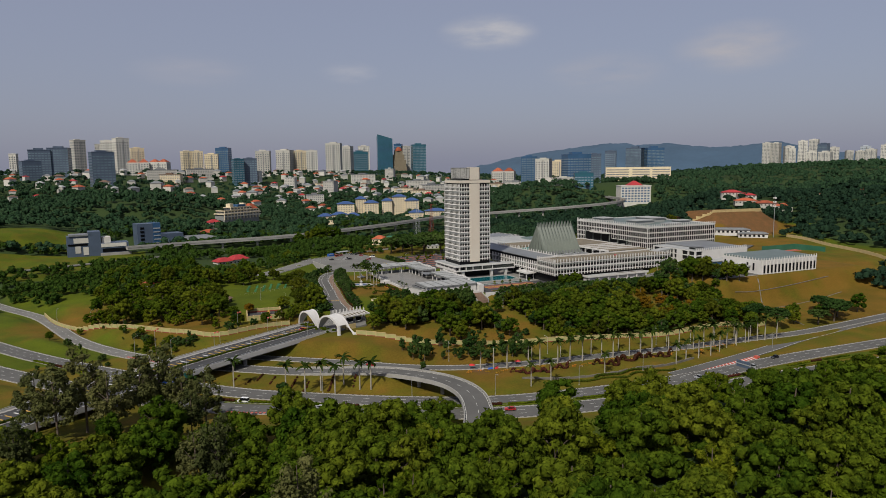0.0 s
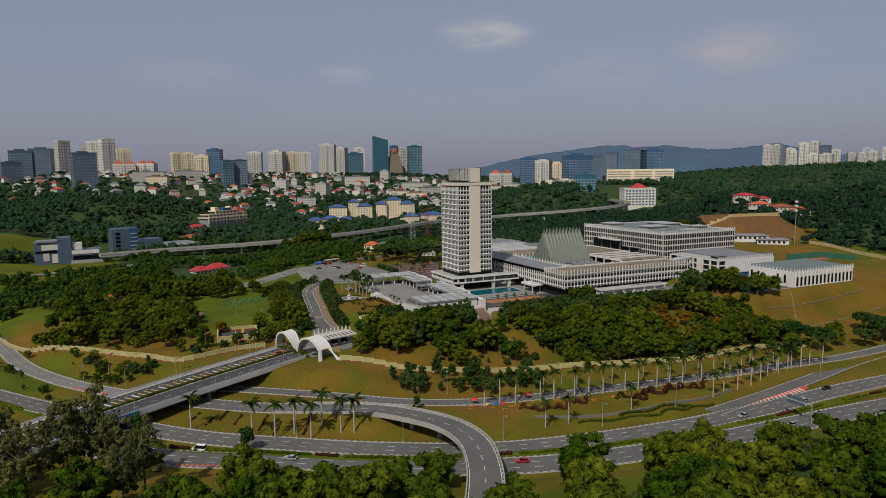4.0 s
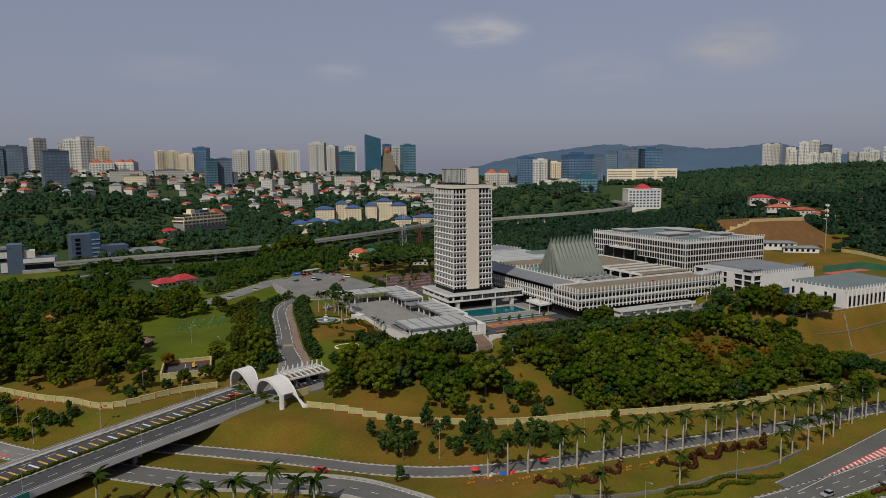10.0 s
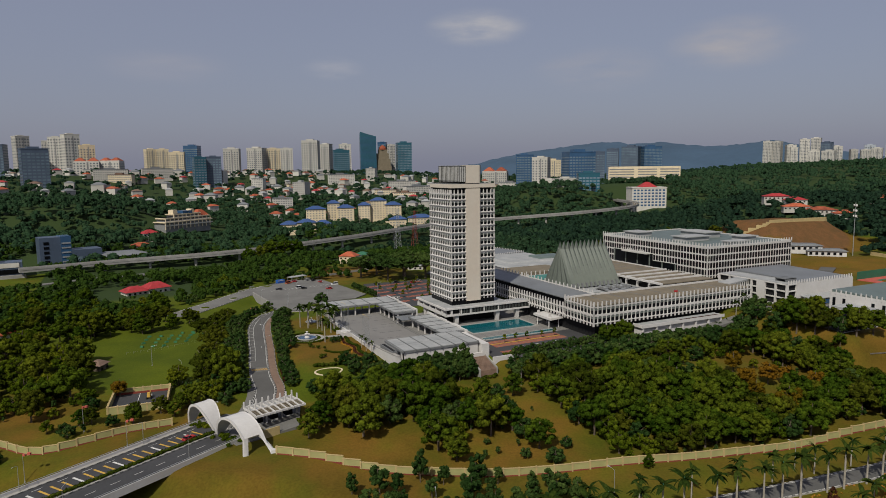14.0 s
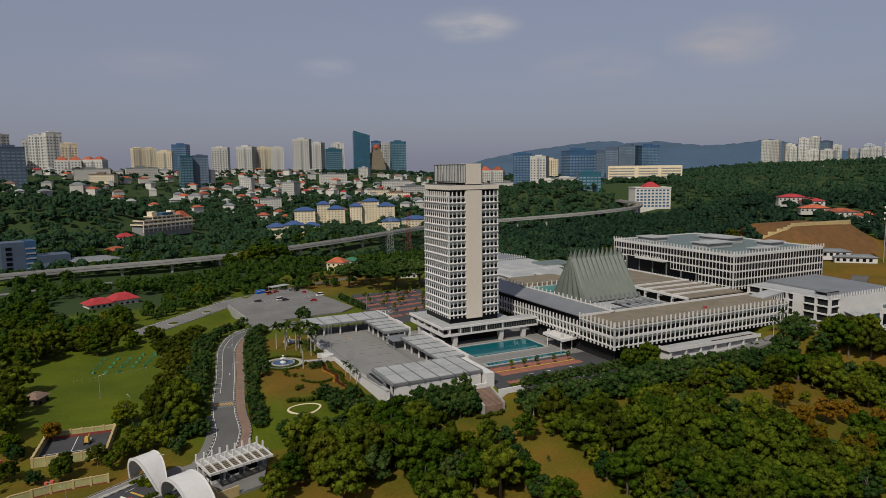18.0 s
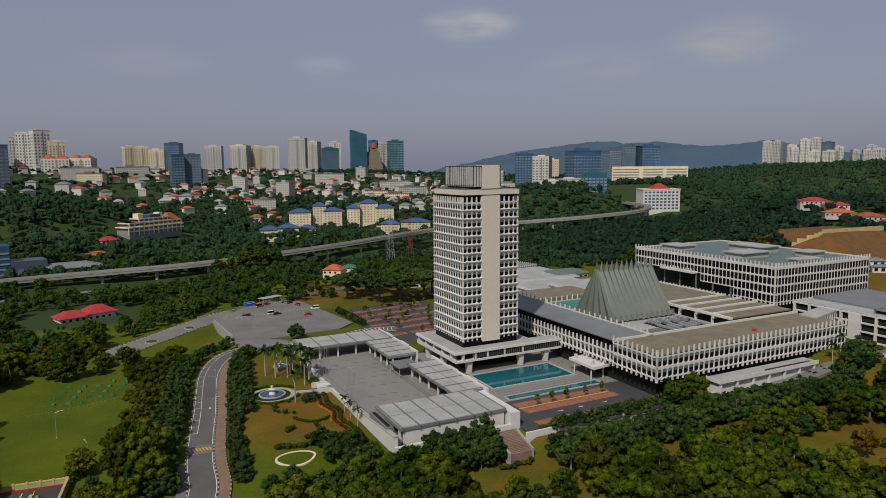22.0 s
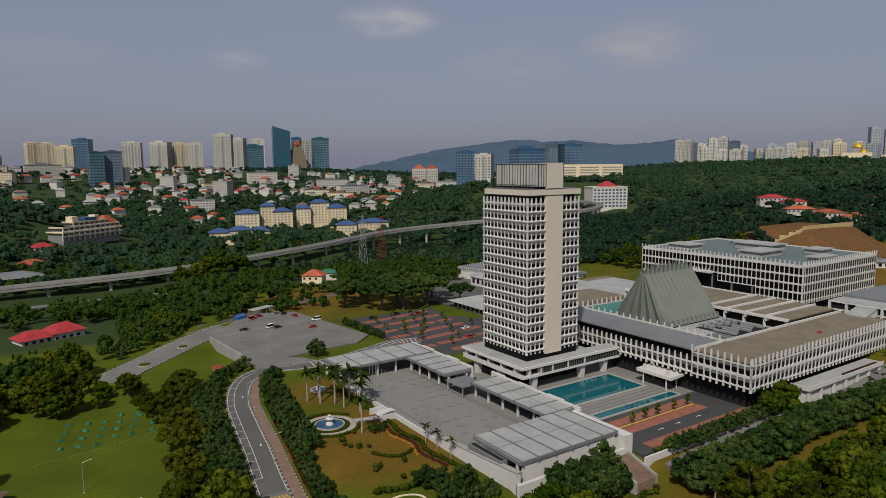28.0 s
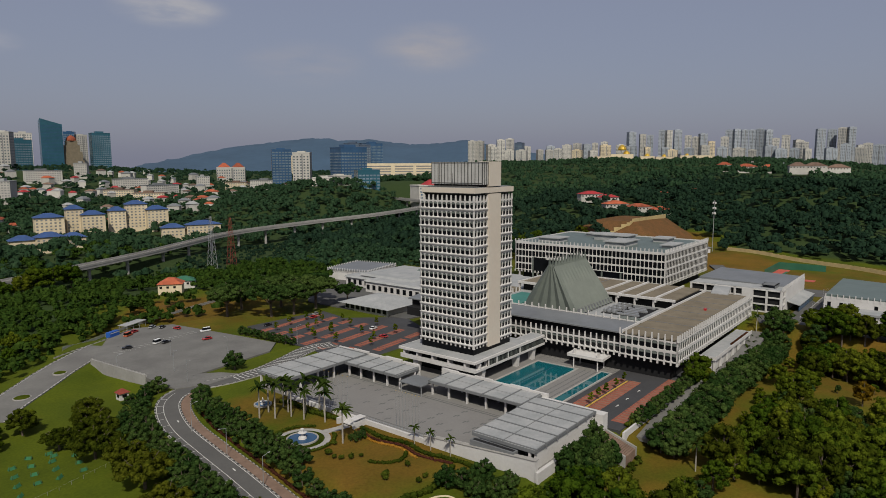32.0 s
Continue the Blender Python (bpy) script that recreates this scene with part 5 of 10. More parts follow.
for j, (y, a, b) in enumerate(((-41.5, -2, 36), (-47.2, -2, 36), (-57.8, -4, 46))):
    n = int((b - a) / 2.0)
    for i in range(n):
        part("bay_paving", bay, None, court_paving, m=pose(a + 2.0 * i, y, 0.0))
        part("bay_marking", gapm, None, court_paving, m=pose(a + 1.0 + 2.0 * i, y, 0.0))
part("kerb", Mesh().box(-3, -44.9, 0, 34, -44.3, 0.18), M["yellow"], court_paving)
for x, t in ((8, 0), (26, 180), (16, 0)):
    part("lane_arrow", Mesh().face((x - 1.2, -52.1, 0.02), (x + 0.4, -52.1, 0.02), (x + 0.4, -51.9, 0.02), (x - 1.2, -51.9, 0.02)).face((x + 0.4, -52.5, 0.02), (x + 1.4, -52.0, 0.02), (x + 0.4, -51.5, 0.02)), M["line"], court_paving)
south_wall = single("parapet_wall", Mesh().box(-12.5, -63.4, -5.0, 66, -62.8, 0.5), M["white"], "low white parapet wall at the platform's edge", "wall", "structure")
stairs = thing("garden_steps", "pale brown steps down to the wooded slope", "stair")
for i in range(16):
    part("step", Mesh().box(-20.5, -57.6 - 0.6 * (i + 1), -6.0, -13.2, -57.6 - 0.6 * i, -0.1 - 0.2 * i), M["brickpath"], stairs)
for x in (-13.2, -21.1):
    part("cheek_wall", Mesh().prism([(x, -67.4), (x + 0.6, -67.4), (x + 0.6, -57.6), (x, -57.6)], -6, [-2.6, -2.6, 0.5, 0.5]), M["concrete"], stairs)

terrace = thing("terrace_roof", "broad white projecting terrace slab with planters", "terrace")
part("slab", Mesh().box(64, -66.6, 4.3, 116, -60.2, 5.2), M["white"], terrace)
part("deck_finish", Mesh().box(64.8, -65.9, 5.2, 115.5, -60.2, 5.26), M["roofwhite"], terrace)
part("wall_under", Mesh().box(65, -65.2, -0.5, 115, -60, 4.3), M["white"], terrace)
for i in range(7):
    part("pier", Mesh().box(64.6 + 8.2 * i, -66.3, -1, 65.4 + 8.2 * i, -65.5, 4.3), M["white"], terrace)
part("rail", Mesh().box(64, -66.6, 5.2, 116, -66.4, 5.8).box(64, -66.4, 5.2, 64.2, -60.3, 5.8), M["white"], terrace)
part("planter", Mesh().box(88, -66.2, 5.25, 112, -65.2, 5.8), M["topiary"], terrace, "dark red planter strip")

# ---- car parks and forecourt roads ----
lot = single("grey_car_park", Mesh().prism([(-70.7, 101), (-66, 88), (-20, 93), (-10, 102), (-14, 132), (-20, 171), (-36, 178), (-54, 168), (-74, 139)], -2.2, -0.6), M["asphaltlight"], "large pale worn car park", "car park", "structure")
part("retaining_edge", Mesh().prism([(-74.2, 139), (-71.2, 101), (-70.4, 101), (-73.4, 139)], -5.5, 0.2), M["concrete"], lot, "grey parapet along the drop")
for k in range(16):
    part("parapet_post", Mesh().box(-73.9 + 0.19 * k, 138.5 - 2.4 * k, -3.5, -73.3 + 0.19 * k, 138.9 - 2.4 * k, 0.5), M["concrete"], lot)
part("bay_line", dashes(spline([(-62, 142, -0.6), (-40, 146, -0.6), (-20, 148, -0.6)]), 0, 4.6, 0.12, 2.4, 0.02), M["line"], lot)
part("kerb", ribbon(spline([(-80, 159.5, -1.6), (-66, 164, -1.0), (-54, 168.4, -0.6), (-37, 178.4, -0.6)]), 0.2, -0.2, 0.16, 0.6), M["kerb"], lot)
part("kerb_band", dashes(spline([(-80, 159.5, -1.6), (-66, 164, -1.0), (-54, 168.4, -0.6), (-37, 178.4, -0.6)]), 0, 0.42, 1.2, 1.2, 0.18), M["kerbdark"], lot)
court2 = single("brick_car_park", Mesh().prism([(-10, 62), (4, 47), (40, 47), (60, 84), (58, 94), (42, 112), (46, 134), (0, 137), (-7, 92)], -2.0, -0.5), M["asphaltdark"], "dark car park with brick-red bays and young trees", "car park", "structure")
for r in range(7):
    for i in range(22):
        x, y = -4 + 2.15 * i, 56 + 11.2 * r + 0.12 * 2.15 * i
        if -6 + 0.04 * (y - 62) < x < (37 + 0.5 * (y - 47) if y < 90 else 40) and y < 131 and i % 11 != 5 and (x > 8 or y > 64):
            part("bay_paving", bay, None, court2, m=pose(x, y, -0.5))
loopy = road("turning_road", M["asphaltlight"], "pale turning road below the car park", lanes=1)
for x, y, r, z in ((-86, 139, 2.6, -2.7), (-105, 124, 3.0, -4.1)):
    part("island", Mesh().lathe([(r, -0.5), (r, 0.22), (r - 0.3, 0.26)], 24, (x, y, z)), M["kerb"], loopy)
    part("island_grass", Mesh().lathe([(r - 0.35, 0), (r - 0.35, 0.3), (0.2, 0.42)], 24, (x, y, z)), M["hedge"], loopy)
kiosk = thing("guard_kiosk", "small white kiosk with a red hipped roof", "kiosk", (-81.5, 98, height(-81.5, 98)))
part("wall", Mesh().box(-1.6, -1.6, -0.4, 1.6, 1.6, 2.6), M["white"], kiosk)
part("roof", Mesh().box(-2.1, -2.1, 2.6, 2.1, 2.1, 3.9, 0.2), M["plinth"], kiosk, "dark red hipped roof")
part("window", Mesh().box(-1.66, -0.8, 1.0, -1.55, 0.8, 2.1).box(-0.8, -1.66, 1.0, 0.8, -1.55, 2.1), M["dark"], kiosk)
store = thing("blue_container", "blue steel container at the car park's edge", "container", (-49.5, 171.5, -0.9), 24)
part("body", Mesh().box(-3.0, -1.2, 0, 3.0, 1.2, 2.6), M["blue_sign"], store)
part("stripe", Mesh().box(-2.8, -1.24, 1.9, 2.8, -1.2, 2.2), M["line"], store)
cover = thing("parking_shelter", "long open parking shelter with a grey roof", "shelter", (-35.5, 180.5, -0.9), 24)
part("roof", Mesh().box(-7, -2.6, 2.5, 7, 2.6, 2.8), M["roofwhite"], cover)
for x in (-6.5, -2.2, 2.2, 6.5):
    part("post", Mesh().box(x - 0.1, -2.3, -0.2, x + 0.1, -2.1, 2.5).box(x - 0.1, 2.1, -0.2, x + 0.1, 2.3, 2.5), M["steel"], cover)
fence_line = spline([(-70, 176, 0), (-40, 190, 0), (-10, 199, 0), (30, 210, 0)], 3.0)
fence = thing("rear_fence", "white steel fence behind the car parks", "fence")
for i in range(len(fence_line) - 1):
    p, q = fence_line[i], fence_line[i + 1]
    za, zb = height(p[0], p[1]), height(q[0], q[1])
    part("fence_panel", Mesh().prism([(p[0], p[1]), (q[0], q[1]), (q[0] - 0.02, q[1] + 0.06), (p[0] - 0.02, p[1] + 0.06)], [za + 0.2, zb + 0.2, zb + 0.2, za + 0.2], [za + 1.7, zb + 1.7, zb + 1.7, za + 1.7]), M["steel"], fence)
    part("post", Mesh().tube((p[0], p[1], za - 0.3), (p[0], p[1], za + 1.9), 0.07, 0.07, 6), M["steel"], fence)
hatch = part("hatching", dashes(LINES["driveway"][-18:], 0, 5.0, 0.35, 1.6, 0.05), M["line"], bpy.data.objects["driveway"], "white hatched paint")
dl0 = LINES["driveway"][4:-22]
junction = single("junction_paving", Mesh().prism([(-71, 101.5), (-71, 80), (-60, 75), (-46, 76), (-50, 84), (-57, 90), (-60, 94)], -2.0, -0.63), M["asphaltlight"], "worn asphalt junction at the car park entrance", "paving", "structure")
single("driveway_mouth", ribbon(LINES["driveway"][2:18], 6.6, -6.0, -0.012, 0.4), M["asphaltlight"], "widened asphalt at the gatehouse", "paving", "structure")
dw = LINES["driveway"]
drv = bpy.data.objects["driveway"]
part("bay_outline", ribbon(dw[24:-24], 1.35, 1.2, 0.035), M["line"], drv)
part("bay_line", dashes(dw[24:-24], 2.4, 2.2, 0.15, 5.4, 0.035), M["line"], drv)
part("turn_arrow", dashes(dw[30:-26], -1.6, 0.4, 1.6, 40, 0.035), M["line"], drv)
for k in range(7):
    o = -3.2 + 0.95 * k
    p, n = dw[20], sideways(dw)[20]
    g = np.array([n[1], -n[0]])
    a, b = p[:2] + n * o - g * 1.3, p[:2] + n * (o + 0.7) + g * 1.3
    e = n * 0.24
    part("hump_stripe", Mesh().face((*(a - e), p[2] + 0.14), (*(b - e), p[2] + 0.14), (*(b + e), p[2] + 0.14), (*(a + e), p[2] + 0.14)), M["yellow"], drv)
path = single("brick_footpath", ribbon(dl0, -4.2, -7.0, 0.12, 0.5), M["brickpath"], "pink brick footpath beside the driveway", "path", "structure")
part("kerb", ribbon(dl0, -7.0, -7.3, 0.2, 0.6), M["kerb"], path)
part("kerb_band", dashes(dl0, -7.15, 0.34, 1.0, 1.0, 0.215), M["kerbdark"], path)
hall_road = single("terrace_road", ribbon(spline([(140, -62, 5.5), (152, -76, 6.0), (168, -78, 6.0), (190, -76, 6.0), (215, -60, 6.0), (232, -40, 6.0), (255, -20, 6.2), (290, 0, 7.0)]), 4.5, -4.5, 0.1, 0.6), M["asphalt"], "grey asphalt road across the terrace", "road", "structure")
apron2 = single("annex_apron", Mesh().prism([(131, -66), (150, -84), (236, -84), (236, -26), (214, -26), (214, -78.5), (154, -78.5), (148, -60)], 5.2, 6.0), M["asphalt"], "asphalt apron round the annex", "paving", "structure")
part("kerb", Mesh().box(154, -78.6, 5.6, 213.8, -78.2, 6.2), M["kerb"], apron2)
part("island", Mesh().lathe([(3.4, 0), (3.4, 0.25), (3.0, 0.3)], 24, (142, -74, 5.9)), M["kerb"], apron2)
fore2 = single("hall_forecourt", Mesh().prism([(128, -118), (166, -118.4), (166, -80), (140, -80)], 5.4, 5.98), M["asphalt"], "asphalt forecourt of the white hall", "paving", "structure")
part("flower_island", Mesh().lathe([(4.5, 0), (4.5, 0.3), (3.9, 0.4)], 24, (140, -100, 5.95)), M["hedge"], fore2)
for y in (-118.2,):
    part("kerb", Mesh().box(127, y - 0.4, 5.3, 166, y, 6.2), M["kerb"], fore2)
lower_road = single("lower_drive", ribbon(spline([(-6, -66, -2.6), (12, -66.4, -1.6), (40, -66.8, -1.0), (62, -68.5, -0.4), (72, -69, 0), (100, -69, 1.2), (126, -67.5, 3.6), (142, -64, 5.4)]), 3.0, -3.0, 0.15, 1.2), M["asphaltlight"], "narrow asphalt drive along the hedge", "road", "structure")

# ---- fountain garden ----
fountain = thing("round_fountain", "round tiered fountain with blue tiled basin in a paved ring", "fountain", (-71.5, 10.2, -1.0))
part("paved_ring", Mesh().lathe([(8.2, -0.4), (8.2, 0.06), (8.0, 0.08)], 48), M["kerb"], fountain)
part("grass_ring", Mesh().lathe([(6.4, 0), (6.4, 0.12), (6.2, 0.14)], 48), M["hedge"], fountain)
part("basin_rim", Mesh().lathe([(4.7, 0), (4.7, 0.55), (4.3, 0.6), (4.25, 0.4)], 48), M["kerb"], fountain)
part("basin_water", Mesh().lathe([(4.25, 0.1), (4.25, 0.42)], 48), M["blueglass"], fountain)
part("pedestal", Mesh().lathe([(1.3, 0.3), (1.1, 0.9), (0.5, 1.2), (0.45, 1.9), (1.3, 2.2), (1.25, 2.3), (0.3, 2.4), (0.25, 3.1), (0.6, 3.3), (0.1, 3.5)], 20), M["white"], fountain)
fountain2 = thing("round_fountain", "small pale stone fountain on the lawn", "fountain", (-61, 43, -1.0))
part("basin_rim", Mesh().lathe([(3.0, -0.2), (3.0, 0.5), (2.6, 0.55), (2.5, 0.35)], 32), M["kerb"], fountain2)
part("basin_water", Mesh().lathe([(2.5, 0.1), (2.5, 0.36)], 32), M["blueglass"], fountain2)
part("pedestal", Mesh().lathe([(0.9, 0.2), (0.6, 1.0), (1.0, 1.3), (0.3, 1.5), (0.2, 2.4), (0.05, 2.6)], 16), M["white"], fountain2)


# ---- bridge, gate and walls ----
BR = spline([(-119, -69.5, -7.8), (-150, -88, -7.9), (-185, -109, -8.1), (-225, -136, -8.3), (-275, -172, -9)], 3.0)
bridge = thing("road_bridge", "wide concrete road bridge with white parapets and planted median", "bridge")
HB2 = 12.2
part("deck", ribbon(BR, HB2, -HB2, 0.0, 1.0), M["concrete"], bridge)
part("carriageway", ribbon(BR, HB2 - 1.6, 1.0, 0.05), M["asphaltdark"], bridge)
part("carriageway", ribbon(BR, -1.0, -HB2 + 1.6, 0.05), M["asphaltdark"], bridge)
for s in (1, -1):
    part("parapet", ribbon(BR, s * HB2 + 0.2, s * HB2 - 0.2, 1.0, 2.2), M["white"], bridge, "white concrete parapet")
    part("rail", ribbon(BR, s * HB2 + 0.08, s * HB2 - 0.08, 1.45, 0.12), M["steel"], bridge)
    part("walk", ribbon(BR, s * (HB2 - 0.9) + 0.7, s * (HB2 - 0.9) - 0.7, 0.18, 0.3), M["kerb"], bridge)
    part("kerb_band", dashes(BR, s * (HB2 - 1.7), 0.3, 1.2, 1.2, 0.2), M["kerbdark"], bridge)
part("edge_beam", ribbon(BR, HB2 - 1.5, -HB2 + 1.5, -1.0, 1.1), M["concrete"], bridge)
part("median", ribbon(BR, 1.4, -1.4, 0.28, 0.4), M["kerb"], bridge)
part("median_kerb_band", dashes(BR, 1.45, 0.3, 1.2, 1.2, 0.3), M["kerbdark"], bridge)
part("median_kerb_band", dashes(BR, -1.45, 0.3, 1.2, 1.2, 0.3), M["kerbdark"], bridge)
for off in (-8.6, 6.0):
    row = dashes(BR, off, 0.16, 3, 4, 0.09)
    for k in range(len(row.f)):
        part("lane_marking", Mesh().face(*row.v[4 * k:4 * k + 4]), M["line"], bridge)
bn = sideways(BR)
for i in range(3, len(BR) - 4):
    p, n = BR[i], bn[i]
    g = np.array([n[1], -n[0]])
    for off in (-4.7,):
        c = p[:2] + n * off
        a, b = c + n * 2.7 - g * 0.2, c - n * 2.7 + g * 0.2
        e = g * 0.34
        part("rumble_bar", Mesh().face((*(a - e), p[2] + 0.09), (*(b - e), p[2] + 0.09), (*(b + e), p[2] + 0.09), (*(a + e), p[2] + 0.09)), M["line" if i % 4 == 0 else "yellow"], bridge)
for k in (20, 32, 42):
    p, n = BR[min(k, len(BR) - 3)], bn[min(k, len(BR) - 3)]
    for off in (-7, 0, 7):
        c = p[:2] + n * off
        part("pier", Mesh().tube((*c, -15.5), (*c, p[2] - 2.0), 0.9, 0.9, 12), M["concrete"], bridge)
    a, b = p[:2] + n * 10.5, p[:2] - n * 10.5
    part("pier_cap", Mesh().tube((*a, p[2] - 2.3), (*b, p[2] - 2.3), 0.75, 0.75, 6), M["concrete"], bridge)
ab = Mesh()
q0, q1 = BR[3], BR[9]
w0, w1 = bn[3], bn[9]
ab.face((*(q0[:2] + w0 * 12), q0[2] - 1.0), (*(q1[:2] + w1 * 12), -13.6), (*(q1[:2] - w1 * 12), -13.6), (*(q0[:2] - w0 * 12), q0[2] - 1.0))
part("abutment_slope", ab, M["concrete"], bridge, "paved concrete abutment slope")

# median planting on the bridge
med = BR[2:]
v, qd = [], []
rr = np.random.RandomState(4)


def leaf_cloud(centres, radii, count, size, rs, flat=0.9):
    """Leaf quads on the skins of many small blobs: vertices and quads."""
    k = rs.randint(0, len(centres), count)
    d = rs.normal(size=(count, 3))
    d[:, 2] = np.abs(d[:, 2]) * 0.9 - 0.25
    d /= np.linalg.norm(d, axis=1)[:, None]
    r = np.asarray(radii)[k]
    r = r[:, None] if r.ndim == 1 else r
    p = np.asarray(centres)[k] + d * r * rs.uniform(0.72, 1.06, (count, 1))
    nrm = d + rs.normal(size=(count, 3)) * 0.42
    nrm /= np.linalg.norm(nrm, axis=1)[:, None]
    a = np.cross(nrm, rs.normal(size=(count, 3)))
    a /= np.linalg.norm(a, axis=1)[:, None] + 1e-9
    b = np.cross(nrm, a)
    s = size * rs.uniform(0.6, 1.35, (count, 1))
    v = np.stack([p + a * s * 1.2, p - a * s * 0.6 + b * s * flat, p - a * s * 0.6 - b * s * flat], 1).reshape(-1, 3)
    return v, np.arange(count * 3).reshape(-1, 3)


CORE_V = np.array([(0, 0, -1)] + [(0.87 * math.cos(i * math.pi / 2.5 + j * 0.6), 0.87 * math.sin(i * math.pi / 2.5 + j * 0.6), z) for j, z in enumerate((-0.5, 0.5)) for i in range(5)] + [(0, 0, 1)])
CORE_F = np.array([f for i in range(5) for f in ((0, 1 + (i + 1) % 5, 1 + i), (1 + i, 1 + (i + 1) % 5, 6 + (i + 1) % 5), (1 + i, 6 + (i + 1) % 5, 6 + i), (6 + i, 6 + (i + 1) % 5, 11))])


DOME_V = np.array([(0.85 * math.cos(i * math.pi / 2.5 + j * 0.6), 0.85 * math.sin(i * math.pi / 2.5 + j * 0.6), z) for j, z in enumerate((-0.7, 0.42)) for i in range(5)] + [(0, 0, 1)])
DOME_F = np.array([f for i in range(5) for f in ((i, (i + 1) % 5, 5 + (i + 1) % 5), (i, 5 + (i + 1) % 5, 5 + i), (5 + i, 5 + (i + 1) % 5, 10))])


def cores(centres, radii, k=0.8, shape=CORE_V, tris=CORE_F):
    """Solid hearts for the blobs."""
    c = np.asarray(centres)
    r = np.asarray(radii)
    r = np.repeat(r[:, None], 3, 1) if r.ndim == 1 else r
    v = (shape[None] * r[:, None] * k + c[:, None]).reshape(-1, 3)
    f = (tris[None] + (np.arange(len(c)) * len(shape))[:, None, None]).reshape(-1, 3)
    return v, f


def foliage(name, centres, radii, count, size, seed, mat, heart=0.8):
    rs = np.random.RandomState(seed)
    v1, f1 = leaf_cloud(centres, radii, count, size, rs)
    v2, f2 = cores(centres, radii, heart)
    return quick_mesh(name, np.vstack([v1, v2]), np.vstack([f1, f2 + len(v1)]), mat, True)


def hedge_along(name, label, line, width, tall, size, mat, seed, category="hedge", kind="", gap=0.0, per=22):
    """A run of clipped shrubs along a line of (x, y, z)."""
    rs = np.random.RandomState(seed)
    seg = np.r_[0, np.cumsum(np.linalg.norm(np.diff(line[:, :2], axis=0), axis=1))]
    n = max(2, int(seg[-1] / (width * 0.6)))
    d = np.linspace(0, seg[-1], n)
    if gap:
        d = d[rs.uniform(size=n) > gap]
    c = np.stack([np.interp(d, seg, line[:, k]) for k in range(3)], 1)
    c[:, :2] += rs.normal(size=(len(c), 2)) * width * 0.08
    c[:, 2] += tall * 0.42
    r = np.stack([np.full(len(c), width * 0.58), np.full(len(c), width * 0.58), np.full(len(c), tall * 0.58)], 1) * rs.uniform(0.85, 1.15, (len(c), 1))
    me = foliage(name, c, r, len(c) * per, size, seed, mat, 0.88)
    return single(name, me, mat, label, category, kind)


hedge_along("median_shrubs", "low green shrubs on the bridge median", med + (0, 0, 0.25), 1.6, 0.9, 0.28, M["hedge"], 11)

# the double-arched gate shell
gate = thing("gate_arches", "white double-arched concrete entrance shell on slender splayed feet", "gate")


def shell_arch(p, q, crown, foot_p, foot_q, wide, until=1.0, n=28):
    """A leaf-shaped vault from foot p to foot q; until stops it short of q. Returns the Mesh and the edge at its end."""
    p, q = Vector(p), Vector(q)
    flat = Vector((q.x - p.x, q.y - p.y, 0)).normalized()
    across = Vector((-flat.y, flat.x, 0))
    s, rows = Mesh(), []
    for i in range(n + 1):
        u = until * i / n
        k = abs(2 * u - 1)
        c = p.lerp(q, u)
        c.z = c.z + (crown - c.z) * (1 - k ** 2.2)
        foot = foot_p if u < 0.5 else foot_q
        half = foot + (wide - foot) * (1 - k ** 2.6)
        slope = 1 - k ** 1.5
        nrm = (Vector((0, 0, 1)) * (0.2 + slope) + flat * (1 if u > 0.5 else -1) * (1 - slope)).normalized()
        th = 0.30 + 0.25 * k
        row = []
        for off in (-half, -half * 0.86, half * 0.86, half):
            lip = 0.14 if abs(off) > half * 0.9 else 0.0
            row.append(c + across * off + nrm * (th + lip))
        for off in (half, -half):
            row.append(c + across * off - nrm * th)
        rows.append(row)
        s.v += [tuple(v) for v in row]
    for i in range(n):
        o = i * 6
        for j in range(6):
            j2 = (j + 1) % 6
            s.f.append((o + j, o + j2, o + 6 + j2, o + 6 + j))
    s.f += [tuple(reversed(range(6))), tuple(n * 6 + j for j in range(6))]
    return s, rows[-1]


FEET = [(-130.0, -58.0, -9.0), (-122.6, -73.0, -8.8), (-113.5, -97.5, -8.6)]
part("shell", shell_arch(FEET[0], FEET[1], 0.6, 0.5, 0.7, 3.2)[0], M["white"], gate)
arch2, rim = shell_arch(FEET[1], FEET[2], 1.0, 0.7, 3.2, 3.5, 0.84)
part("shell", arch2, M["white"], gate)
for (c0, c1), foot in (((rim[0], rim[5]), (-117.9, -96.6, -10.2)), ((rim[3], rim[4]), (-109.6, -97.2, -7.6))):
    side_in = 1.5 * (rim[3] - rim[0]).normalized() * (1 if c0 is rim[0] else -1)
    leg = Mesh()
    t = Vector(foot)
    for a0, b0, a1 in ((c0, c1, c0 + side_in),):
        top4 = [c0, c0 + side_in, c1 + side_in, c1]
        low4 = [t + Vector((-0.8, -0.5, 0)), t + Vector((0.8, -0.3, 0)), t + Vector((0.8, 0.8, 0)), t + Vector((-0.8, 0.7, 0))]
        leg.v = [tuple(v) for v in top4 + low4]
        leg.f = [(0, 1, 2, 3), (7, 6, 5, 4)] + [(i, 4 + i, 4 + (i + 1) % 4, (i + 1) % 4) for i in range(4)]
    part("leg", leg, M["white"], gate)
    part("foot", Mesh().box(t.x - 1.3, t.y - 1.3, t.z - 1.4, t.x + 1.3, t.y + 1.3, t.z + 0.9, 0.55), M["white"], gate)
for f in FEET[:2]:
    part("foot", Mesh().box(f[0] - 1.0, f[1] - 1.0, f[2] - 1.2, f[0] + 1.0, f[1] + 1.0, f[2] + 0.8, 0.6), M["white"], gate)

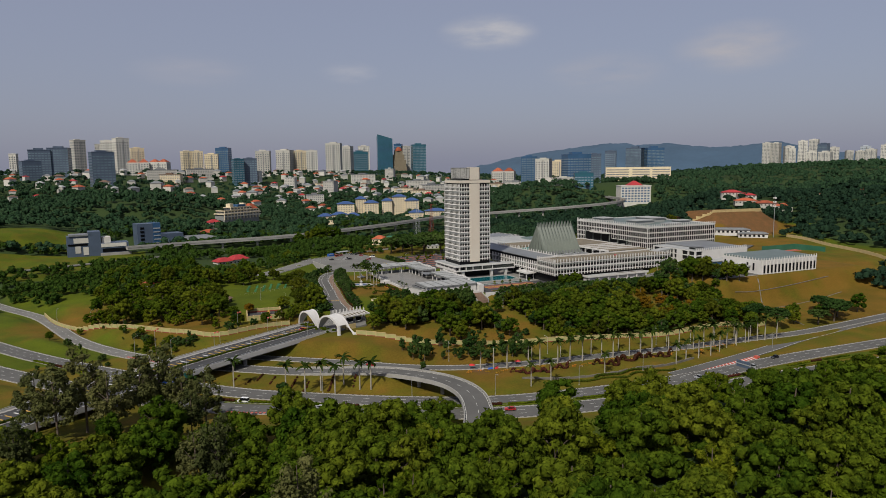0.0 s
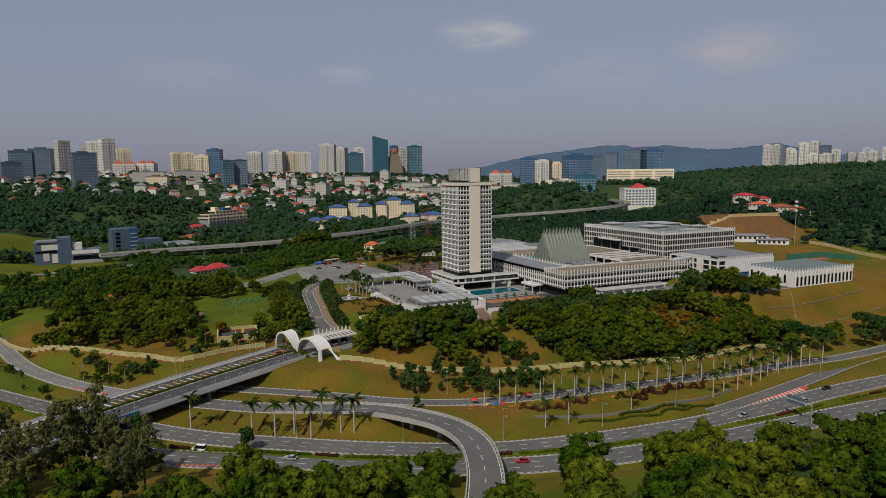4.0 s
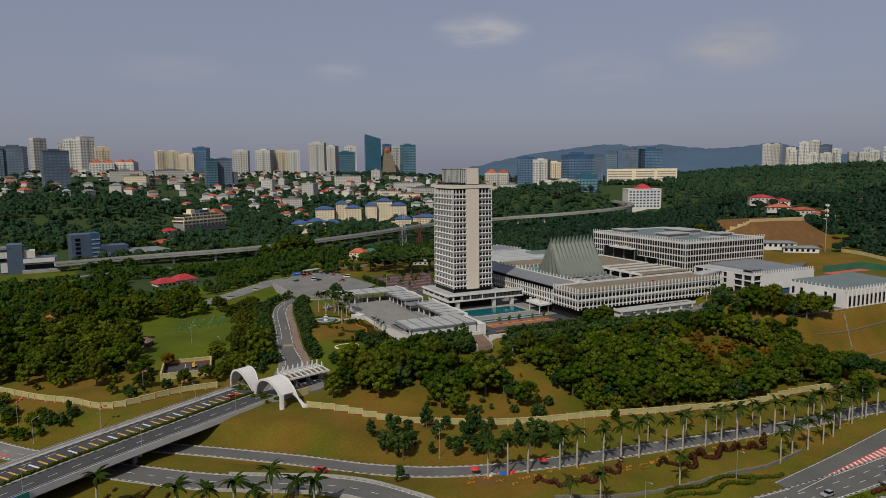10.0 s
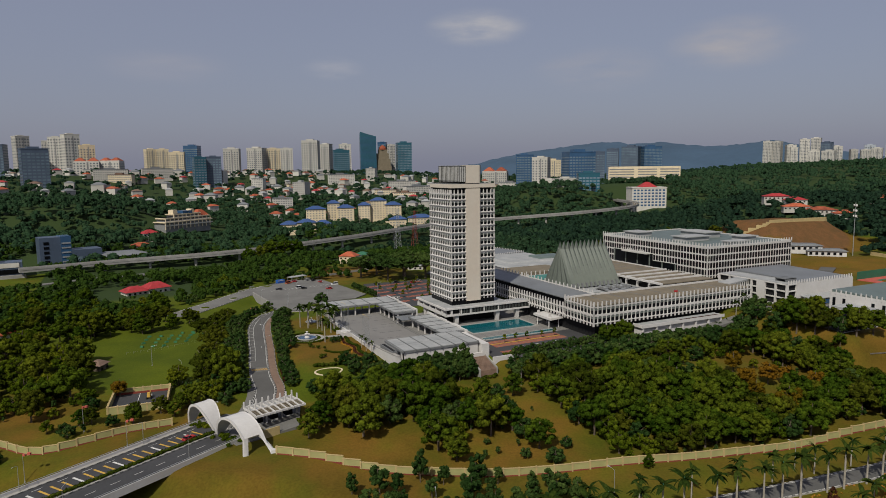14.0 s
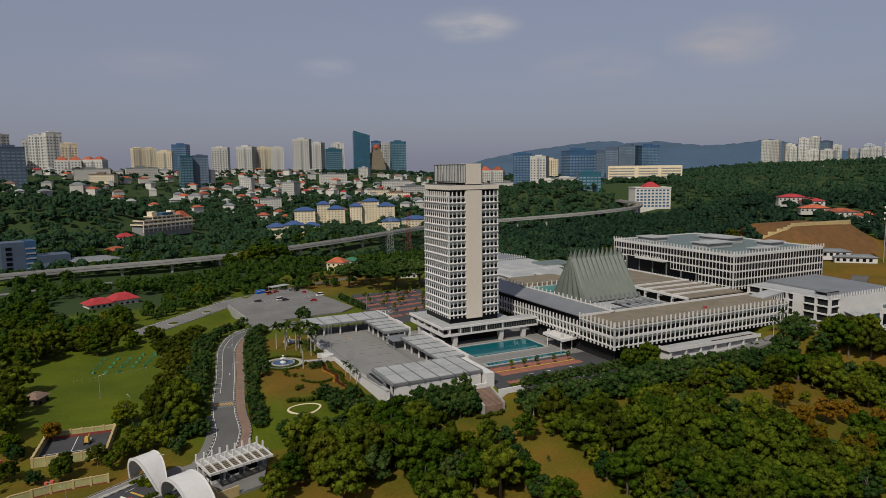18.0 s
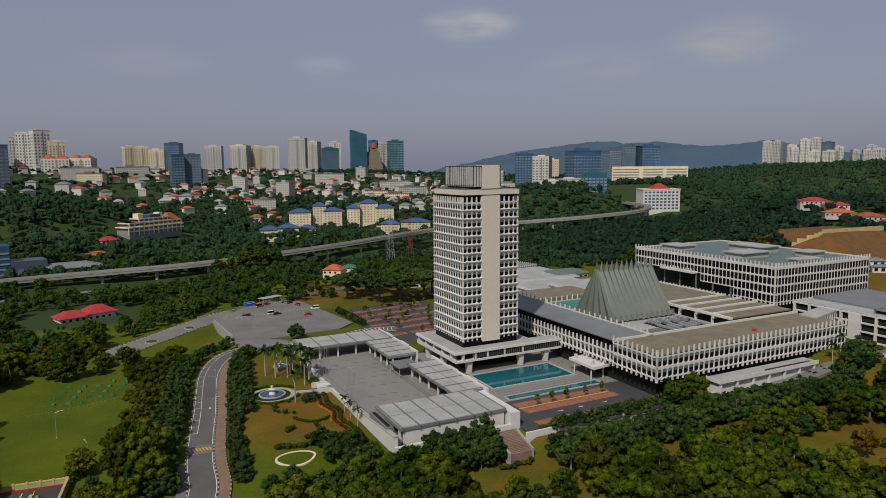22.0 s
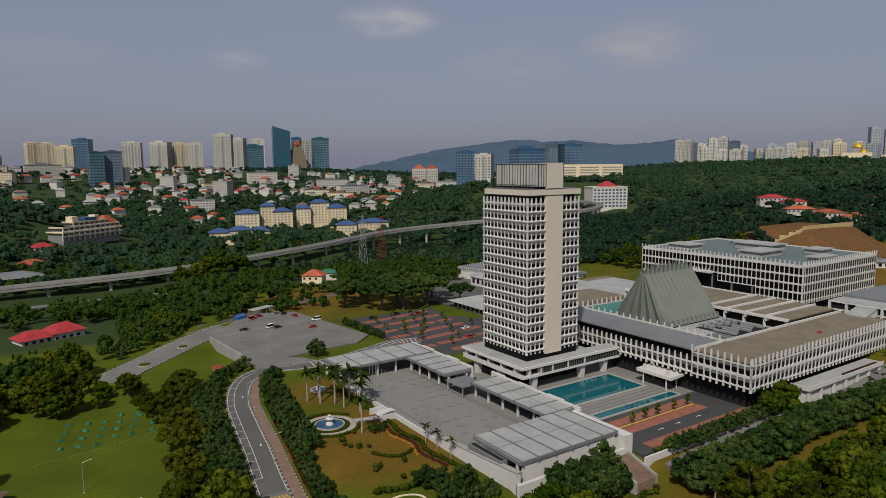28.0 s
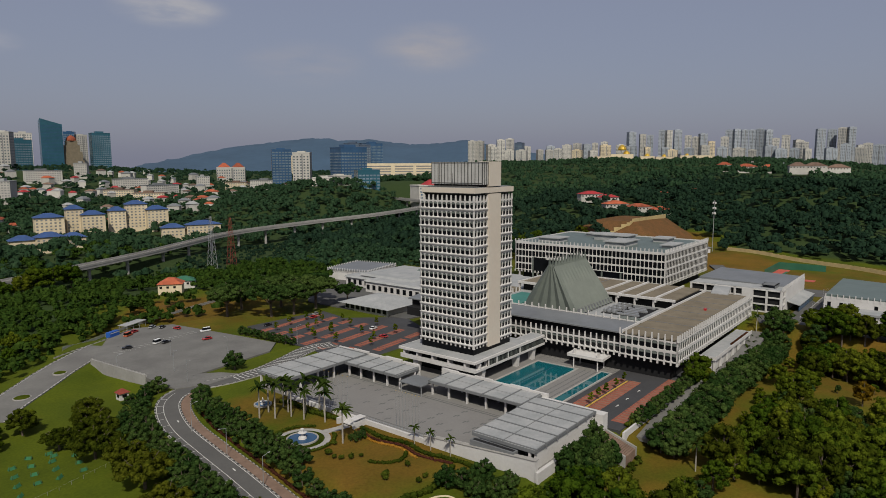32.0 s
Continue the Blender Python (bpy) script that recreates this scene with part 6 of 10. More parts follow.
# gatehouse canopy with slatted roof and stepped fins
gh = thing("gatehouse_canopy", "white gatehouse canopy with slatted roof bays and upright fins", "canopy", (-104, -73, -6.6), 16)
part("beam", Mesh().box(-9.2, -4.8, 4.2, 9.2, -4.3, 4.9).box(-9.2, 0.4, 4.6, 9.2, 1.0, 5.3).box(-9.2, 4.2, 4.9, 9.2, 4.8, 5.6), M["white"], gh)
part("soffit", Mesh().box(-8.6, -1.0, 3.4, 8.6, 4.2, 3.8), M["void"], gh)
for i in range(9):
    x = -9.0 + 2.25 * i
    part("fin", Mesh().prism([(x - 0.18, -5.0), (x + 0.18, -5.0), (x + 0.18, 1.0), (x - 0.18, 1.0)], [4.2, 4.2, 4.6, 4.6], [4.8, 4.8, 5.5, 5.5]).box(x - 0.22, 0.5, 5.2, x + 0.22, 1.1, 7.2, 0.8)
         .box(x - 0.22, 4.2, 5.3, x + 0.22, 4.8, 7.3, 0.8).box(x - 0.15, 1.0, 4.7, x + 0.15, 4.3, 5.3), M["white"], gh)
    if i < 8:
        for k in range(5):
            y = -4.5 + 1.0 * k
            part("roof_slat", Mesh().box(x + 0.22, y, 4.5 + 0.11 * k, x + 2.0, y + 0.68, 4.62 + 0.11 * k), M["roofbrown"], gh)
        part("roof_panel", Mesh().box(x + 0.22, 1.1, 4.7, x + 2.0, 4.2, 4.85), M["roofwhite"], gh)
for x in (-8.6, -2.9, 2.9, 8.6):
    part("column", Mesh().box(x - 0.25, 0.4, -0.9, x + 0.25, 0.9, 4.6).box(x - 0.25, 4.2, -0.6, x + 0.25, 4.7, 4.9), M["white"], gh)
for x in (-5.6, 0, 5.6):
    booth = part("booth", Mesh().box(x - 1.2, 0.2, -0.9, x + 1.2, 3.4, 0.3), M["white"], gh, "white guard booth with dark glazing")
    part("glazing", Mesh().box(x - 1.15, 0.25, 0.3, x + 1.15, 3.35, 2.2), M["dark"], booth)
    part("booth_roof", Mesh().box(x - 1.5, -0.1, 2.2, x + 1.5, 3.7, 2.4), M["roofwhite"], booth)
part("side_wall", Mesh().box(-9.6, -9.5, -2.2, -9.2, -4.5, 2.2).box(-9.6, -9.8, -2.4, -3.5, -9.4, 1.6), M["wallcream"], gh, "cream side wall")
apron = single("gate_apron", Mesh().prism([(-127, -62), (-119, -86), (-98, -82), (-92, -60), (-97, -44), (-108, -44), (-118, -58)], -9.2, [-7.9, -8.0, -6.6, -6.2, -5.4, -5.4, -7.0]), M["asphaltlight"], "paved apron between gate and driveway", "paving", "structure")
part("crosshatch", Mesh().face((-117, -77, -7.55), (-113, -79.5, -7.4), (-112, -77, -7.3), (-116, -74.5, -7.45)), M["yellow"], apron)
hump = part("speed_hump", ribbon(LINES["driveway"][19:22], 3.6, -3.6, 0.1, 0.3), M["asphaltlight"], bpy.data.objects["driveway"])


def perimeter(name, label, pts, tall=2.3, panel=4.6):
    """A stepped boundary wall of posts and panels on a plinth."""
    ln = spline(pts, panel)
    w = thing(name, label, "wall")
    for i in range(len(ln) - 1):
        a, b = Vector(ln[i]), Vector(ln[i + 1])
        d = (b - a)
        d.z = 0
        ang = math.degrees(math.atan2(d.y, d.x))
        z = height((a.x + b.x) / 2, (a.y + b.y) / 2)
        m = pose(a.x, a.y, z, 0, 0, ang)
        ln_i = d.length
        part("plinth", Mesh().box(0, -0.22, -1.2, ln_i, 0.22, 0.35), M["plinth"], w, m=m)
        part("panel", Mesh().box(0.2, -0.12, 0.35, ln_i - 0.05, 0.12, tall), M["wallpanel"], w, m=m)
        part("coping", Mesh().box(0, -0.2, tall, ln_i, 0.2, tall + 0.22), M["wallcream"], w, m=m)
        part("post", Mesh().box(-0.25, -0.28, -0.4, 0.25, 0.28, tall + 0.35), M["wallcream"], w, m=m)
    return w


perimeter("boundary_wall", "long cream boundary wall with stepped panels on a red plinth", [(-109, -99, 0), (-92, -112, 0), (-74, -124.5, 0), (-51, -136, 0), (-16, -147, 0), (11, -155.5, 0), (45, -161, 0), (75, -166, 0), (112, -168, 0)])
perimeter("boundary_wall", "long cream boundary wall curving above the slip road", [(-136, -58, 0), (-150, -58, 0), (-174, -61, 0), (-188, -47, 0), (-202, -35, 0), (-225, -5, 0), (-247, 22, 0), (-262, 52, 0), (-272, 88, 0)])
yard = thing("guard_yard", "square walled yard with cream panelled walls and dark paving", "yard", (-145, -29.5, -7.2), -7)
part("paving", Mesh().box(-9.8, -10.4, -0.8, 9.8, 10.4, 0.25), M["asphaltdark"], yard)
for x0, y0, x1, y1 in ((-9.8, 10.1, 9.8, 10.6), (-9.8, -10.6, 9.8, -10.1), (-10.1, -10.4, -9.6, 10.4), (9.6, -10.4, 10.1, 10.4)):
    part("wall", Mesh().box(x0, y0, -1.2, x1, y1, 2.3), M["wallpanel"], yard)
    part("coping", Mesh().box(x0 - 0.08, y0 - 0.08, 2.3, x1 + 0.08, y1 + 0.08, 2.55), M["wallcream"], yard)
for i in range(7):
    for y in (10.35, -10.35):
        part("wall_post", Mesh().box(-9.9 + 3.2 * i, y - 0.35, -1.0, -9.4 + 3.2 * i, y + 0.35, 2.8), M["wallcream"], yard)
    for x in (-9.85, 9.85):
        part("wall_post", Mesh().box(x - 0.35, -10.2 + 3.3 * i, -1.0, x + 0.35, -9.7 + 3.3 * i, 2.8), M["wallcream"], yard)
part("inner_plinth", Mesh().box(-9.5, 9.8, 0.2, 9.5, 10.08, 1.0).box(9.3, -9.8, 0.2, 9.58, 9.8, 1.0), M["plinth"], yard, "red painted wall base")
part("bay_line", Mesh().box(-9, -3.1, 0.25, 9, -2.9, 0.27).box(-1.1, -9.5, 0.25, -0.9, 9.4, 0.27), M["line"], yard)
digger = thing("mini_digger", "small yellow digger parked in the yard", "digger", (-142, -28, -6.95), 70)
part("cab", Mesh().box(-0.7, -0.6, 0.7, 0.6, 0.6, 2.4, 0.8), M["yellow"], digger)
part("track", Mesh().box(-1.1, -0.9, 0, 1.1, -0.5, 0.6), M["rubber"], digger)
part("track", Mesh().box(-1.1, 0.5, 0, 1.1, 0.9, 0.6), M["rubber"], digger)
part("boom", Mesh().tube((0.5, 0, 1.2), (1.8, 0, 2.6), 0.14, 0.12, 6).tube((1.8, 0, 2.6), (3.0, 0, 0.8), 0.12, 0.1, 6), M["yellow"], digger)
part("bucket", Mesh().box(2.7, -0.35, 0.3, 3.3, 0.35, 0.9, 0.7), M["steel"], digger)


# ---- cars, lamps and roadside planting ----
def car_meshes(kind):
    long, wide, tall = {"car": (4.3, 1.75, 1.45), "van": (4.9, 1.9, 2.0)}[kind]
    a, b = long / 2, wide / 2
    body = Mesh().prism([(-a, -b * 0.86), (-a + 0.25, -b), (a - 0.4, -b), (a, -b * 0.8), (a, b * 0.8), (a - 0.4, b), (-a + 0.25, b), (-a, b * 0.86)], 0.32, [0.88, 0.95, 0.86, 0.78, 0.78, 0.86, 0.95, 0.88])
    c0, c1 = (-a + 0.35, a - 1.35) if kind == "car" else (-a + 0.1, a - 0.9)
    cabin, roof = Mesh(), Mesh()
    t0, t1 = c0 + (0.5 if kind == "car" else 0.15), c1 - 0.65
    k = b * 0.94
    q = b * 0.74
    lo = [(c0, -k, 0.9), (c1, -k, 0.84), (c1, k, 0.84), (c0, k, 0.9)]
    hi = [(t0, -q, tall - 0.06), (t1, -q, tall - 0.06), (t1, q, tall - 0.06), (t0, q, tall - 0.06)]
    cabin.v = lo + hi
    cabin.f = [(4, 5, 6, 7), (0, 1, 5, 4), (1, 2, 6, 5), (2, 3, 7, 6), (3, 0, 4, 7)]
    roof.box(t0 - 0.02, -q - 0.02, tall - 0.06, t1 + 0.02, q + 0.02, tall, 0.95)
    return body, cabin, roof, a


CAR_SETS = {k: car_meshes(k) for k in ("car", "van")}
WHEEL = Mesh().tube((0, -0.1, 0.31), (0, 0.1, 0.31), 0.31, 0.31, 12).mesh("wheel", M["rubber"])
LAMPS = Mesh().box(-0.03, -0.75, 0.6, 0.03, -0.45, 0.76).box(-0.03, 0.45, 0.6, 0.03, 0.75, 0.76).mesh("lights", M["carwhite"])
CAR_DATA = {}


def car(x, y, z, turn, paint, kind="car"):
    colour = {"carred": "red", "carwhite": "white", "carblack": "black", "carsilver": "silver", "carorange": "orange"}[paint]
    ob = thing("parked_car" if z > -5 else "car", colour + (" hatchback with dark windows on the asphalt" if kind == "car" else " van with dark windows on the asphalt"), "car", (x, y, z), turn)
    body, cabin, roof, a = CAR_SETS[kind]
    key = (kind, paint)
    if key not in CAR_DATA:
        CAR_DATA[key] = (body.mesh("body", M[paint]), cabin.mesh("windows", M["dark"]), roof.mesh("roof", M[paint]))
    d = CAR_DATA[key]
    part("body", d[0], None, ob)
    part("glasshouse", d[1], None, ob)
    part("roof", d[2], None, ob)
    for sx in (-1, 1):
        part("headlight_pair" if sx > 0 else "taillight_pair", LAMPS, None, ob, m=pose(sx * a, 0, 0))
        for sy in (-0.78, 0.78):
            part("wheel", WHEEL, None, ob, m=pose(sx * a * 0.62, sy, 0))
    return ob


for x, y, t, p, k in ((-56, 145, 160, "carblack", "car"), (-43, 143, 20, "carwhite", "van"), (-40.5, 140.5, 10, "carblack", "car"), (-26, 131, 170, "carred", "car"), (-18, 145, 170, "carwhite", "van"), (-45, 166, 30, "carorange", "van"), (-40, 170, 25, "carred", "car"),
                      (-30, 172, 30, "carsilver", "car"), (-27, 168, 40, "carblack", "car"), (-24, 160, 100, "carred", "car")):
    car(x, y, -0.6, t, p, k)
for x, y, t, p, k in ((32, 125, 5, "carred", "car"), (34, 84, 5, "carwhite", "car"), (26, 70, 95, "carred", "car"), (7, 130, 8, "carblack", "car"), (22, 131, 8, "carblack", "car"), (38, 130, 10, "carsilver", "car")):
    car(x, y, -0.5, t, p, k)
for x, y, t, p, k in ((44, -218, 182, "carsilver", "car"), (10, -219, 180, "carsilver", "car"), (66, -212, 184, "carblack", "car"), (18, -233, 178, "carsilver", "car"), (-176, -160, 142, "carwhite", "van"), (-84, -216, 156, "carred", "car"), (-150, -181, 145, "carsilver", "car")):
    car(x, y, -13.99, t, p, k)
car(-117, -146, height(-117, -146) + 0.25, 130, "carred", "car")
car(-132, -74, -7.85, 32, "carred", "car")

POLE = Mesh().tube((0, 0, 0), (0, 0, 8.6), 0.11, 0.06, 8).tube((0, 0, 8.5), (0, -1.8, 9.0), 0.05, 0.04, 6).mesh("pole", M["steel"])
HEAD = Mesh().box(-0.14, -2.5, 8.92, 0.14, -1.7, 9.08, 0.7).mesh("lamp_head", M["roofwhite"])
BASE = Mesh().lathe([(0.25, -0.3), (0.25, 0.25), (0.14, 0.4)], 10).mesh("base", M["concrete"])


def street_lamp(x, y, turn, z=None, scale=1.0, label="tall grey street lamp with one curved arm"):
    z = height(x, y) if z is None else z
    ob = new("street_lamp")
    ob.matrix_basis = Matrix.Translation((x, y, z)) @ pose(0, 0, 0, 0, 0, turn) @ Matrix.Scale(scale, 4)
    tagged(ob, label, "street lamp", "street lamps")
    part("base", BASE, None, ob)
    part("pole", POLE, None, ob)
    part("lamp_head", HEAD, None, ob)
    return ob


for x, y, t in ((-42, -202.6, 0), (-6, -201.4, 0), (36, -193.5, 0), (80, -199, 0), (-80, -197, 0), (-144, -163, 40), (-112, -184, 40), (-123, -66, 30), (-129, -15, 200), (-216, -57, 130), (-199, -72, 130), (-139, 18, 90), (-79, -149.5, 160), (-30, -160, 190), (30, -170, 190), (-72, 121, 90), (-60, 100, 0),
                (-50, 120, 0), (-36, 100, 180), (-6, 92, 90), (-93, 0, 90), (-89, 22, 270), (-86, 45, 90), (-64, 84, 0), (150, -84, 0), (190, -82, 0), (128, -88, 20), (-240, 20, 140), (-262, 60, 150)):
    street_lamp(x, y, t)
for k in (8, 20, 32):
    for sgn in (1, -1):
        p, n = BR[k], bn[k]
        street_lamp(p[0] + n[0] * 11.6 * sgn, p[1] + n[1] * 11.6 * sgn, 60 + (90 if sgn > 0 else -90), p[2] + 0.1, 0.85)

for x, y, t in ((-150, -70, 60), (-178, -72, 60), (-206, -52, 130), (-163, -50, 40)):
    post = street_lamp(x, y, t, None, 1.0, "tall lamp post with red lantern boxes")
    part("lantern", Mesh().box(-0.35, -2.6, 8.75, 0.35, -1.6, 9.35).box(-0.35, -0.9, 8.3, 0.35, -0.2, 8.9), M["redpaint"], post, "red lantern boxes")

# highway median: low hedges with red round shrubs
MED = spline([(-262, -48, -15.2), (-196, -142, -14.2), (-155, -173, -14.2), (-117, -196.5, -14.2), (-72, -213, -14.2), (-25, -221.5, -14.2), (22, -224.2, -14.2), (60, -224, -14.2), (115, -227, -14), (205, -238.5, -12.2)], 3.0)
single("median_strip", ribbon(MED, 1.9, -1.9, 0.32, 0.6), M["ground"], "raised grass median between the carriageways", "median", "structure")
for i in range(0, len(MED) - 8, 9):
    hedge_along("median_hedge", "low yellow-green hedge on the highway median", MED[i:i + 6] + (0, 0, 0.25), 1.5, 0.9, 0.25, M["leaflime"], 500 + i)
    if i % 2 == 0:
        hedge_along("median_shrub", "dark red clipped shrub on the highway median", MED[i + 6:i + 9] + (0, 0, 0.25), 1.4, 1.2, 0.22, M["topiary"], 700 + i, "shrub")


def topiary(pts, label, seed, thick=1.5, rise=1.6, waves=7):
    """A long dragon of clipped red-leaved bushes, winding in humps."""
    ln = spline(pts, 0.55)
    n = len(ln)
    u = np.linspace(0, 1, n)
    side = sideways(ln)
    ln[:, :2] += side * (np.sin(u * waves * math.pi) * 1.4)[:, None]
    z = ground(ln[:, 0], ln[:, 1]) + 0.25 + rise * np.maximum(0, np.sin(u * waves * 2.1 * math.pi)) ** 1.0
    c = np.c_[ln[:, :2], z]
    r = thick * 0.5 * (0.45 + 0.75 * np.sin(math.pi * np.clip(u * 0.9 + 0.1, 0, 1)) ** 0.7)
    return single("dragon_topiary", foliage("dragon_topiary", c, np.stack([r, r, r], 1), n * 16, 0.24, seed, M["topiary"], 0.9), M["topiary"], label, "topiary")


topiary([(-61, -177, 0), (-55, -181, 0), (-48, -183, 0), (-40, -182, 0), (-33, -181, 0), (-29, -178, 0)], "dark red clipped dragon topiary winding over the verge", 41)
topiary([(-21, -185, 0), (-12, -190, 0), (-6, -186, 0), (0, -190, 0), (6, -186, 0), (14, -190, 0), (22, -188, 0), (27, -185, 0)], "larger dark red dragon topiary with curled humps", 42, 1.8, 2.0, 9)
rsf = np.random.RandomState(77)
for i in range(46):
    x = -80 + 150 * (i + rsf.uniform(0, 0.8)) / 46
    y = np.interp(x, [-80, -60, -30, 0, 30, 70], [-170, -176, -181, -184, -187, -191]) + rsf.uniform(-3.5, 5.5)
    n = rsf.randint(4, 8)
    c = np.c_[x + rsf.normal(size=n) * 0.9, y + rsf.normal(size=n) * 0.45, np.zeros(n)]
    c[:, 2] = ground(c[:, 0], c[:, 1]) + 0.15
    r = rsf.uniform(0.3, 0.55, n)
    single("flower_clump", foliage("flower_clump", c, np.stack([r, r, r * 0.6], 1), 90, 0.16, 900 + i, M["flowers"], 0.8), M["flowers"], "low clump of orange bedding flowers in grass", "flowers", group="verge flowers")
low_wall = thing("stone_wall", "low rough stone retaining wall across the verge", "wall")
lw = spline([(-61, -187, 0), (-45, -193.5, 0), (-19, -198, 0), (8, -199.5, 0), (30, -196, 0)], 2.2)
for i in range(len(lw) - 1):
    p, q = lw[i], lw[i + 1]
    z = height(p[0], p[1])
    g = np.array([-(q - p)[1], (q - p)[0]])[:2]
    g = g / np.linalg.norm(g) * 0.3
    part("stone_block", Mesh().prism([tuple(p[:2] - g), tuple(q[:2] - g), tuple(q[:2] + g), tuple(p[:2] + g)], z - 0.5, z + 0.75 + 0.12 * ((i * 7) % 3)), M["fieldstone"], low_wall)
for k, (a, b) in enumerate((((-48, -197), (-16, -203.5)), ((-14, -203), (10, -204)), ((-30, -198), (0, -201.5)))):
    u = np.linspace(0, 1, 14)
    x, y = a[0] + (b[0] - a[0]) * u, a[1] + (b[1] - a[1]) * u + np.sin(u * 12) * 0.9
    hedge_along("wavy_hedge", "dark green hedge clipped in waves", np.c_[x, y, ground(x, y)], 1.3, 0.9 + 0.1 * k, 0.22, M["hedge"], 60 + k)
tent = thing("red_umbrella", "red garden umbrella on bare earth", "umbrella", (-52, -168, height(-52, -168)))
part("pole", Mesh().tube((0, 0, -0.3), (0, 0, 2.3), 0.04, 0.04, 6), M["steel"], tent)
part("canopy", Mesh().lathe([(1.5, 1.9), (1.45, 1.95), (0.8, 2.3), (0.05, 2.5)], 8), M["red_cloth"], tent)
tent2 = copy_thing(tent, pose(-74, -164, height(-74, -164)))
for i, (x, y) in enumerate(((-66, -167.5), (-63, -168), (-70, -166.5))):
    tarp = single("tarpaulin", Mesh().box(-1.6, -0.7, 0, 1.6, 0.7, 0.5, 0.6), M[("blue_sign", "red_cloth", "palewall")[i]], "folded tarpaulin lying on bare earth", "tarpaulin", m=pose(x, y, height(x, y), 0, 0, 20 * i))

# hatched fork between the carriageway and the slip lane
fork = single("hatched_nose", Mesh().prism([(18, -211.2), (58, -209.2), (58, -205.4)], -14.4, -13.93), M["redpaint"], "red painted fork with white chevrons", "road marking", "structure")
for i in range(15):
    x = 22 + 2.4 * i
    w = (x - 18) / 40 * 3.7
    y = -211.2 + (x - 18) * 0.05
    part("chevron", Mesh().face((x, y + 0.08, -13.92), (x + 0.8, y + 0.08, -13.92), (x + 1.6, y + w, -13.92), (x + 0.8, y + w, -13.92)), M["line"], fork)
part("fork_barrier", Mesh().box(58, -208.5, -14, 60, -206.5, -13.2), M["redpaint"], fork, "red water-filled barrier")
gantry = thing("gantry_sign", "blue direction sign on a steel gantry over the road", "road sign", (26, -226, -14), 3)
part("post", Mesh().tube((0, -8.5, -0.4), (0, -8.5, 7.2), 0.2, 0.16, 8), M["steel"], gantry)
part("beam", Mesh().box(-0.12, -8.5, 6.4, 0.12, 1.5, 6.8), M["steel"], gantry)
sign = part("sign_face", Mesh().box(0.13, -5.5, 5.2, 0.25, 1.2, 8.0), M["blue_sign"], gantry)
part("sign_back", Mesh().box(0.04, -5.6, 5.1, 0.125, 1.3, 8.1), M["darkclad"], sign, "dark grey back of the sign")
part("text_bar", Mesh().box(0.25, -5.0, 7.0, 0.27, -1.0, 7.35).box(0.25, -5.0, 6.2, 0.27, -2.0, 6.5).box(0.25, -0.4, 5.7, 0.27, 0.7, 7.4), M["line"], sign)
p, n = BR[34], bn[34]
board = thing("bridge_sign", "long blue sign board along the bridge parapet", "road sign", (p[0] + n[0] * 12.6, p[1] + n[1] * 12.6, p[2] - 0.9), math.degrees(math.atan2(-n[0], n[1])) + 180)
part("board", Mesh().box(-7, -0.12, -0.4, 3.4, 0.12, 2.0), M["blue_sign"], board)
part("end_board", Mesh().box(3.5, -0.12, -0.4, 7, 0.12, 2.0), material("sign_green", (0.03, 0.2, 0.17), 0.45), board, "green end panel of the sign")
part("text_bar", Mesh().box(-5.5, -0.15, 0.95, 1.0, -0.12, 1.3).box(-5.5, -0.15, 0.15, 2.4, -0.12, 0.45), M["line"], board)
# rows of low shrubs on the lawn inside the loop
for k, (a, b) in enumerate((((-168.9, -132.8), (-172.2, -137.6)), ((-158.5, -135.8), (-162.8, -143.3)), ((-150.3, -143.1), (-155, -151.2)), ((-146.9, -150.2), (-151.2, -157.9)),
                            ((-135.1, -149.6), (-141.3, -161.9)), ((-162.9, -129), (-166.7, -136.1)), ((-172.6, -124.2), (-175.9, -129.3)), ((-127, -156), (-131, -164)))):
    u = np.linspace(0, 1, 9)
    x, y = a[0] + (b[0] - a[0]) * u, a[1] + (b[1] - a[1]) * u
    hedge_along("shrub_row", "row of small dark shrubs on the loop lawn", np.c_[x, y, ground(x, y)], 0.9, 0.6, 0.2, M["topiary"], 640 + k, "shrub", gap=0.25)
sl = LINES["slip_road"]
near_bend = np.hypot(sl[:, 0] + 209, sl[:, 1] + 68).argmin()
part("rumble_paint", dashes(sl[near_bend - 4:near_bend + 5], -2.6, 1.7, 0.9, 0.7, 0.04), M["redpaint"], bpy.data.objects["slip_road"], "faded red rumble strips")
hs = LINES["highway_south"]
k0 = np.hypot(hs[:, 0] + 176, hs[:, 1] + 168).argmin()
part("rumble_paint", dashes(hs[k0 - 2:k0 + 10], -4.3, 1.5, 0.9, 0.7, 0.04), M["redpaint"], bpy.data.objects["highway_south"], "faded red rumble strips")
# the loop ramp's walls
ll = LINES["loop_ramp"]
for sgn in (1, -1):
    seg = ll[18:]
    part("parapet", ribbon(seg, sgn * 5.2 + 0.18, sgn * 5.2 - 0.18, 0.75, 1.7), M["concrete"], loop, "grey concrete parapet")
part("abutment", ribbon(ll[26:32], 5.0, -5.0, -0.6, 8.0), M["white"], loop, "white retaining wall under the ramp")
for k in (35, 39, 44, 49, 54):
    if k < len(ll) - 2:
        p = ll[k]
        part("pier", Mesh().tube((p[0], p[1], -15.5), (p[0], p[1], p[2] - 1.0), 0.8, 0.8, 10).box(p[0] - 3.6, p[1] - 0.7, p[2] - 2.0, p[0] + 3.6, p[1] + 0.7, p[2] - 1.0), M["concrete"], loop)
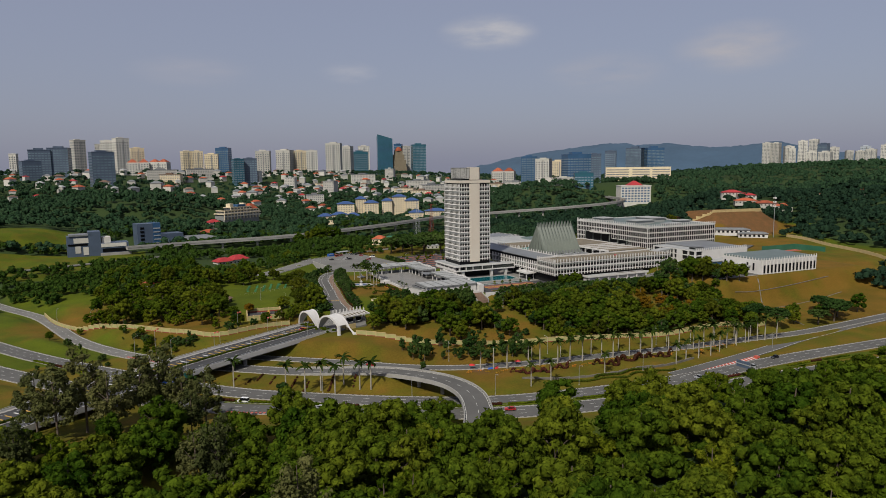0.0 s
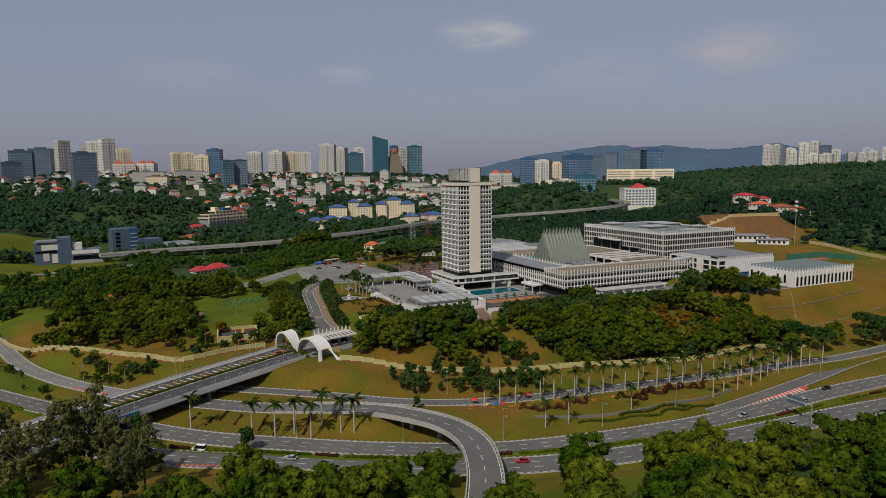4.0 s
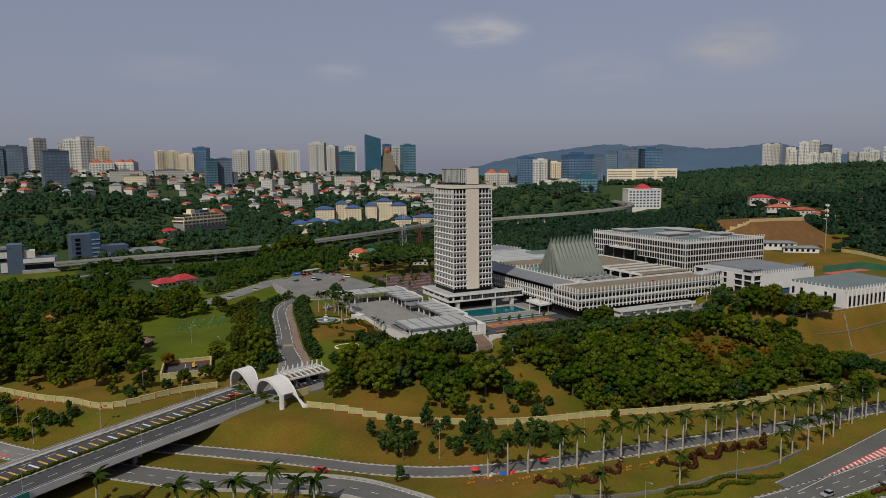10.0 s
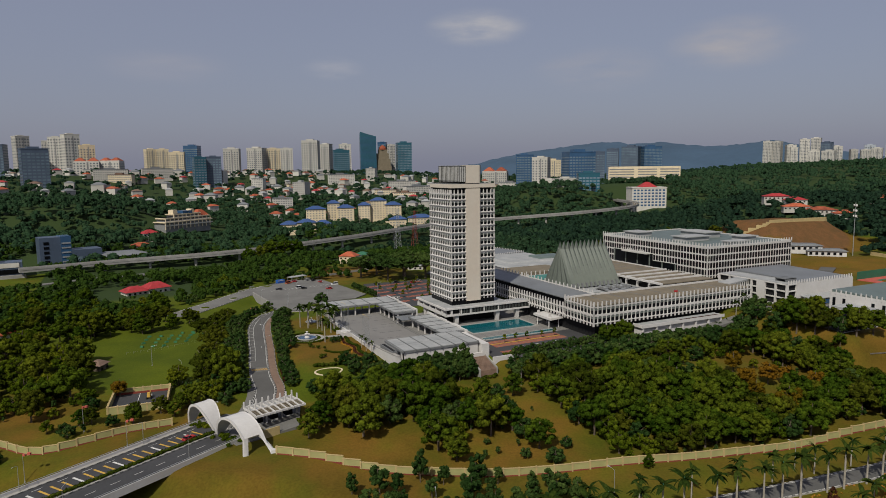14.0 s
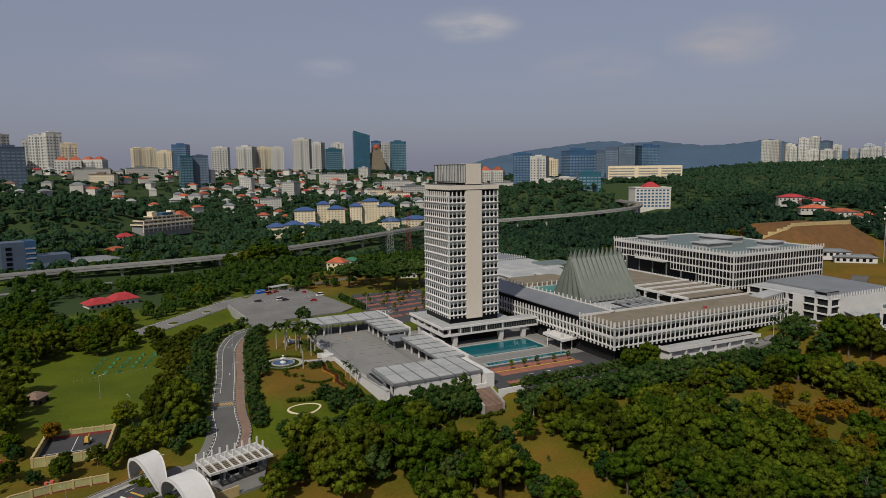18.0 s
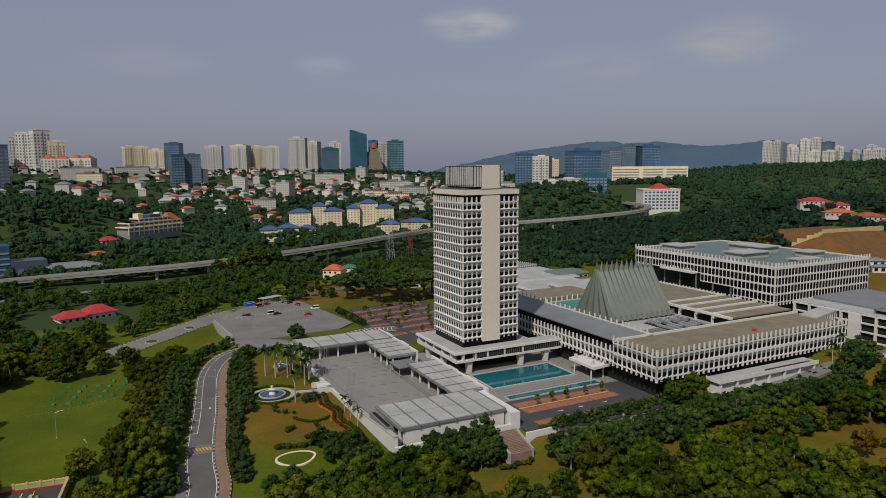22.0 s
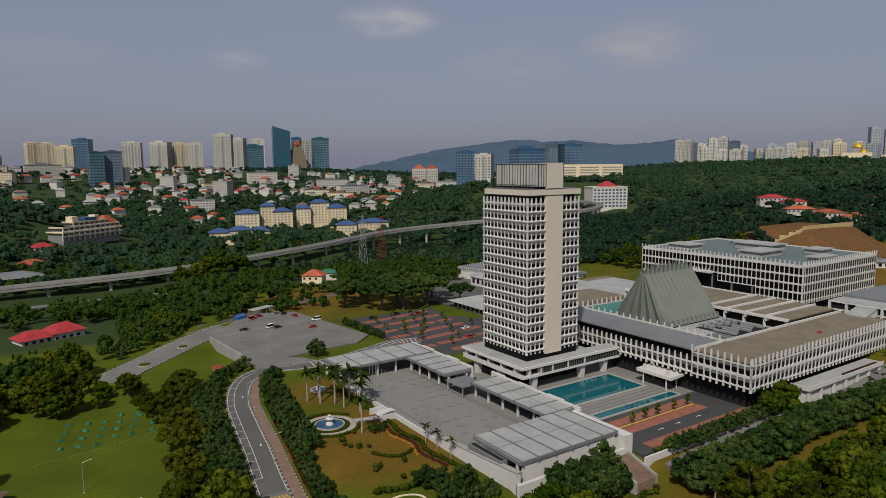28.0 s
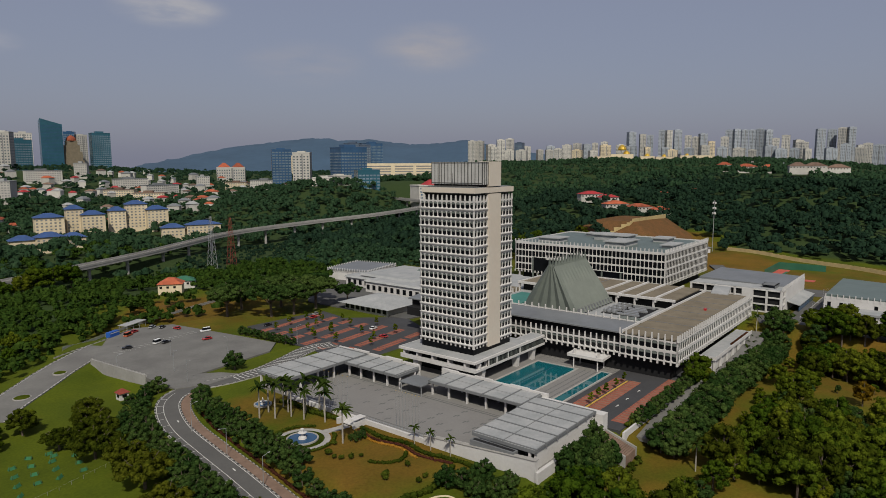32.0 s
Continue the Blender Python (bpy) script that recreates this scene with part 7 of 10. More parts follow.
# red barriers and flower beds at the gate
for i, (x, y, t) in enumerate(((-128.5, -75, 30), (-126.8, -74, 30), (-125.2, -73, 30))):
    b = single("road_barrier", Mesh().box(-0.75, -0.2, 0, 0.75, 0.2, 0.8, 0.7), M["redpaint"], "red plastic road barrier beside the gate", "barrier", group="gate barriers", m=pose(x, y, -7.8, 0, 0, t))
for k, (x, y) in enumerate(((-125.5, -66), (-127.5, -62), (-119, -82), (-121, -78))):
    c = np.c_[x + rsf.normal(size=9) * 1.6, y + rsf.normal(size=9) * 1.6, np.full(9, -7.4)]
    r = rsf.uniform(0.6, 1.0, 9)
    single("gate_shrubbery", foliage("gate_shrubbery", c, np.stack([r, r, r * 0.8], 1), 420, 0.24, 950 + k, M["leaflime"], 0.85), M["leaflime"], "low bright shrubs under the gate arches", "shrub")

# pale drains down the dry slope below the white hall
DRAIN_A = [(158, -122), (150, -134), (142, -150), (137, -164), (134, -176)]
DRAIN_B = [(128, -140), (150, -142), (189, -141), (220, -138)]
DRAIN_C = [(132, -128), (150, -128.5), (185, -128), (221, -127)]
for pts in (DRAIN_A, DRAIN_B, DRAIN_C):
    x, y = np.array(pts, float).T
    ln = spline(np.c_[x, y, x * 0], 3.0)
    ln[:, 2] = ground(ln[:, 0], ln[:, 1])
    single("slope_drain", ribbon(ln, 0.35, -0.35, 0.12, 0.4), M["fieldstone"], "narrow weathered concrete drain on the dry slope", "drain", "structure")


# ---- the city behind ----
def far_turn(x, y, extra=0.0):
    return math.degrees(math.atan2(y + 330, x + 180)) - 90 + extra


def tower_block(x, y, w, ztop, style, k, depth=0.8, floor=3.6, skip=1):
    """A far block of flats or offices: body, rows of windows, roof plant."""
    base = height(x, y) - 6
    tall = ztop - base
    label = {"palewall": "pale high-rise apartment tower with rows of windows", "cream": "cream high-rise apartment block with rows of windows",
             "darkclad": "dark clad high-rise block in the distance", "blueglass": "blue glass office tower in the distance",
             "tealglass": "teal glass office tower in the distance", "redblock": "pale apartment block with red hipped roofs", "greywall": "grey high-rise apartment tower on the far skyline"}[style]
    d = w * depth
    ob = thing("apartment_tower" if style in ("palewall", "cream", "redblock", "greywall") else "office_high_rise", label, "high-rise", (x, y, base), far_turn(x, y, (k * 37) % 50 - 25))
    wall = M["palewall"] if style == "redblock" else M[style]
    part("body", Mesh().box(-w / 2, -d / 2, 0, w / 2, d / 2, tall), wall, ob)
    glassy = style in ("blueglass", "tealglass", "darkclad")
    step = floor * (1.7 if w > 50 or ztop > 140 else 1.35)
    cols = max(3, int(w / 5.2))
    row = Mesh()
    for i in range(cols):
        a = -w / 2 + w * (i + 0.18) / cols
        b = -w / 2 + w * (i + (0.92 if glassy else 0.66)) / cols
        row.face((a, -d / 2 - 0.2, 0), (b, -d / 2 - 0.2, 0), (b, -d / 2 - 0.2, step * 0.5), (a, -d / 2 - 0.2, step * 0.5))
        row.face((b, d / 2 + 0.2, 0), (a, d / 2 + 0.2, 0), (a, d / 2 + 0.2, step * 0.5), (b, d / 2 + 0.2, step * 0.5))
        a, b = a * depth, b * depth
        row.face((-w / 2 - 0.2, b, 0), (-w / 2 - 0.2, a, 0), (-w / 2 - 0.2, a, step * 0.5), (-w / 2 - 0.2, b, step * 0.5))
        row.face((w / 2 + 0.2, a, 0), (w / 2 + 0.2, b, 0), (w / 2 + 0.2, b, step * 0.5), (w / 2 + 0.2, a, step * 0.5))
    n = int((tall - 4) / step)
    joined("window_grid", row, [pose(0, 0, 2 + step * j + step * 0.3) for j in range(max(0, n - 18), n)], M["farshade2"] if not glassy else M["farwin"], ob)
    if not glassy:
        for s in (0.02,):
            # strip stands proud of the wall; its grey paints a recess's shade
            part("recess", Mesh().box(w * s, -d / 2 - 0.35, 2, w * s + w * 0.07, -d / 2 - 0.15, tall - 2), M["farshade"], ob, "raised grey strip painted as a shaded recess")
    if style == "redblock":
        for s in (-0.25, 0.25):
            part("roof", Mesh().box(w * s - w * 0.22, -d / 2, tall, w * s + w * 0.22, d / 2, tall + w * 0.16, 0.2), M["orangeroof"], ob)
    else:
        part("roof_plant", Mesh().box(-w * 0.25, -d * 0.2, tall, w * 0.2, d * 0.25, tall + w * 0.12), wall, ob)
        part("parapet", Mesh().box(-w / 2 - 0.4, -d / 2 - 0.4, tall, w / 2 + 0.4, d / 2 + 0.4, tall + 1.5), wall, ob)
    return ob


M["farwin"] = material("pale_reflecting_glass", (0.16, 0.22, 0.27), 0.25, spread=0.3, coarse=0.02, fine=0.2, spec=0.6)
M["farshade2"] = material("far_window_glass", (0.13, 0.15, 0.17), 0.3, spread=0.4, coarse=0.05, fine=0.3)
# flat grey for painted shade in recesses and galleries, and for windows
M["farshade"] = material("painted_shade_and_window_grey", (0.22, 0.22, 0.22), 0.9)

WEST_TOWERS = [(-458, 1373, 15, 122, "palewall"), (-392, 1079, 32, 101, "darkclad"), (-382, 1141, 39, 124, "darkclad"), (-347, 1145, 38, 128, "darkclad"), (-325, 1337, 26, 152, "palewall"),
               (-261, 890, 36, 113, "darkclad"), (-285, 1390, 15, 145, "palewall"), (-265, 1390, 27, 153, "palewall"), (-236, 1351, 30, 157, "palewall"), (-202, 1250, 27, 131, "cream"),
               (-201, 1192, 45, 99, "redblock"), (-158, 1190, 38, 100, "redblock")]
MID_TOWERS = [(-64, 1737, 30, 137, "cream"), (-34, 1735, 30, 137, "cream"), (-4, 1632, 37, 126, "cream"), (53, 1827, 41, 150, "blueglass"), (-6, 1079, 22, 103, "tealglass"), (22, 1095, 28, 104, "darkclad"),
              (100, 1379, 36, 128, "palewall"), (172, 1455, 40, 132, "palewall"), (216, 1466, 31, 131, "cream"), (248, 1459, 31, 131, "palewall"), (303, 1424, 41, 150, "palewall"),
              (367, 1510, 30, 145, "palewall"), (492, 1785, 51, 136, "tealglass"), (537, 1876, 40, 158, "palewall")]
GLASS_TOWERS = [(777, 2162, 32, 177, "blueglass"), (806, 2151, 30, 168, "palewall"), (819, 2049, 53, 171, "tealglass")]
NORTH_TOWERS = [(595, 863, 34, 101, "blueglass"), (595, 804, 30, 95, "palewall"), (593, 684, 48, 102, "blueglass"), (712, 782, 27, 105, "darkclad"), (864, 917, 26, 115, "darkclad"),
                (1753, 1869, 67, 153, "darkclad"), (1809, 1819, 72, 152, "blueglass"), (545, 594, 34, 66, "tealglass"), (745, 1240, 63, 68, "redblock"),
                (500, 640, 32, 55, "palewall"), (540, 650, 30, 57, "palewall"), (1043, 1407, 45, 96, "cream")]
EAST_TOWERS = [(2342, 1696, 35, 171, "palewall"), (2364, 1668, 35, 170, "palewall"), (2396, 1629, 37, 154, "palewall"), (2508, 1648, 38, 179, "palewall"), (2534, 1613, 37, 183, "palewall"),
               (2475, 1523, 38, 162, "darkclad"), (2579, 1551, 37, 147, "palewall")]
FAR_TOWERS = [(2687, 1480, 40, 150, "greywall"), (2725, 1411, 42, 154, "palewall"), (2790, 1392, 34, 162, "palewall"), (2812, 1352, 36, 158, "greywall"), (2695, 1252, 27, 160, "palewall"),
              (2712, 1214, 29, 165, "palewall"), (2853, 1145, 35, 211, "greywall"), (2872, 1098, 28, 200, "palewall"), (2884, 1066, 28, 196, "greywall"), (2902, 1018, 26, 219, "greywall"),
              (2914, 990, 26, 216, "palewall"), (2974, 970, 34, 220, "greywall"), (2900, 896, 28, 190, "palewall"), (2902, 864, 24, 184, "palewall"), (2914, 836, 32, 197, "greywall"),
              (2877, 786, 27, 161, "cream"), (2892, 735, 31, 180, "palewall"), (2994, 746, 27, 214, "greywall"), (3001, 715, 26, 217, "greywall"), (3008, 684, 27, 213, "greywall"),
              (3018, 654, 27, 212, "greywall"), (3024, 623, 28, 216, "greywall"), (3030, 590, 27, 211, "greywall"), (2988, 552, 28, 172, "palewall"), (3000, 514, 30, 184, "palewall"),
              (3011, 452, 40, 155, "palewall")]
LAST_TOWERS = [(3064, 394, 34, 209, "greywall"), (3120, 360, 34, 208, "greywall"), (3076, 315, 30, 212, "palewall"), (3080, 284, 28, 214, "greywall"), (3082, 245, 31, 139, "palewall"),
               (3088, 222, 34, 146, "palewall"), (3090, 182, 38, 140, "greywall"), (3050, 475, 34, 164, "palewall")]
# lower blocks along the foot of the far skyline
low_rng = random.Random(77)
LOW_BLOCKS = []
for i in range(26):
    f = (i + low_rng.random() * 0.7) / 26
    LOW_BLOCKS.append((2380 + 640 * f ** 0.7 + low_rng.uniform(-60, 20), 1640 - 1450 * f, low_rng.uniform(22, 48), low_rng.uniform(122, 148), low_rng.choice(("palewall", "palewall", "cream", "greywall"))))
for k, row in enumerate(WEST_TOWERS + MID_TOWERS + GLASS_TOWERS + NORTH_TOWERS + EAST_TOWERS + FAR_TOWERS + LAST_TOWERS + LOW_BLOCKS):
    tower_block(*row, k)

# the tall teal tower with a slanting top, and the domed one under scaffolds
slant = thing("slanted_glass_tower", "tall teal glass tower with a slanting curved top", "high-rise", (693, 2097, 30), far_turn(693, 2097, 12))
part("body", Mesh().prism([(-30, -18), (30, -18), (33, 14), (-26, 20)], 0, [183, 166, 160, 176]), M["tealglass"], slant)
fl = Mesh()
for j in range(38):
    fl.face((-30, -18.3, 6 + 4.2 * j), (30, -18.3, 6 + 4.2 * j), (30, -18.3, 6.9 + 4.2 * j), (-30, -18.3, 6.9 + 4.2 * j))
tagged(part("facade_banding", fl, M["blueglass"], slant), kind="stuff")
dome_tower = thing("domed_tower", "scaffolded brown tower with an orange rounded top", "high-rise", (752, 2095, 30), far_turn(752, 2095))
for i, (w, z0, z1) in enumerate(((66, 0, 58), (58, 58, 84), (46, 84, 104), (34, 104, 118))):
    part("tier", Mesh().box(-w / 2, -w / 3, z0, w / 2, w / 3, z1), M["roofbrown"], dome_tower)
part("cap", Mesh().lathe([(15, 118), (14, 124), (10, 130), (4, 134), (0.5, 135)], 16), M["orangeroof"], dome_tower)

# long cream institute and the white hospital with a red roof
inst = thing("institute_block", "long cream institutional block with banded windows", "building", (850, 800, 40), far_turn(850, 800))
part("body", Mesh().box(-72, -12, -10, 72, 12, 36), M["cream"], inst)
for j in range(6):
    part("window_band", Mesh().box(-70, -12.3, 2 + 5.4 * j, -20, -11.9, 4.2 + 5.4 * j), M["farshade"], inst)
    part("window_band", Mesh().box(-12, -12.3, 2 + 5.4 * j, 26, -11.9, 4.2 + 5.4 * j), M["farshade"], inst)
    part("window_band", Mesh().box(32, -12.3, 2 + 5.4 * j, 70, -11.9, 4.2 + 5.4 * j), M["farshade"], inst)
hosp = thing("white_block", "white six-storey block with a red pyramid roof", "building", (580, 497, 14), far_turn(580, 497, 18))
part("body", Mesh().box(-26, -16, -8, 26, 16, 30), M["palewall"], hosp)
part("roof", Mesh().box(-14, -12, 30, 16, 12, 39, 0.15), M["redroof"], hosp)
part("parapet", Mesh().box(-26.5, -16.5, 30, 26.5, 16.5, 31.4), M["palewall"], hosp)
for j in range(6):
    for i in range(9):
        part("window", Mesh().box(-24 + 5.5 * i, -16.2, 3 + 4.5 * j, -20.6 + 5.5 * i, -15.8, 5.4 + 4.5 * j), M["blueglass"], hosp)

# apartments with blue roofs
def blue_apartment(x, y, z, turn, wings, label):
    ob = thing("apartment_block", label, "apartments", (x, y, z), turn)
    for px, py, w, d, h in wings:
        wall = part("wing", Mesh().box(px - w / 2, py - d / 2, -6, px + w / 2, py + d / 2, h), M["cream"], ob)
        part("roof", Mesh().box(px - w / 2 - 1.2, py - d / 2 - 1.2, h, px + w / 2 + 1.2, py + d / 2 + 1.2, h + 4.2, 0.25), M["blueroof"], wall)
        for j in range(int(h / 3.2)):
            for i in range(max(2, int(w / 4))):
                a = px - w / 2 + 1 + 4 * i
                part("window", Mesh().box(a, py - d / 2 - 0.12, 1 + 3.2 * j, a + 1.8, py - d / 2 + 0.1, 2.5 + 3.2 * j), M["farshade"], wall)
    return ob


blue_apartment(106, 592, 8, -14, ((-16, 0, 26, 16, 17), (8, 6, 16, 12, 24), (24, 0, 22, 16, 18)), "cream stepped apartment block with blue hipped roofs")
blue_apartment(178, 588, 8, -18, ((-20, 0, 16, 16, 20), (0, 4, 22, 12, 26), (20, -2, 22, 18, 20)), "tall cream apartment block with blue hipped roofs")
blue_apartment(52, 505, 4, -12, ((-18, 0, 20, 12, 9), (2, -4, 22, 12, 11), (22, 0, 18, 12, 9)), "low cream terrace with long blue roofs")
blue_apartment(196, 502, 4, -22, ((-22, 0, 22, 12, 9), (8, 0, 34, 13, 11)), "low cream terrace with a long blue roof")


def house(x, y, z, turn, w, d, h, roof, wall, label, name="house", win=True):
    ob = thing(name, label, "house", (x, y, z), turn)
    part("wall", Mesh().box(-w / 2, -d / 2, -3, w / 2, d / 2, h), wall, ob)
    part("roof", Mesh().box(-w / 2 - 0.8, -d / 2 - 0.8, h, w / 2 + 0.8, d / 2 + 0.8, h + min(w, d) * 0.32, 0.22), roof, ob)
    if win:
        for i in range(max(2, int(w / 4))):
            a = -w / 2 + 1.0 + i * 4
            part("window", Mesh().box(a, -d / 2 - 0.08, h - 2.6, a + 1.5, -d / 2 + 0.1, h - 1.2), M["dark"], ob)
    return ob


hk = {}
for nm, roof, w, d, h in (("a", "orangeroof", 16, 12, 7), ("b", "brownroof", 18, 11, 6.5), ("c", "roofwhite", 14, 12, 8), ("d", "orangeroof", 22, 12, 7), ("e", "roofgrey", 20, 14, 9), ("f", "redroof", 15, 11, 7)):
    body = Mesh().box(-w / 2, -d / 2, -5, w / 2, d / 2, h).mesh("wall", M["palewall"])
    top_m = Mesh().box(-w / 2 - 0.9, -d / 2 - 0.9, h, w / 2 + 0.9, d / 2 + 0.9, h + d * 0.3, 0.25).mesh("roof", M[roof])
    hk[nm] = (body, top_m, {"orangeroof": "orange-tiled", "brownroof": "brown-tiled", "roofwhite": "pale flat-looking", "roofgrey": "grey", "redroof": "red-tiled"}[roof])
rh = random.Random(77)
HOUSES = []
for lo, hi, d0, d1, n in ((-9.5, 14, 1120, 1800, 125), (12, 26, 1080, 1750, 85), (24, 33, 1300, 1900, 26)):
    for i in range(n):
        for tries in range(20):
            a, dd = radians(rh.uniform(lo, hi)), rh.uniform(d0, d1)
            x, y = -190 + dd * math.sin(a), -390 + dd * math.cos(a)
            if all((x - p) ** 2 + (y - q) ** 2 > 380 for p, q in HOUSES):
                HOUSES.append((x, y))
                break
for x, y in HOUSES:
    body, top_m, tint = hk["abcdefca"[rh.randrange(8)]]
    ob = new("house")
    s = rh.uniform(0.6, 0.95)
    ob.matrix_basis = Matrix.Translation((x, y, height(x, y) + 4.5)) @ pose(0, 0, 0, 0, 0, far_turn(x, y, rh.uniform(-50, 50))) @ Matrix.Scale(s, 4)
    tagged(ob, f"pale hillside house with a {tint} roof among trees", "house", "hillside houses")
    part("wall", body, None, ob)
    part("roof", top_m, None, ob)

# mid-rise blocks between the houses
def mid_rise(kind, w, d, floors, wall, roof):
    h = 3.2 * floors
    body = Mesh().box(-w / 2, -d / 2, -5, w / 2, d / 2, h).mesh("wall", M[wall])
    top_m = Mesh().box(-w / 2 - 0.5, -d / 2 - 0.5, h, w / 2 + 0.5, d / 2 + 0.5, h + 0.8).box(-w * 0.2, -d * 0.2, h + 0.8, w * 0.1, d * 0.25, h + 3.6).mesh("roof", M[roof])
    win = Mesh()
    for j in range(floors):
        for i in range(int(w / 3.6)):
            a = -w / 2 + 1 + 3.6 * i
            win.face((a, -d / 2 - 0.12, 3.2 * j + 0.9), (a + 2.2, -d / 2 - 0.12, 3.2 * j + 0.9), (a + 2.2, -d / 2 - 0.12, 3.2 * j + 2.4), (a, -d / 2 - 0.12, 3.2 * j + 2.4))
    return body, top_m, win.mesh("window_grid", M["farshade"])


MID = [mid_rise("a", 30, 14, 5, "palewall", "roofgrey"), mid_rise("b", 44, 14, 4, "cream", "brownroof"), mid_rise("c", 22, 18, 8, "palewall", "roofwhite"), mid_rise("d", 56, 15, 6, "palewall", "roofgrey")]
for lo, hi, d0, d1, n in ((-9, 3, 1350, 1700, 4), (3, 22, 1150, 1700, 9), (22, 38, 1250, 1700, 6)):
    for i in range(n):
        a, dd = radians(rh.uniform(lo, hi)), rh.uniform(d0, d1)
        x, y = -190 + dd * math.sin(a), -390 + dd * math.cos(a)
        body, top_m, win = MID[rh.randrange(4)]
        ob = new("mid_rise_block")
        ob.matrix_basis = Matrix.Translation((x, y, height(x, y) + 2)) @ pose(0, 0, 0, 0, 0, far_turn(x, y, rh.uniform(-40, 40)))
        tagged(ob, "pale mid-rise block standing among trees and houses", "apartments", "mid-rise blocks")
        part("wall", body, None, ob)
        part("roof", top_m, None, ob)
        tagged(part("window_grid", win, None, ob), kind="stuff")

# red-roofed houses nearer by
rb = thing("red_roofed_bungalow", "white bungalow with two joined crimson hipped roofs", "house", (-137, 199, -4.5), 20)
part("wall", Mesh().box(-16, -7, -2, 2, 7, 3.4), M["palewall"], rb)
part("wall", Mesh().box(2, -8, -2, 20, 8, 4.4), M["palewall"], rb)
part("roof", Mesh().box(-17.5, -8.4, 3.4, 4, 8.4, 7.0, 0.35), M["redroof"], rb, "crimson hipped roof")
part("roof", Mesh().box(0.5, -9.4, 4.4, 21.5, 9.4, 8.6, 0.35), M["redroof"], rb, "crimson hipped roof")
for i in range(8):
    part("window", Mesh().box(-14.5 + 4.2 * i, -8.1 if i > 3 else -7.1, 0.8, -12.6 + 4.2 * i, -6.9, 2.4), M["dark"], rb)
rb.matrix_basis = rb.matrix_basis @ Matrix.Scale(0.8, 4)
house(-180, 186, -5, 30, 5, 5, 3, M["redroof"], M["palewall"], "tiny white gatehouse with a red roof", "kiosk")
house(-131, 440, -3, 8, 24, 11, 7, M["orangeroof"], M["palewall"], "white villa with an orange tiled roof", "villa")
house(-122, 470, 8, 20, 16, 11, 6, M["redroof"], M["palewall"], "hillside house with a bright red roof")
house(-160.5, 24, height(-160.5, 24), 60, 6.5, 5.5, 2.4, M["brownroof"], M["bark"], "brown wooden hut with a pitched roof on the lawn", "hut")
house(-205, 105, -7, 40, 10, 8, 3.5, M["orangeroof"], M["palewall"], "small house with orange roof under trees")
house(28, 256, -2.5, -38, 14, 11, 6.5, M["orangeroof"], M["cream"], "orange-plastered house with a red tiled roof", "villa")
house(44, 268, -2.0, -38, 14, 8, 4.5, M["green_paint"], M["palewall"], "long house with a green roof")
house(60, 186, -1.2, -20, 12, 6, 3, M["roofwhite"], M["palewall"], "low guard house with white roof", "guard_house")
for i, (x, y, w, r) in enumerate(((472, 186, 22, "redroof"), (478, 168, 18, "redroof"), (456, 150, 22, "orangeroof"), (462, 128, 24, "orangeroof"), (468, 108, 16, "orangeroof"), (590, 150, 18, "orangeroof"), (640, 130, 16, "orangeroof"))):
    house(x, y, height(x, y) + 4, far_turn(x, y, 15), w * 1.15, 10, 3.2 + 3 * (i == 0), M[r], M["palewall"], "white villa with red-orange roofs on the wooded hill", "villa")
for i, (x, y, w) in enumerate(((1067, 180, 34), (1010, 201, 22), (1090, 150, 20), (892, 44, 30), (930, 20, 30), (860, 60, 22))):
    house(x, y, height(x, y) + 7, far_turn(x, y), w, 16, 9, M["orangeroof"] if i < 3 else M["brownroof"], M["palewall"], "large villa with tiled roofs on the far ridge", "villa")

# the stepped cream building on the hillside
cb = thing("stepped_building", "long cream terraced building with open galleries and an orange roof", "building", (-82, 540, 17), 38)
for i, (w, d, z0, z1) in enumerate(((70, 20, -10, 4.5), (66, 17, 4.5, 8.6), (40, 14, 8.6, 12.4))):
    t = part("storey", Mesh().box(-w / 2 + 2, -d / 2 + 2, z0, w / 2 - 2, d / 2, z1), M["farshade"], cb)
    part("floor_band", Mesh().box(-w / 2, -d / 2, z1 - 1.2, w / 2, d / 2, z1), M["cream"], t)
    part("balustrade", Mesh().box(-w / 2, -d / 2 - 0.2, z1 - 4.2 if i else z1 - 5, w / 2, -d / 2 + 0.2, z1 - 3.1 if i else z1 - 3.6), M["palewall"], t)
    for k in range(int(w / 6) + 1):
        part("column", Mesh().box(-w / 2 + 6 * k, -d / 2, max(z0, -4), -w / 2 + 6 * k + 0.9, -d / 2 + 0.9, z1 - 1), M["cream"], t)
part("glazed_lantern", Mesh().box(-6, -6, 12.4, 8, 5, 15.5), M["blueglass"], cb, "blue glazed roof lantern")
part("roof", Mesh().box(16, -7, 8.6, 33, 8, 15.5, 0.3), M["orangeroof"], cb, "orange pitched roof")
part("lift_tower", Mesh().box(-18, -4, 12, -12, 4, 17), M["cream"], cb)
part("lift_tower", Mesh().box(8, -4, 12, 12.5, 4, 17), M["cream"], cb)

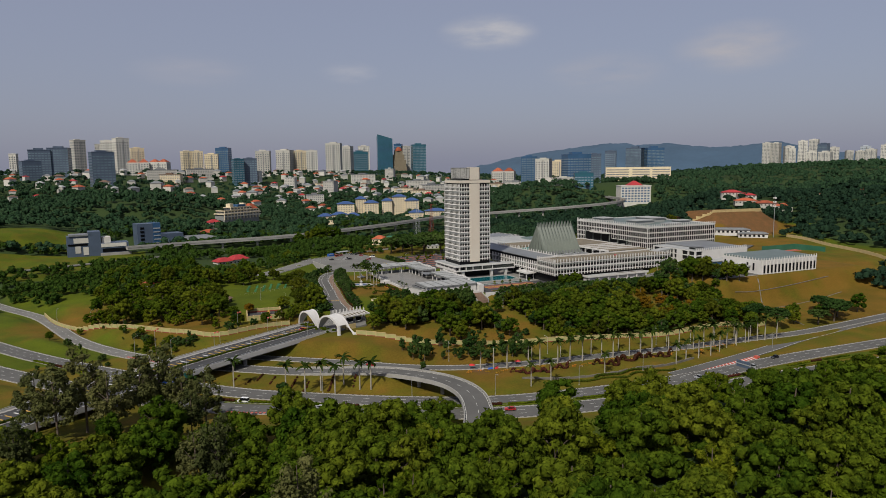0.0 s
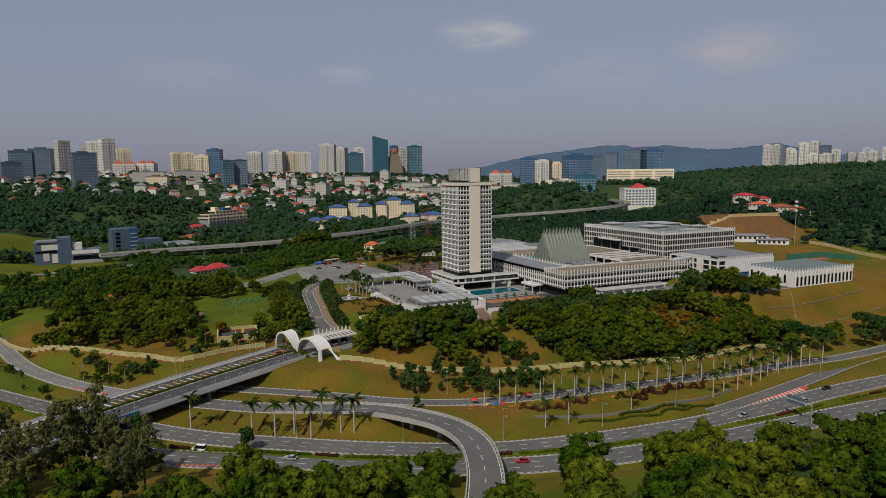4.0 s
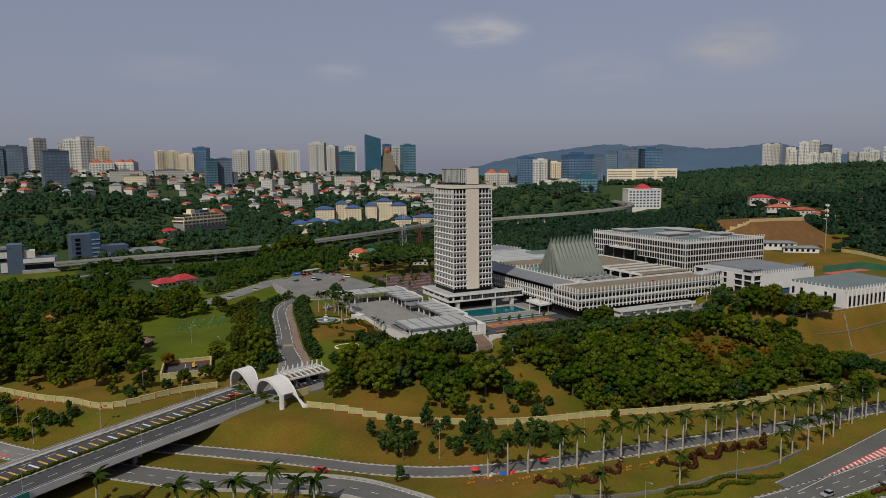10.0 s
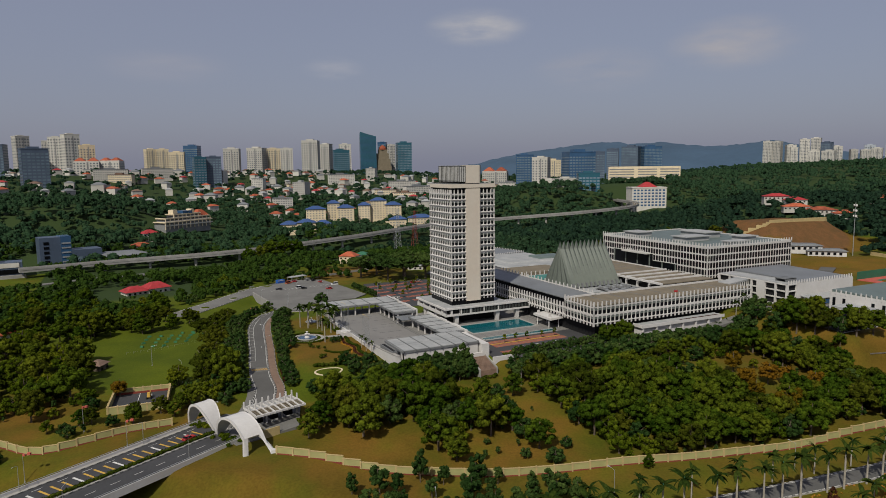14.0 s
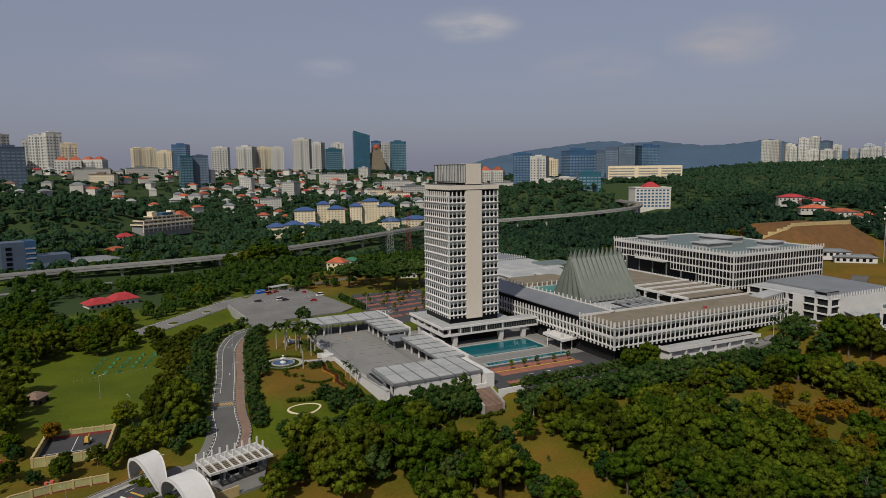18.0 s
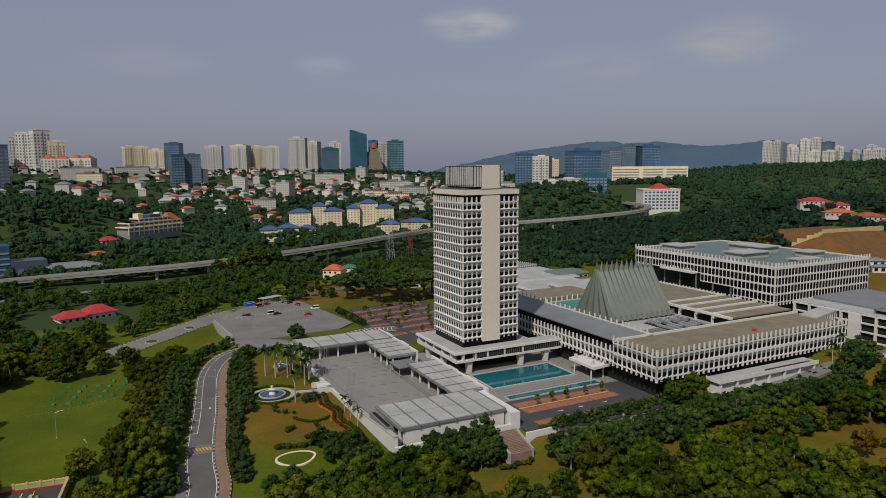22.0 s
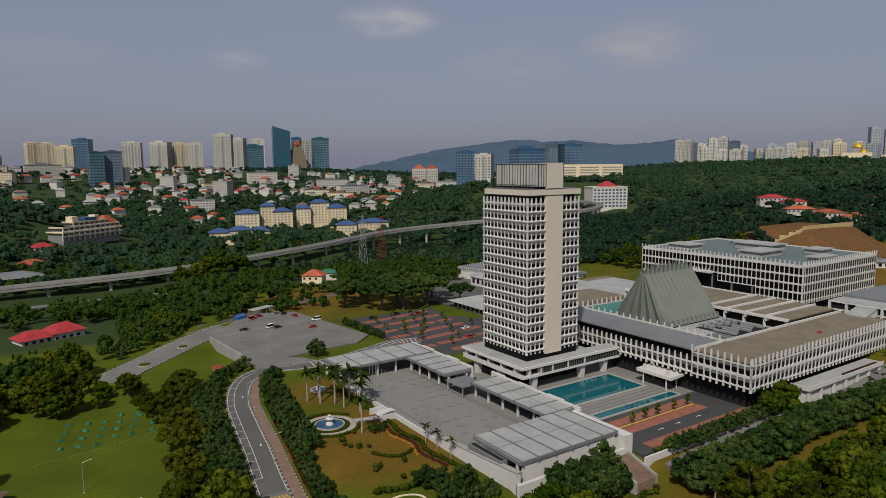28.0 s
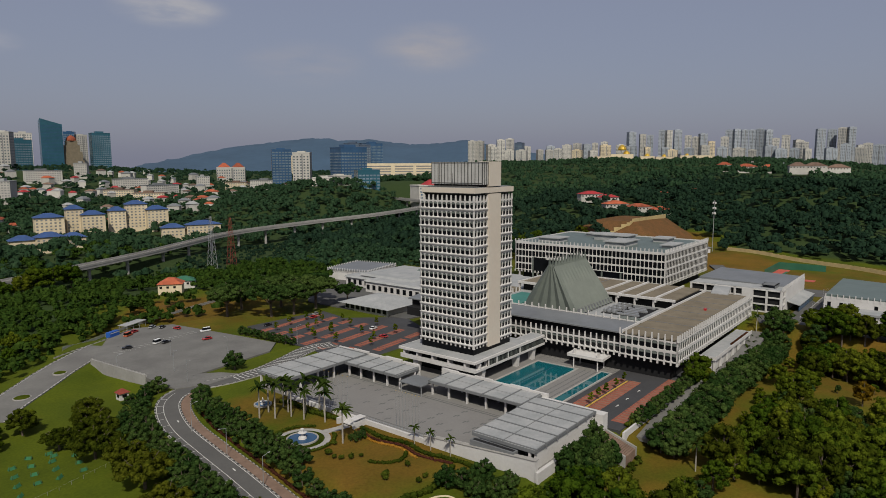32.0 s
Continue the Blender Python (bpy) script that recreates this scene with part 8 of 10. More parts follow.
# ---- elevated railway ----
VIA = spline([(-222, 313, 3), (-155, 327, 3.2), (-51, 339, 4), (62, 372, 7.5), (125, 397, 10), (190, 424, 11.8), (290, 432, 14), (388, 416, 18), (480, 426, 21.5), (533, 468, 23.5), (560, 540, 24.5), (600, 640, 26)], 6)
via = thing("railway_viaduct", "long curved concrete railway viaduct on single piers", "viaduct")
part("deck", ribbon(VIA, 4.4, -4.4, 0, 1.9), M["concrete"], via)
part("track_bed", ribbon(VIA, 3.3, -3.3, 0.06), M["roofbrown"], via)
for s in (1, -1):
    part("parapet", ribbon(VIA, s * 4.4 + 0.2, s * 4.4 - 0.2, 1.3, 1.4), M["concrete"], via)
    part("rail", ribbon(VIA, s * 1.7 + 0.15, s * 1.7 - 0.15, 0.25, 0.2), M["steel"], via)
for i in range(4, len(VIA) - 2, 6):
    x, y, z = VIA[i]
    part("pier", Mesh().tube((x, y, height(x, y) - 2), (x, y, z - 3.2), 1.25, 1.25, 12), M["kerb"], via)
    part("pier_head", Mesh().box(x - 2.8, y - 2.0, z - 3.3, x + 2.8, y + 2.0, z - 1.8), M["kerb"], via)

st = thing("station_building", "grey station building with a glazed stair tower", "station", (-200, 372, -4), 14)
part("tower", Mesh().box(-14, -9, -2, 2, 9, 27), M["darkclad"], st)
part("stair_glass", Mesh().box(2, -9.5, -2, 10, 8, 27.5), M["blueglass"], st, "blue glazed stair tower")
part("hall", Mesh().box(10, -10, -2, 34, 10, 15), M["darkclad"], st)
for i in range(3):
    part("gate", Mesh().box(14 + 6.5 * i, -10.3, -2, 18.5 + 6.5 * i, -9.8, 9), M["farwin"], st)
for j in range(6):
    part("window", Mesh().box(-11, -9.3, 1 + 4 * j, -7, -8.8, 3.4 + 4 * j), M["dark"], st)
    part("louvre", Mesh().box(2.5, -9.9, 1 + 4 * j, 9.5, -9.4, 2.2 + 4 * j), M["steel"], st)
low1 = thing("station_hall", "low grey and white station hall", "station", (-247, 326, -2.5), 6)
part("block", Mesh().box(-10, -8, -3, 1, 9, 23), M["darkclad"], low1)
part("wing", Mesh().box(-29, -7, -2, -10, 9, 19), M["darkclad"], low1)
part("wing", Mesh().box(1, -9, -3, 26, 9, 11), M["darkclad"], low1)
part("roof", Mesh().box(-27, -8, 19, -6, 10, 20.6), M["roofgrey"], low1)
part("rooftop_box", Mesh().box(2, -6, 11, 10, 6, 17), M["palewall"], low1)
for x0, y0, z0, x1, z1 in ((-23, -7.4, 12, -10, 17), (-22, -7.4, 2, -17, 9), (-15, -7.4, 0, -10.2, 8), (1, -9.4, 7, 24, 10.6)):
    part("white_band", Mesh().box(x0, y0, z0, x1, y0 + 0.5, z1), M["palewall"], low1)
part("glass_band", Mesh().box(2, -9.4, 2.0, 25, -8.9, 5.6), M["dark"], low1)
part("glass_band", Mesh().box(-28, -7.4, 9.5, -11, -6.9, 11.4), M["dark"], low1)
part("base_wall", Mesh().box(0, -12, -3, 28, -9.5, 1.2), M["concrete"], low1)
low2 = thing("depot_shed", "long low grey shed with a pitched metal roof", "shed", (-150, 378, -3), 10)
part("wall", Mesh().box(-22, -8, -2, 22, 8, 6), M["darkclad"], low2)
part("roof", Mesh().box(-24, -9.5, 6, 24, 9.5, 9.5, 0.5), M["roofgrey"], low2)
lane = single("far_lane", ribbon(spline([(-420, 222, -7), (-320, 240, -5.4), (-230, 262, -4.0), (-150, 290, -4.6), (-60, 300, -6.2)]), 3.5, -3.5, 0.5, 0.8), M["asphaltlight"], "pale lane beside the railway", "road", "structure")

# lattice pylons
for x, y, c, tall in ((100, 322, "steel", 44), (120, 326, "plinth", 40)):
    py = thing("lattice_pylon", "tall lattice power pylon", "pylon", (x, y, height(x, y)))
    for sx, sy in ((1, 1), (1, -1), (-1, 1), (-1, -1)):
        part("leg", Mesh().tube((3 * sx, 3 * sy, -1), (0.5 * sx, 0.5 * sy, tall), 0.15, 0.10, 5), M[c], py)
    for j in range(8):
        z0, z1 = tall * j / 8, tall * (j + 1) / 8
        w0, w1 = 3 - 2.5 * j / 8, 3 - 2.5 * (j + 1) / 8
        for s in (1, -1):
            part("brace", Mesh().tube((-w0, s * w0, z0), (w1, s * w1, z1), 0.07, 0.07, 4), M[c], py)
            part("brace", Mesh().tube((s * w0, -w0, z0), (s * w1, w1, z1), 0.07, 0.07, 4), M[c], py)
    for z in (tall * 0.7, tall * 0.85, tall * 0.97):
        part("arm", Mesh().tube((-4, 0, z), (4, 0, z), 0.12, 0.12, 4), M[c], py)
ant = thing("antenna_mast", "slim grey telecom mast with dishes", "mast", (345, 19, height(345, 19)))
part("mast", Mesh().tube((0, 0, -1), (0, 0, 40), 0.32, 0.16, 8), M["steel"], ant)
for z in (30, 34, 38):
    for a in range(3):
        part("dish", Mesh().tube((0.6 * math.cos(a * 2.1), 0.6 * math.sin(a * 2.1), z), (1.3 * math.cos(a * 2.1), 1.3 * math.sin(a * 2.1), z), 0.8, 0.9, 8), M["white"], ant)

# low buildings and fences by the earth mound
for x, y, w, d in ((318, 46, 34, 10), (300, 62, 20, 10), (330, 30, 26, 9)):
    lb = thing("terrace_pavilion", "low white pavilion with a grey roof", "building", (x, y, height(x, y)), far_turn(x, y, 12))
    part("wall", Mesh().box(-w / 2, -d / 2, -2, w / 2, d / 2, 4), M["white"], lb)
    part("roof", Mesh().box(-w / 2 - 1, -d / 2 - 1, 4, w / 2 + 1, d / 2 + 1, 5.4, 0.7), M["roofgrey"], lb)
    for i in range(int(w / 4)):
        part("window", Mesh().box(-w / 2 + 1 + 4 * i, -d / 2 - 0.1, 1, -w / 2 + 3 + 4 * i, -d / 2 + 0.1, 3), M["dark"], lb)
def step_wall(pts, label):
    w = thing("stepped_wall", label, "wall")
    ln = spline(pts, 5.0)
    for i in range(len(ln) - 1):
        a, b = ln[i], ln[i + 1]
        d = math.hypot(b[0] - a[0], b[1] - a[1])
        z = height((a[0] + b[0]) / 2, (a[1] + b[1]) / 2)
        part("wall_panel", Mesh().box(0, -0.25, -3, d, 0.25, 2.6), M["wallcream"], w, m=pose(a[0], a[1], z, 0, 0, math.degrees(math.atan2(b[1] - a[1], b[0] - a[0]))))
step_wall([(290, 110, 0), (305, 96, 0), (322, 80, 0), (326, 77, 0), (360, 75, 0), (392, 74, 0), (398, 80, 0)], "stepped cream wall round the earth mound")
step_wall([(352, 10, 0), (345, -20, 0), (332, -60, 0), (316, -100, 0), (300, -135, 0)], "stepped cream wall down the grassy bank")
court3 = thing("sports_court", "red and green sports court behind a tall green fence", "court", (282, -52, 6.1), 0)
part("surface", Mesh().box(-20, -14, -0.5, 20, 14, 0.1), M["redpaint"], court3)
part("play_area", Mesh().box(-12, -8, 0.1, 12, 8, 0.13), M["green_paint"], court3)
for x0, y0, x1, y1 in ((-20, 14, 20, 14.1), (20, -14, 20.1, 14)):
    part("fence", Mesh().box(x0, y0, 0, x1, y1, 5), M["green_paint"], court3, "tall green mesh fence")

# buildings behind the tower
pav = thing("rear_pavilion", "low white pavilion with a broad pale metal roof", "building", (72, 114, -0.8), 0)
part("wall", Mesh().box(-13, -16, -1, 13, 16, 3.8), M["palewall"], pav)
part("roof", Mesh().box(-16, -19, 3.8, 16, 19, 7.2, 0.3), M["roofwhite"], pav, "pale metal hipped roof")
for i in range(8):
    part("window", Mesh().box(-13.1, -15 + 4 * i, 0.6, -12.8, -12.4 + 4 * i, 3.0), M["dark"], pav)
rear = thing("rear_halls", "wide white halls with stepped pale roofs", "building", (118, 135, -0.6), 0)
for i, (x0, y0, x1, y1, h) in enumerate(((-18, -35, 30, 20, 6.5), (-8, -10, 34, 34, 7.6), (-10, 20, 20, 46, 5.6), (-6, -58, 40, -34, 9.5))):
    b = part("hall", Mesh().box(x0, y0, -1, x1, y1, h), M["white"], rear)
    part("roof", Mesh().box(x0 - 1, y0 - 1, h, x1 + 1, y1 + 1, h + 1.1, 0.94), M["roofwhite"], b)
    for k in range(int((y1 - y0) / 5)):
        part("window", Mesh().box(x0 - 0.1, y0 + 1.5 + 5 * k, 1.5, x0 + 0.1, y0 + 4 + 5 * k, 4.5), M["dark"], b)
for x, y, w, d, h, roof, label in ((146, 92, 30, 18, 7.5, "roofteal", "white service block with a grey-green roof"), (126, 84, 12, 16, 6, "roofwhite", "low white block with a pale flat roof"), (160, 112, 22, 14, 6.5, "roofbrown", "low block with a brown flat roof"), (152, 138, 24, 16, 8.5, "roofteal", "white service block with a grey-green roof")):
    b = thing("service_block", label, "building", (x, y, -0.6))
    part("wall", Mesh().box(-w / 2, -d / 2, -1, w / 2, d / 2, h), M["palewall"], b)
    part("roof", Mesh().box(-w / 2 - 0.6, -d / 2 - 0.6, h, w / 2 + 0.6, d / 2 + 0.6, h + 1.4, 0.9), M[roof], b)
    for k in range(int(w / 4)):
        part("window", Mesh().box(-w / 2 + 1 + 4 * k, -d / 2 - 0.1, h - 3.4, -w / 2 + 3.4 + 4 * k, -d / 2 + 0.1, h - 1.2), M["dark"], b)
red_cover = thing("red_awning", "bright red awning over a service entrance", "awning", (134, 104, -0.6))
part("roof", Mesh().box(-5, -3.5, 7.6, 5, 3.5, 8.8, 0.8), M["redroof"], red_cover)
for x, y in ((-4.6, -3), (4.6, -3), (-4.6, 3), (4.6, 3)):
    part("post", Mesh().box(x - 0.15, y - 0.15, 0, x + 0.15, y + 0.15, 7.6), M["steel"], red_cover)
finned = thing("finned_hall", "square white hall ringed by rooftop fins", "hall", (138, 196, 0), 12)
part("wall", Mesh().box(-18, -16, -1, 18, 16, 6), M["white"], finned)
part("roof", Mesh().box(-18.6, -16.6, 6, 18.6, 16.6, 6.8), M["roofgrey"], finned)
for i in range(19):
    for side, x, y in (("b", -18 + 2 * i, -16.2), ("c", -18 + 2 * i, 16.2)):
        part("fin", lfin, None, finned, m=facing(x, y, 5.2, side))
for i in range(17):
    for side, x, y in (("a", -18.2, -16 + 2 * i), ("d", 18.2, -16 + 2 * i)):
        part("fin", lfin, None, finned, m=facing(x, y, 5.2, side))
single("yard_paving", Mesh().prism([(60, 86), (160, 70), (178, 190), (150, 220), (90, 200), (58, 160)], -1.8, -0.62), M["asphalt"], "grey service yard behind the tower", "paving", "structure")

# golden-domed palace on the far ridge
pal = thing("domed_palace", "cream palace with golden domes on a far ridge", "palace", (2190, 900, 82), far_turn(2190, 900))
for i, (x, w, h) in enumerate(((-70, 60, 14), (0, 80, 22), (90, 50, 14), (150, 60, 12), (260, 110, 16))):
    part("wing", Mesh().box(x - w / 2, -14, -20, x + w / 2, 14, h), M["cream"], pal)
for x, r, z in ((0, 15, 40), (16, 12, 22), (90, 9, 15), (150, 8, 12), (230, 7, 16)):
    part("dome", Mesh().lathe([(r, z - 4), (r * 1.05, z), (r * 0.9, z + r * 0.5), (r * 0.55, z + r * 0.85), (0.4, z + r * 1.15)], 16, (x, 0, 0)), M["gold"], pal)

# far hills; the haze over them is put into their blue colour
RIDGE = [(24, 20), (27.0, 70), (29.4, 106), (32.2, 156), (35.6, 191), (38.5, 214), (40.2, 222), (42.3, 203), (44.3, 217), (46.6, 188), (48.6, 184), (50.0, 193), (51.8, 215), (53.2, 194), (55.4, 155), (59, 110), (65, 100), (73, 92), (82, 60)]
ha = np.linspace(24, 82, 260)
crest = np.interp(ha, [p[0] for p in RIDGE], [p[1] for p in RIDGE])
crest = np.convolve(np.pad(crest, 3, mode="edge"), np.ones(7) / 7, "valid")
hill_v, hill_q = [], []
for j, (reach, share) in enumerate(((3650, 0.0), (3900, 0.45), (4120, 0.8), (4300, 1.0), (4450, 0.9))):
    for a, c0 in zip(ha, crest):
        wob = noise.noise(Vector((a * 1.3, j * 3.1, 0))) * 8 + noise.noise(Vector((a * 5.0, j * 1.7, 4))) * 4
        hill_v.append((-200 + reach * math.sin(radians(a)), -300 + reach * math.cos(radians(a)), 25 + (c0 - 25 + wob) * share))
for j in range(4):
    for i in range(259):
        hill_q.append((j * 260 + i, j * 260 + i + 1, j * 260 + 261 + i, j * 260 + 260 + i))
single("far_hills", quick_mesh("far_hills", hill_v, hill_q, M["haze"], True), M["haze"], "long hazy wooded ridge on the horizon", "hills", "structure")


# thin clouds
def cloud(x, y, z, w, h, bright, dense, seed):
    m = bpy.data.materials.new("thin_cloud")
    m.use_nodes = True
    n, l = m.node_tree.nodes, m.node_tree.links
    n.remove(n["Principled BSDF"])
    tc = n.new("ShaderNodeTexCoord")
    mp = n.new("ShaderNodeMapping")
    mp.inputs["Scale"].default_value = (1.8, 2.6, 1)
    mp.inputs["Location"].default_value = (seed, seed * 0.7, 0)
    l.new(tc.outputs["Generated"], mp.inputs["Vector"])
    ns = n.new("ShaderNodeTexNoise")
    ns.inputs["Scale"].default_value = 1.3
    ns.inputs["Detail"].default_value = 4
    l.new(mp.outputs["Vector"], ns.inputs["Vector"])
    g = n.new("ShaderNodeTexGradient")
    g.gradient_type = "SPHERICAL"
    mp2 = n.new("ShaderNodeMapping")
    mp2.inputs["Location"].default_value = (-1, -1, 0)
    mp2.inputs["Scale"].default_value = (2, 2, 0)
    l.new(tc.outputs["Generated"], mp2.inputs["Vector"])
    l.new(mp2.outputs["Vector"], g.inputs["Vector"])
    mul = n.new("ShaderNodeMath")
    mul.operation = "MULTIPLY"
    mr = n.new("ShaderNodeMapRange")
    mr.inputs["From Min"].default_value = 0.25
    mr.inputs["From Max"].default_value = 0.72
    l.new(ns.outputs["Fac"], mr.inputs["Value"])
    mr2 = n.new("ShaderNodeMapRange")
    mr2.interpolation_type = "SMOOTHSTEP"
    mr2.inputs["From Max"].default_value = 0.8
    l.new(g.outputs["Fac"], mr2.inputs["Value"])
    l.new(mr.outputs["Result"], mul.inputs[0])
    l.new(mr2.outputs["Result"], mul.inputs[1])
    k = n.new("ShaderNodeMath")
    k.operation = "MULTIPLY"
    k.inputs[1].default_value = dense
    l.new(mul.outputs[0], k.inputs[0])
    e = n.new("ShaderNodeEmission")
    e.inputs["Color"].default_value = (*bright, 1)
    tr = n.new("ShaderNodeBsdfTransparent")
    ms = n.new("ShaderNodeMixShader")
    l.new(k.outputs[0], ms.inputs["Fac"])
    l.new(tr.outputs[0], ms.inputs[1])
    l.new(e.outputs[0], ms.inputs[2])
    l.new(ms.outputs[0], n["Material Output"].inputs["Surface"])
    me = Mesh().face((-w / 2, -h / 2, 0), (w / 2, -h / 2, 0), (w / 2, h / 2, 0), (-w / 2, h / 2, 0)).mesh("cloud", m)
    ob = single("cloud", me, m, "thin pale cloud in a hazy sky", "cloud", "structure")
    ob.matrix_basis = Matrix.Translation((x, y, z)) @ pose(0, 0, 0, 90, 0, far_turn(x, y))
    ob.visible_shadow = False


cloud(1902, 3457, 935, 720, 270, (0.47, 0.455, 0.46), 1.0, 3.1)
cloud(1081, 3801, 690, 460, 170, (0.40, 0.40, 0.44), 0.5, 7.7)
cloud(3069, 2536, 770, 860, 360, (0.43, 0.395, 0.39), 0.75, 1.9)
cloud(2514, 3054, 660, 900, 330, (0.38, 0.36, 0.38), 0.5, 5.2)
cloud(150, 4050, 690, 900, 260, (0.36, 0.35, 0.39), 0.35, 9.4)


# ---- trees ----
def blobs(rs, n, rx, rz, z0, small, big):
    """Clumps of leaves: most on the skin of an uneven dome, the rest inside it."""
    c, r = [], []
    lobes = rs.uniform(0.78, 1.12, 7)
    for i in range(int(n * 2.3)):
        a, u = rs.uniform(0, 2 * math.pi), rs.uniform(-0.45, 1.0)
        out = (rs.uniform(0.82, 1.02) if i % 4 else rs.uniform(0.3, 0.75)) * np.interp(a, np.linspace(0, 2 * math.pi, 8), np.r_[lobes, lobes[0]])
        w = math.sqrt(max(0.04, 1 - u * u)) * (1.0 if u > 0 else 0.92)
        c.append((rx * 0.86 * out * math.cos(a) * w, rx * 0.86 * out * math.sin(a) * w, z0 + rz * (0.36 + 0.64 * u * out)))
        r.append(rs.uniform(small, big) * 0.62)
    return np.array(c), np.array(r)


def trunk_mesh(rs, tall, r, limbs, reach, mat):
    s = Mesh()
    bend = rs.uniform(-0.4, 0.4, 2)
    fork = tall * 0.62
    s.tube((0, 0, -0.8), (bend[0] * 0.5, bend[1] * 0.5, fork), r, r * 0.7, 7)
    s.tube((bend[0] * 0.5, bend[1] * 0.5, fork), (bend[0], bend[1], tall), r * 0.7, r * 0.25, 6)
    for i in range(limbs):
        a = 2 * math.pi * (i + rs.uniform(0, 0.5)) / limbs
        p = Vector((bend[0] * 0.5, bend[1] * 0.5, fork * rs.uniform(0.75, 1.0)))
        q = p + Vector((math.cos(a) * reach * 0.6, math.sin(a) * reach * 0.6, reach * 0.55))
        s.tube(p, q, r * 0.42, r * 0.12, 5)
    return s.mesh("trunk", mat)


class Kind:
    """A kind of tree with a few shapes; planted by copying."""

    def __init__(self, name, label, mat, seed, shapes, spec, bark=None, category="tree", group=""):
        self.made, self.name, self.label, self.category, self.group = [], name, label, category, group
        self.meshes = []
        for k in range(shapes):
            rs = np.random.RandomState(seed + k)
            c, r = blobs(rs, spec["n"], spec["rx"], spec["rz"], spec["z0"], *spec["r"])
            rad = np.stack([r, r, r * spec.get("squash", 0.8)], 1)
            crown = foliage("crown", c, rad, int(spec["leaves"] * 0.8), spec["leaf"] * 0.82, seed + k, mat, spec.get("heart", 0.84))
            self.meshes.append((trunk_mesh(rs, spec["tall"], spec["trunk"], spec.get("limbs", 4), spec["rx"], bark or M["bark"]), crown))

    def plant(self, x, y, z=None, scale=1.0, turn=0.0, shape=0, label="", stretch=1.0):
        z = height(x, y) if z is None else z
        m = Matrix.Translation((x, y, z)) @ pose(0, 0, 0, 0, 0, turn) @ Matrix.Diagonal((scale, scale, scale * stretch, 1))
        ob = new(self.name)
        ob.matrix_basis = m
        tagged(ob, label or self.label, self.category, self.group)
        trunk, crown = self.meshes[shape % len(self.meshes)]
        part("trunk", trunk, None, ob)
        part("crown", crown, None, ob)
        return ob


BROAD = Kind("broadleaf_tree", "spreading green broadleaf tree with an uneven crown", M["leaf"], 20, 5, dict(n=25, rx=5.0, rz=7.6, z0=2.3, r=(1.4, 2.4), leaves=2300, leaf=0.36, tall=9, trunk=0.32))
DENSE = Kind("shade_tree", "dense dark green rounded shade tree", M["leafdark"], 30, 3, dict(n=17, rx=3.5, rz=4.8, z0=1.0, r=(1.2, 1.9), leaves=1500, leaf=0.31, tall=5.5, trunk=0.25))
LAWN = Kind("lawn_tree", "wide olive-green domed tree on the lawn", M["leafolive"], 36, 2, dict(n=30, rx=6.4, rz=4.6, z0=2.6, r=(1.4, 2.2), leaves=2800, leaf=0.42, tall=6.5, trunk=0.42, limbs=6))
GOLD = Kind("golden_tree", "broadleaf tree with turning golden foliage", M["leafgold"], 40, 2, dict(n=22, rx=4.0, rz=5.6, z0=2.4, r=(1.1, 1.9), leaves=2200, leaf=0.34, tall=8, trunk=0.3))
PINE = Kind("casuarina_tree", "feathery grey-green casuarina tree", M["leafneedle"], 44, 3, dict(n=38, rx=4.2, rz=11.5, z0=2.6, r=(0.7, 1.5), leaves=3600, leaf=0.30, tall=13, trunk=0.22, squash=1.5, heart=0.42, limbs=7))
SMALL = Kind("young_tree", "small upright young tree on the bank", M["leafdark"], 50, 2, dict(n=9, rx=1.2, rz=3.4, z0=1.2, r=(0.6, 1.1), leaves=650, leaf=0.30, tall=3.6, trunk=0.12, limbs=2))
RAIN = Kind("rain_tree", "broad umbrella-shaped rain tree with bare limbs", M["leafdark"], 54, 2, dict(n=44, rx=9.0, rz=4.6, z0=6.6, r=(1.4, 2.5), leaves=4200, leaf=0.44, tall=8.5, trunk=0.55, limbs=8, squash=0.6))
SHRUB = Kind("round_shrub", "small clipped round shrub", M["hedge"], 58, 2, dict(n=5, rx=0.5, rz=0.5, z0=0.5, r=(0.5, 0.8), leaves=260, leaf=0.2, tall=0.8, trunk=0.08, limbs=2), category="shrub")

LIME = Kind("light_green_tree", "bright yellow-green broadleaf tree with a loose crown", M["leaflime"], 64, 3, dict(n=18, rx=3.8, rz=5.6, z0=1.2, r=(1.1, 1.9), leaves=1800, leaf=0.30, tall=6.5, trunk=0.22))
OLIVE = Kind("olive_brown_tree", "broad tree with dull olive-brown foliage", M["leafolive"], 68, 2, dict(n=24, rx=4.9, rz=7.0, z0=2.0, r=(1.4, 2.2), leaves=2100, leaf=0.36, tall=8.5, trunk=0.3))
CONE = Kind("conical_tree", "small dark conical tree with feathery foliage", M["leafdark"], 72, 2, dict(n=14, rx=1.7, rz=5.0, z0=0.8, r=(0.6, 1.0), leaves=1100, leaf=0.25, tall=5.0, trunk=0.12, limbs=2, squash=1.2))
SAPLING = Kind("young_street_tree", "thin young tree with yellowing leaves in paving", M["leaflime"], 76, 2, dict(n=7, rx=0.9, rz=2.6, z0=1.2, r=(0.4, 0.7), leaves=260, leaf=0.28, tall=3.2, trunk=0.07, limbs=3))

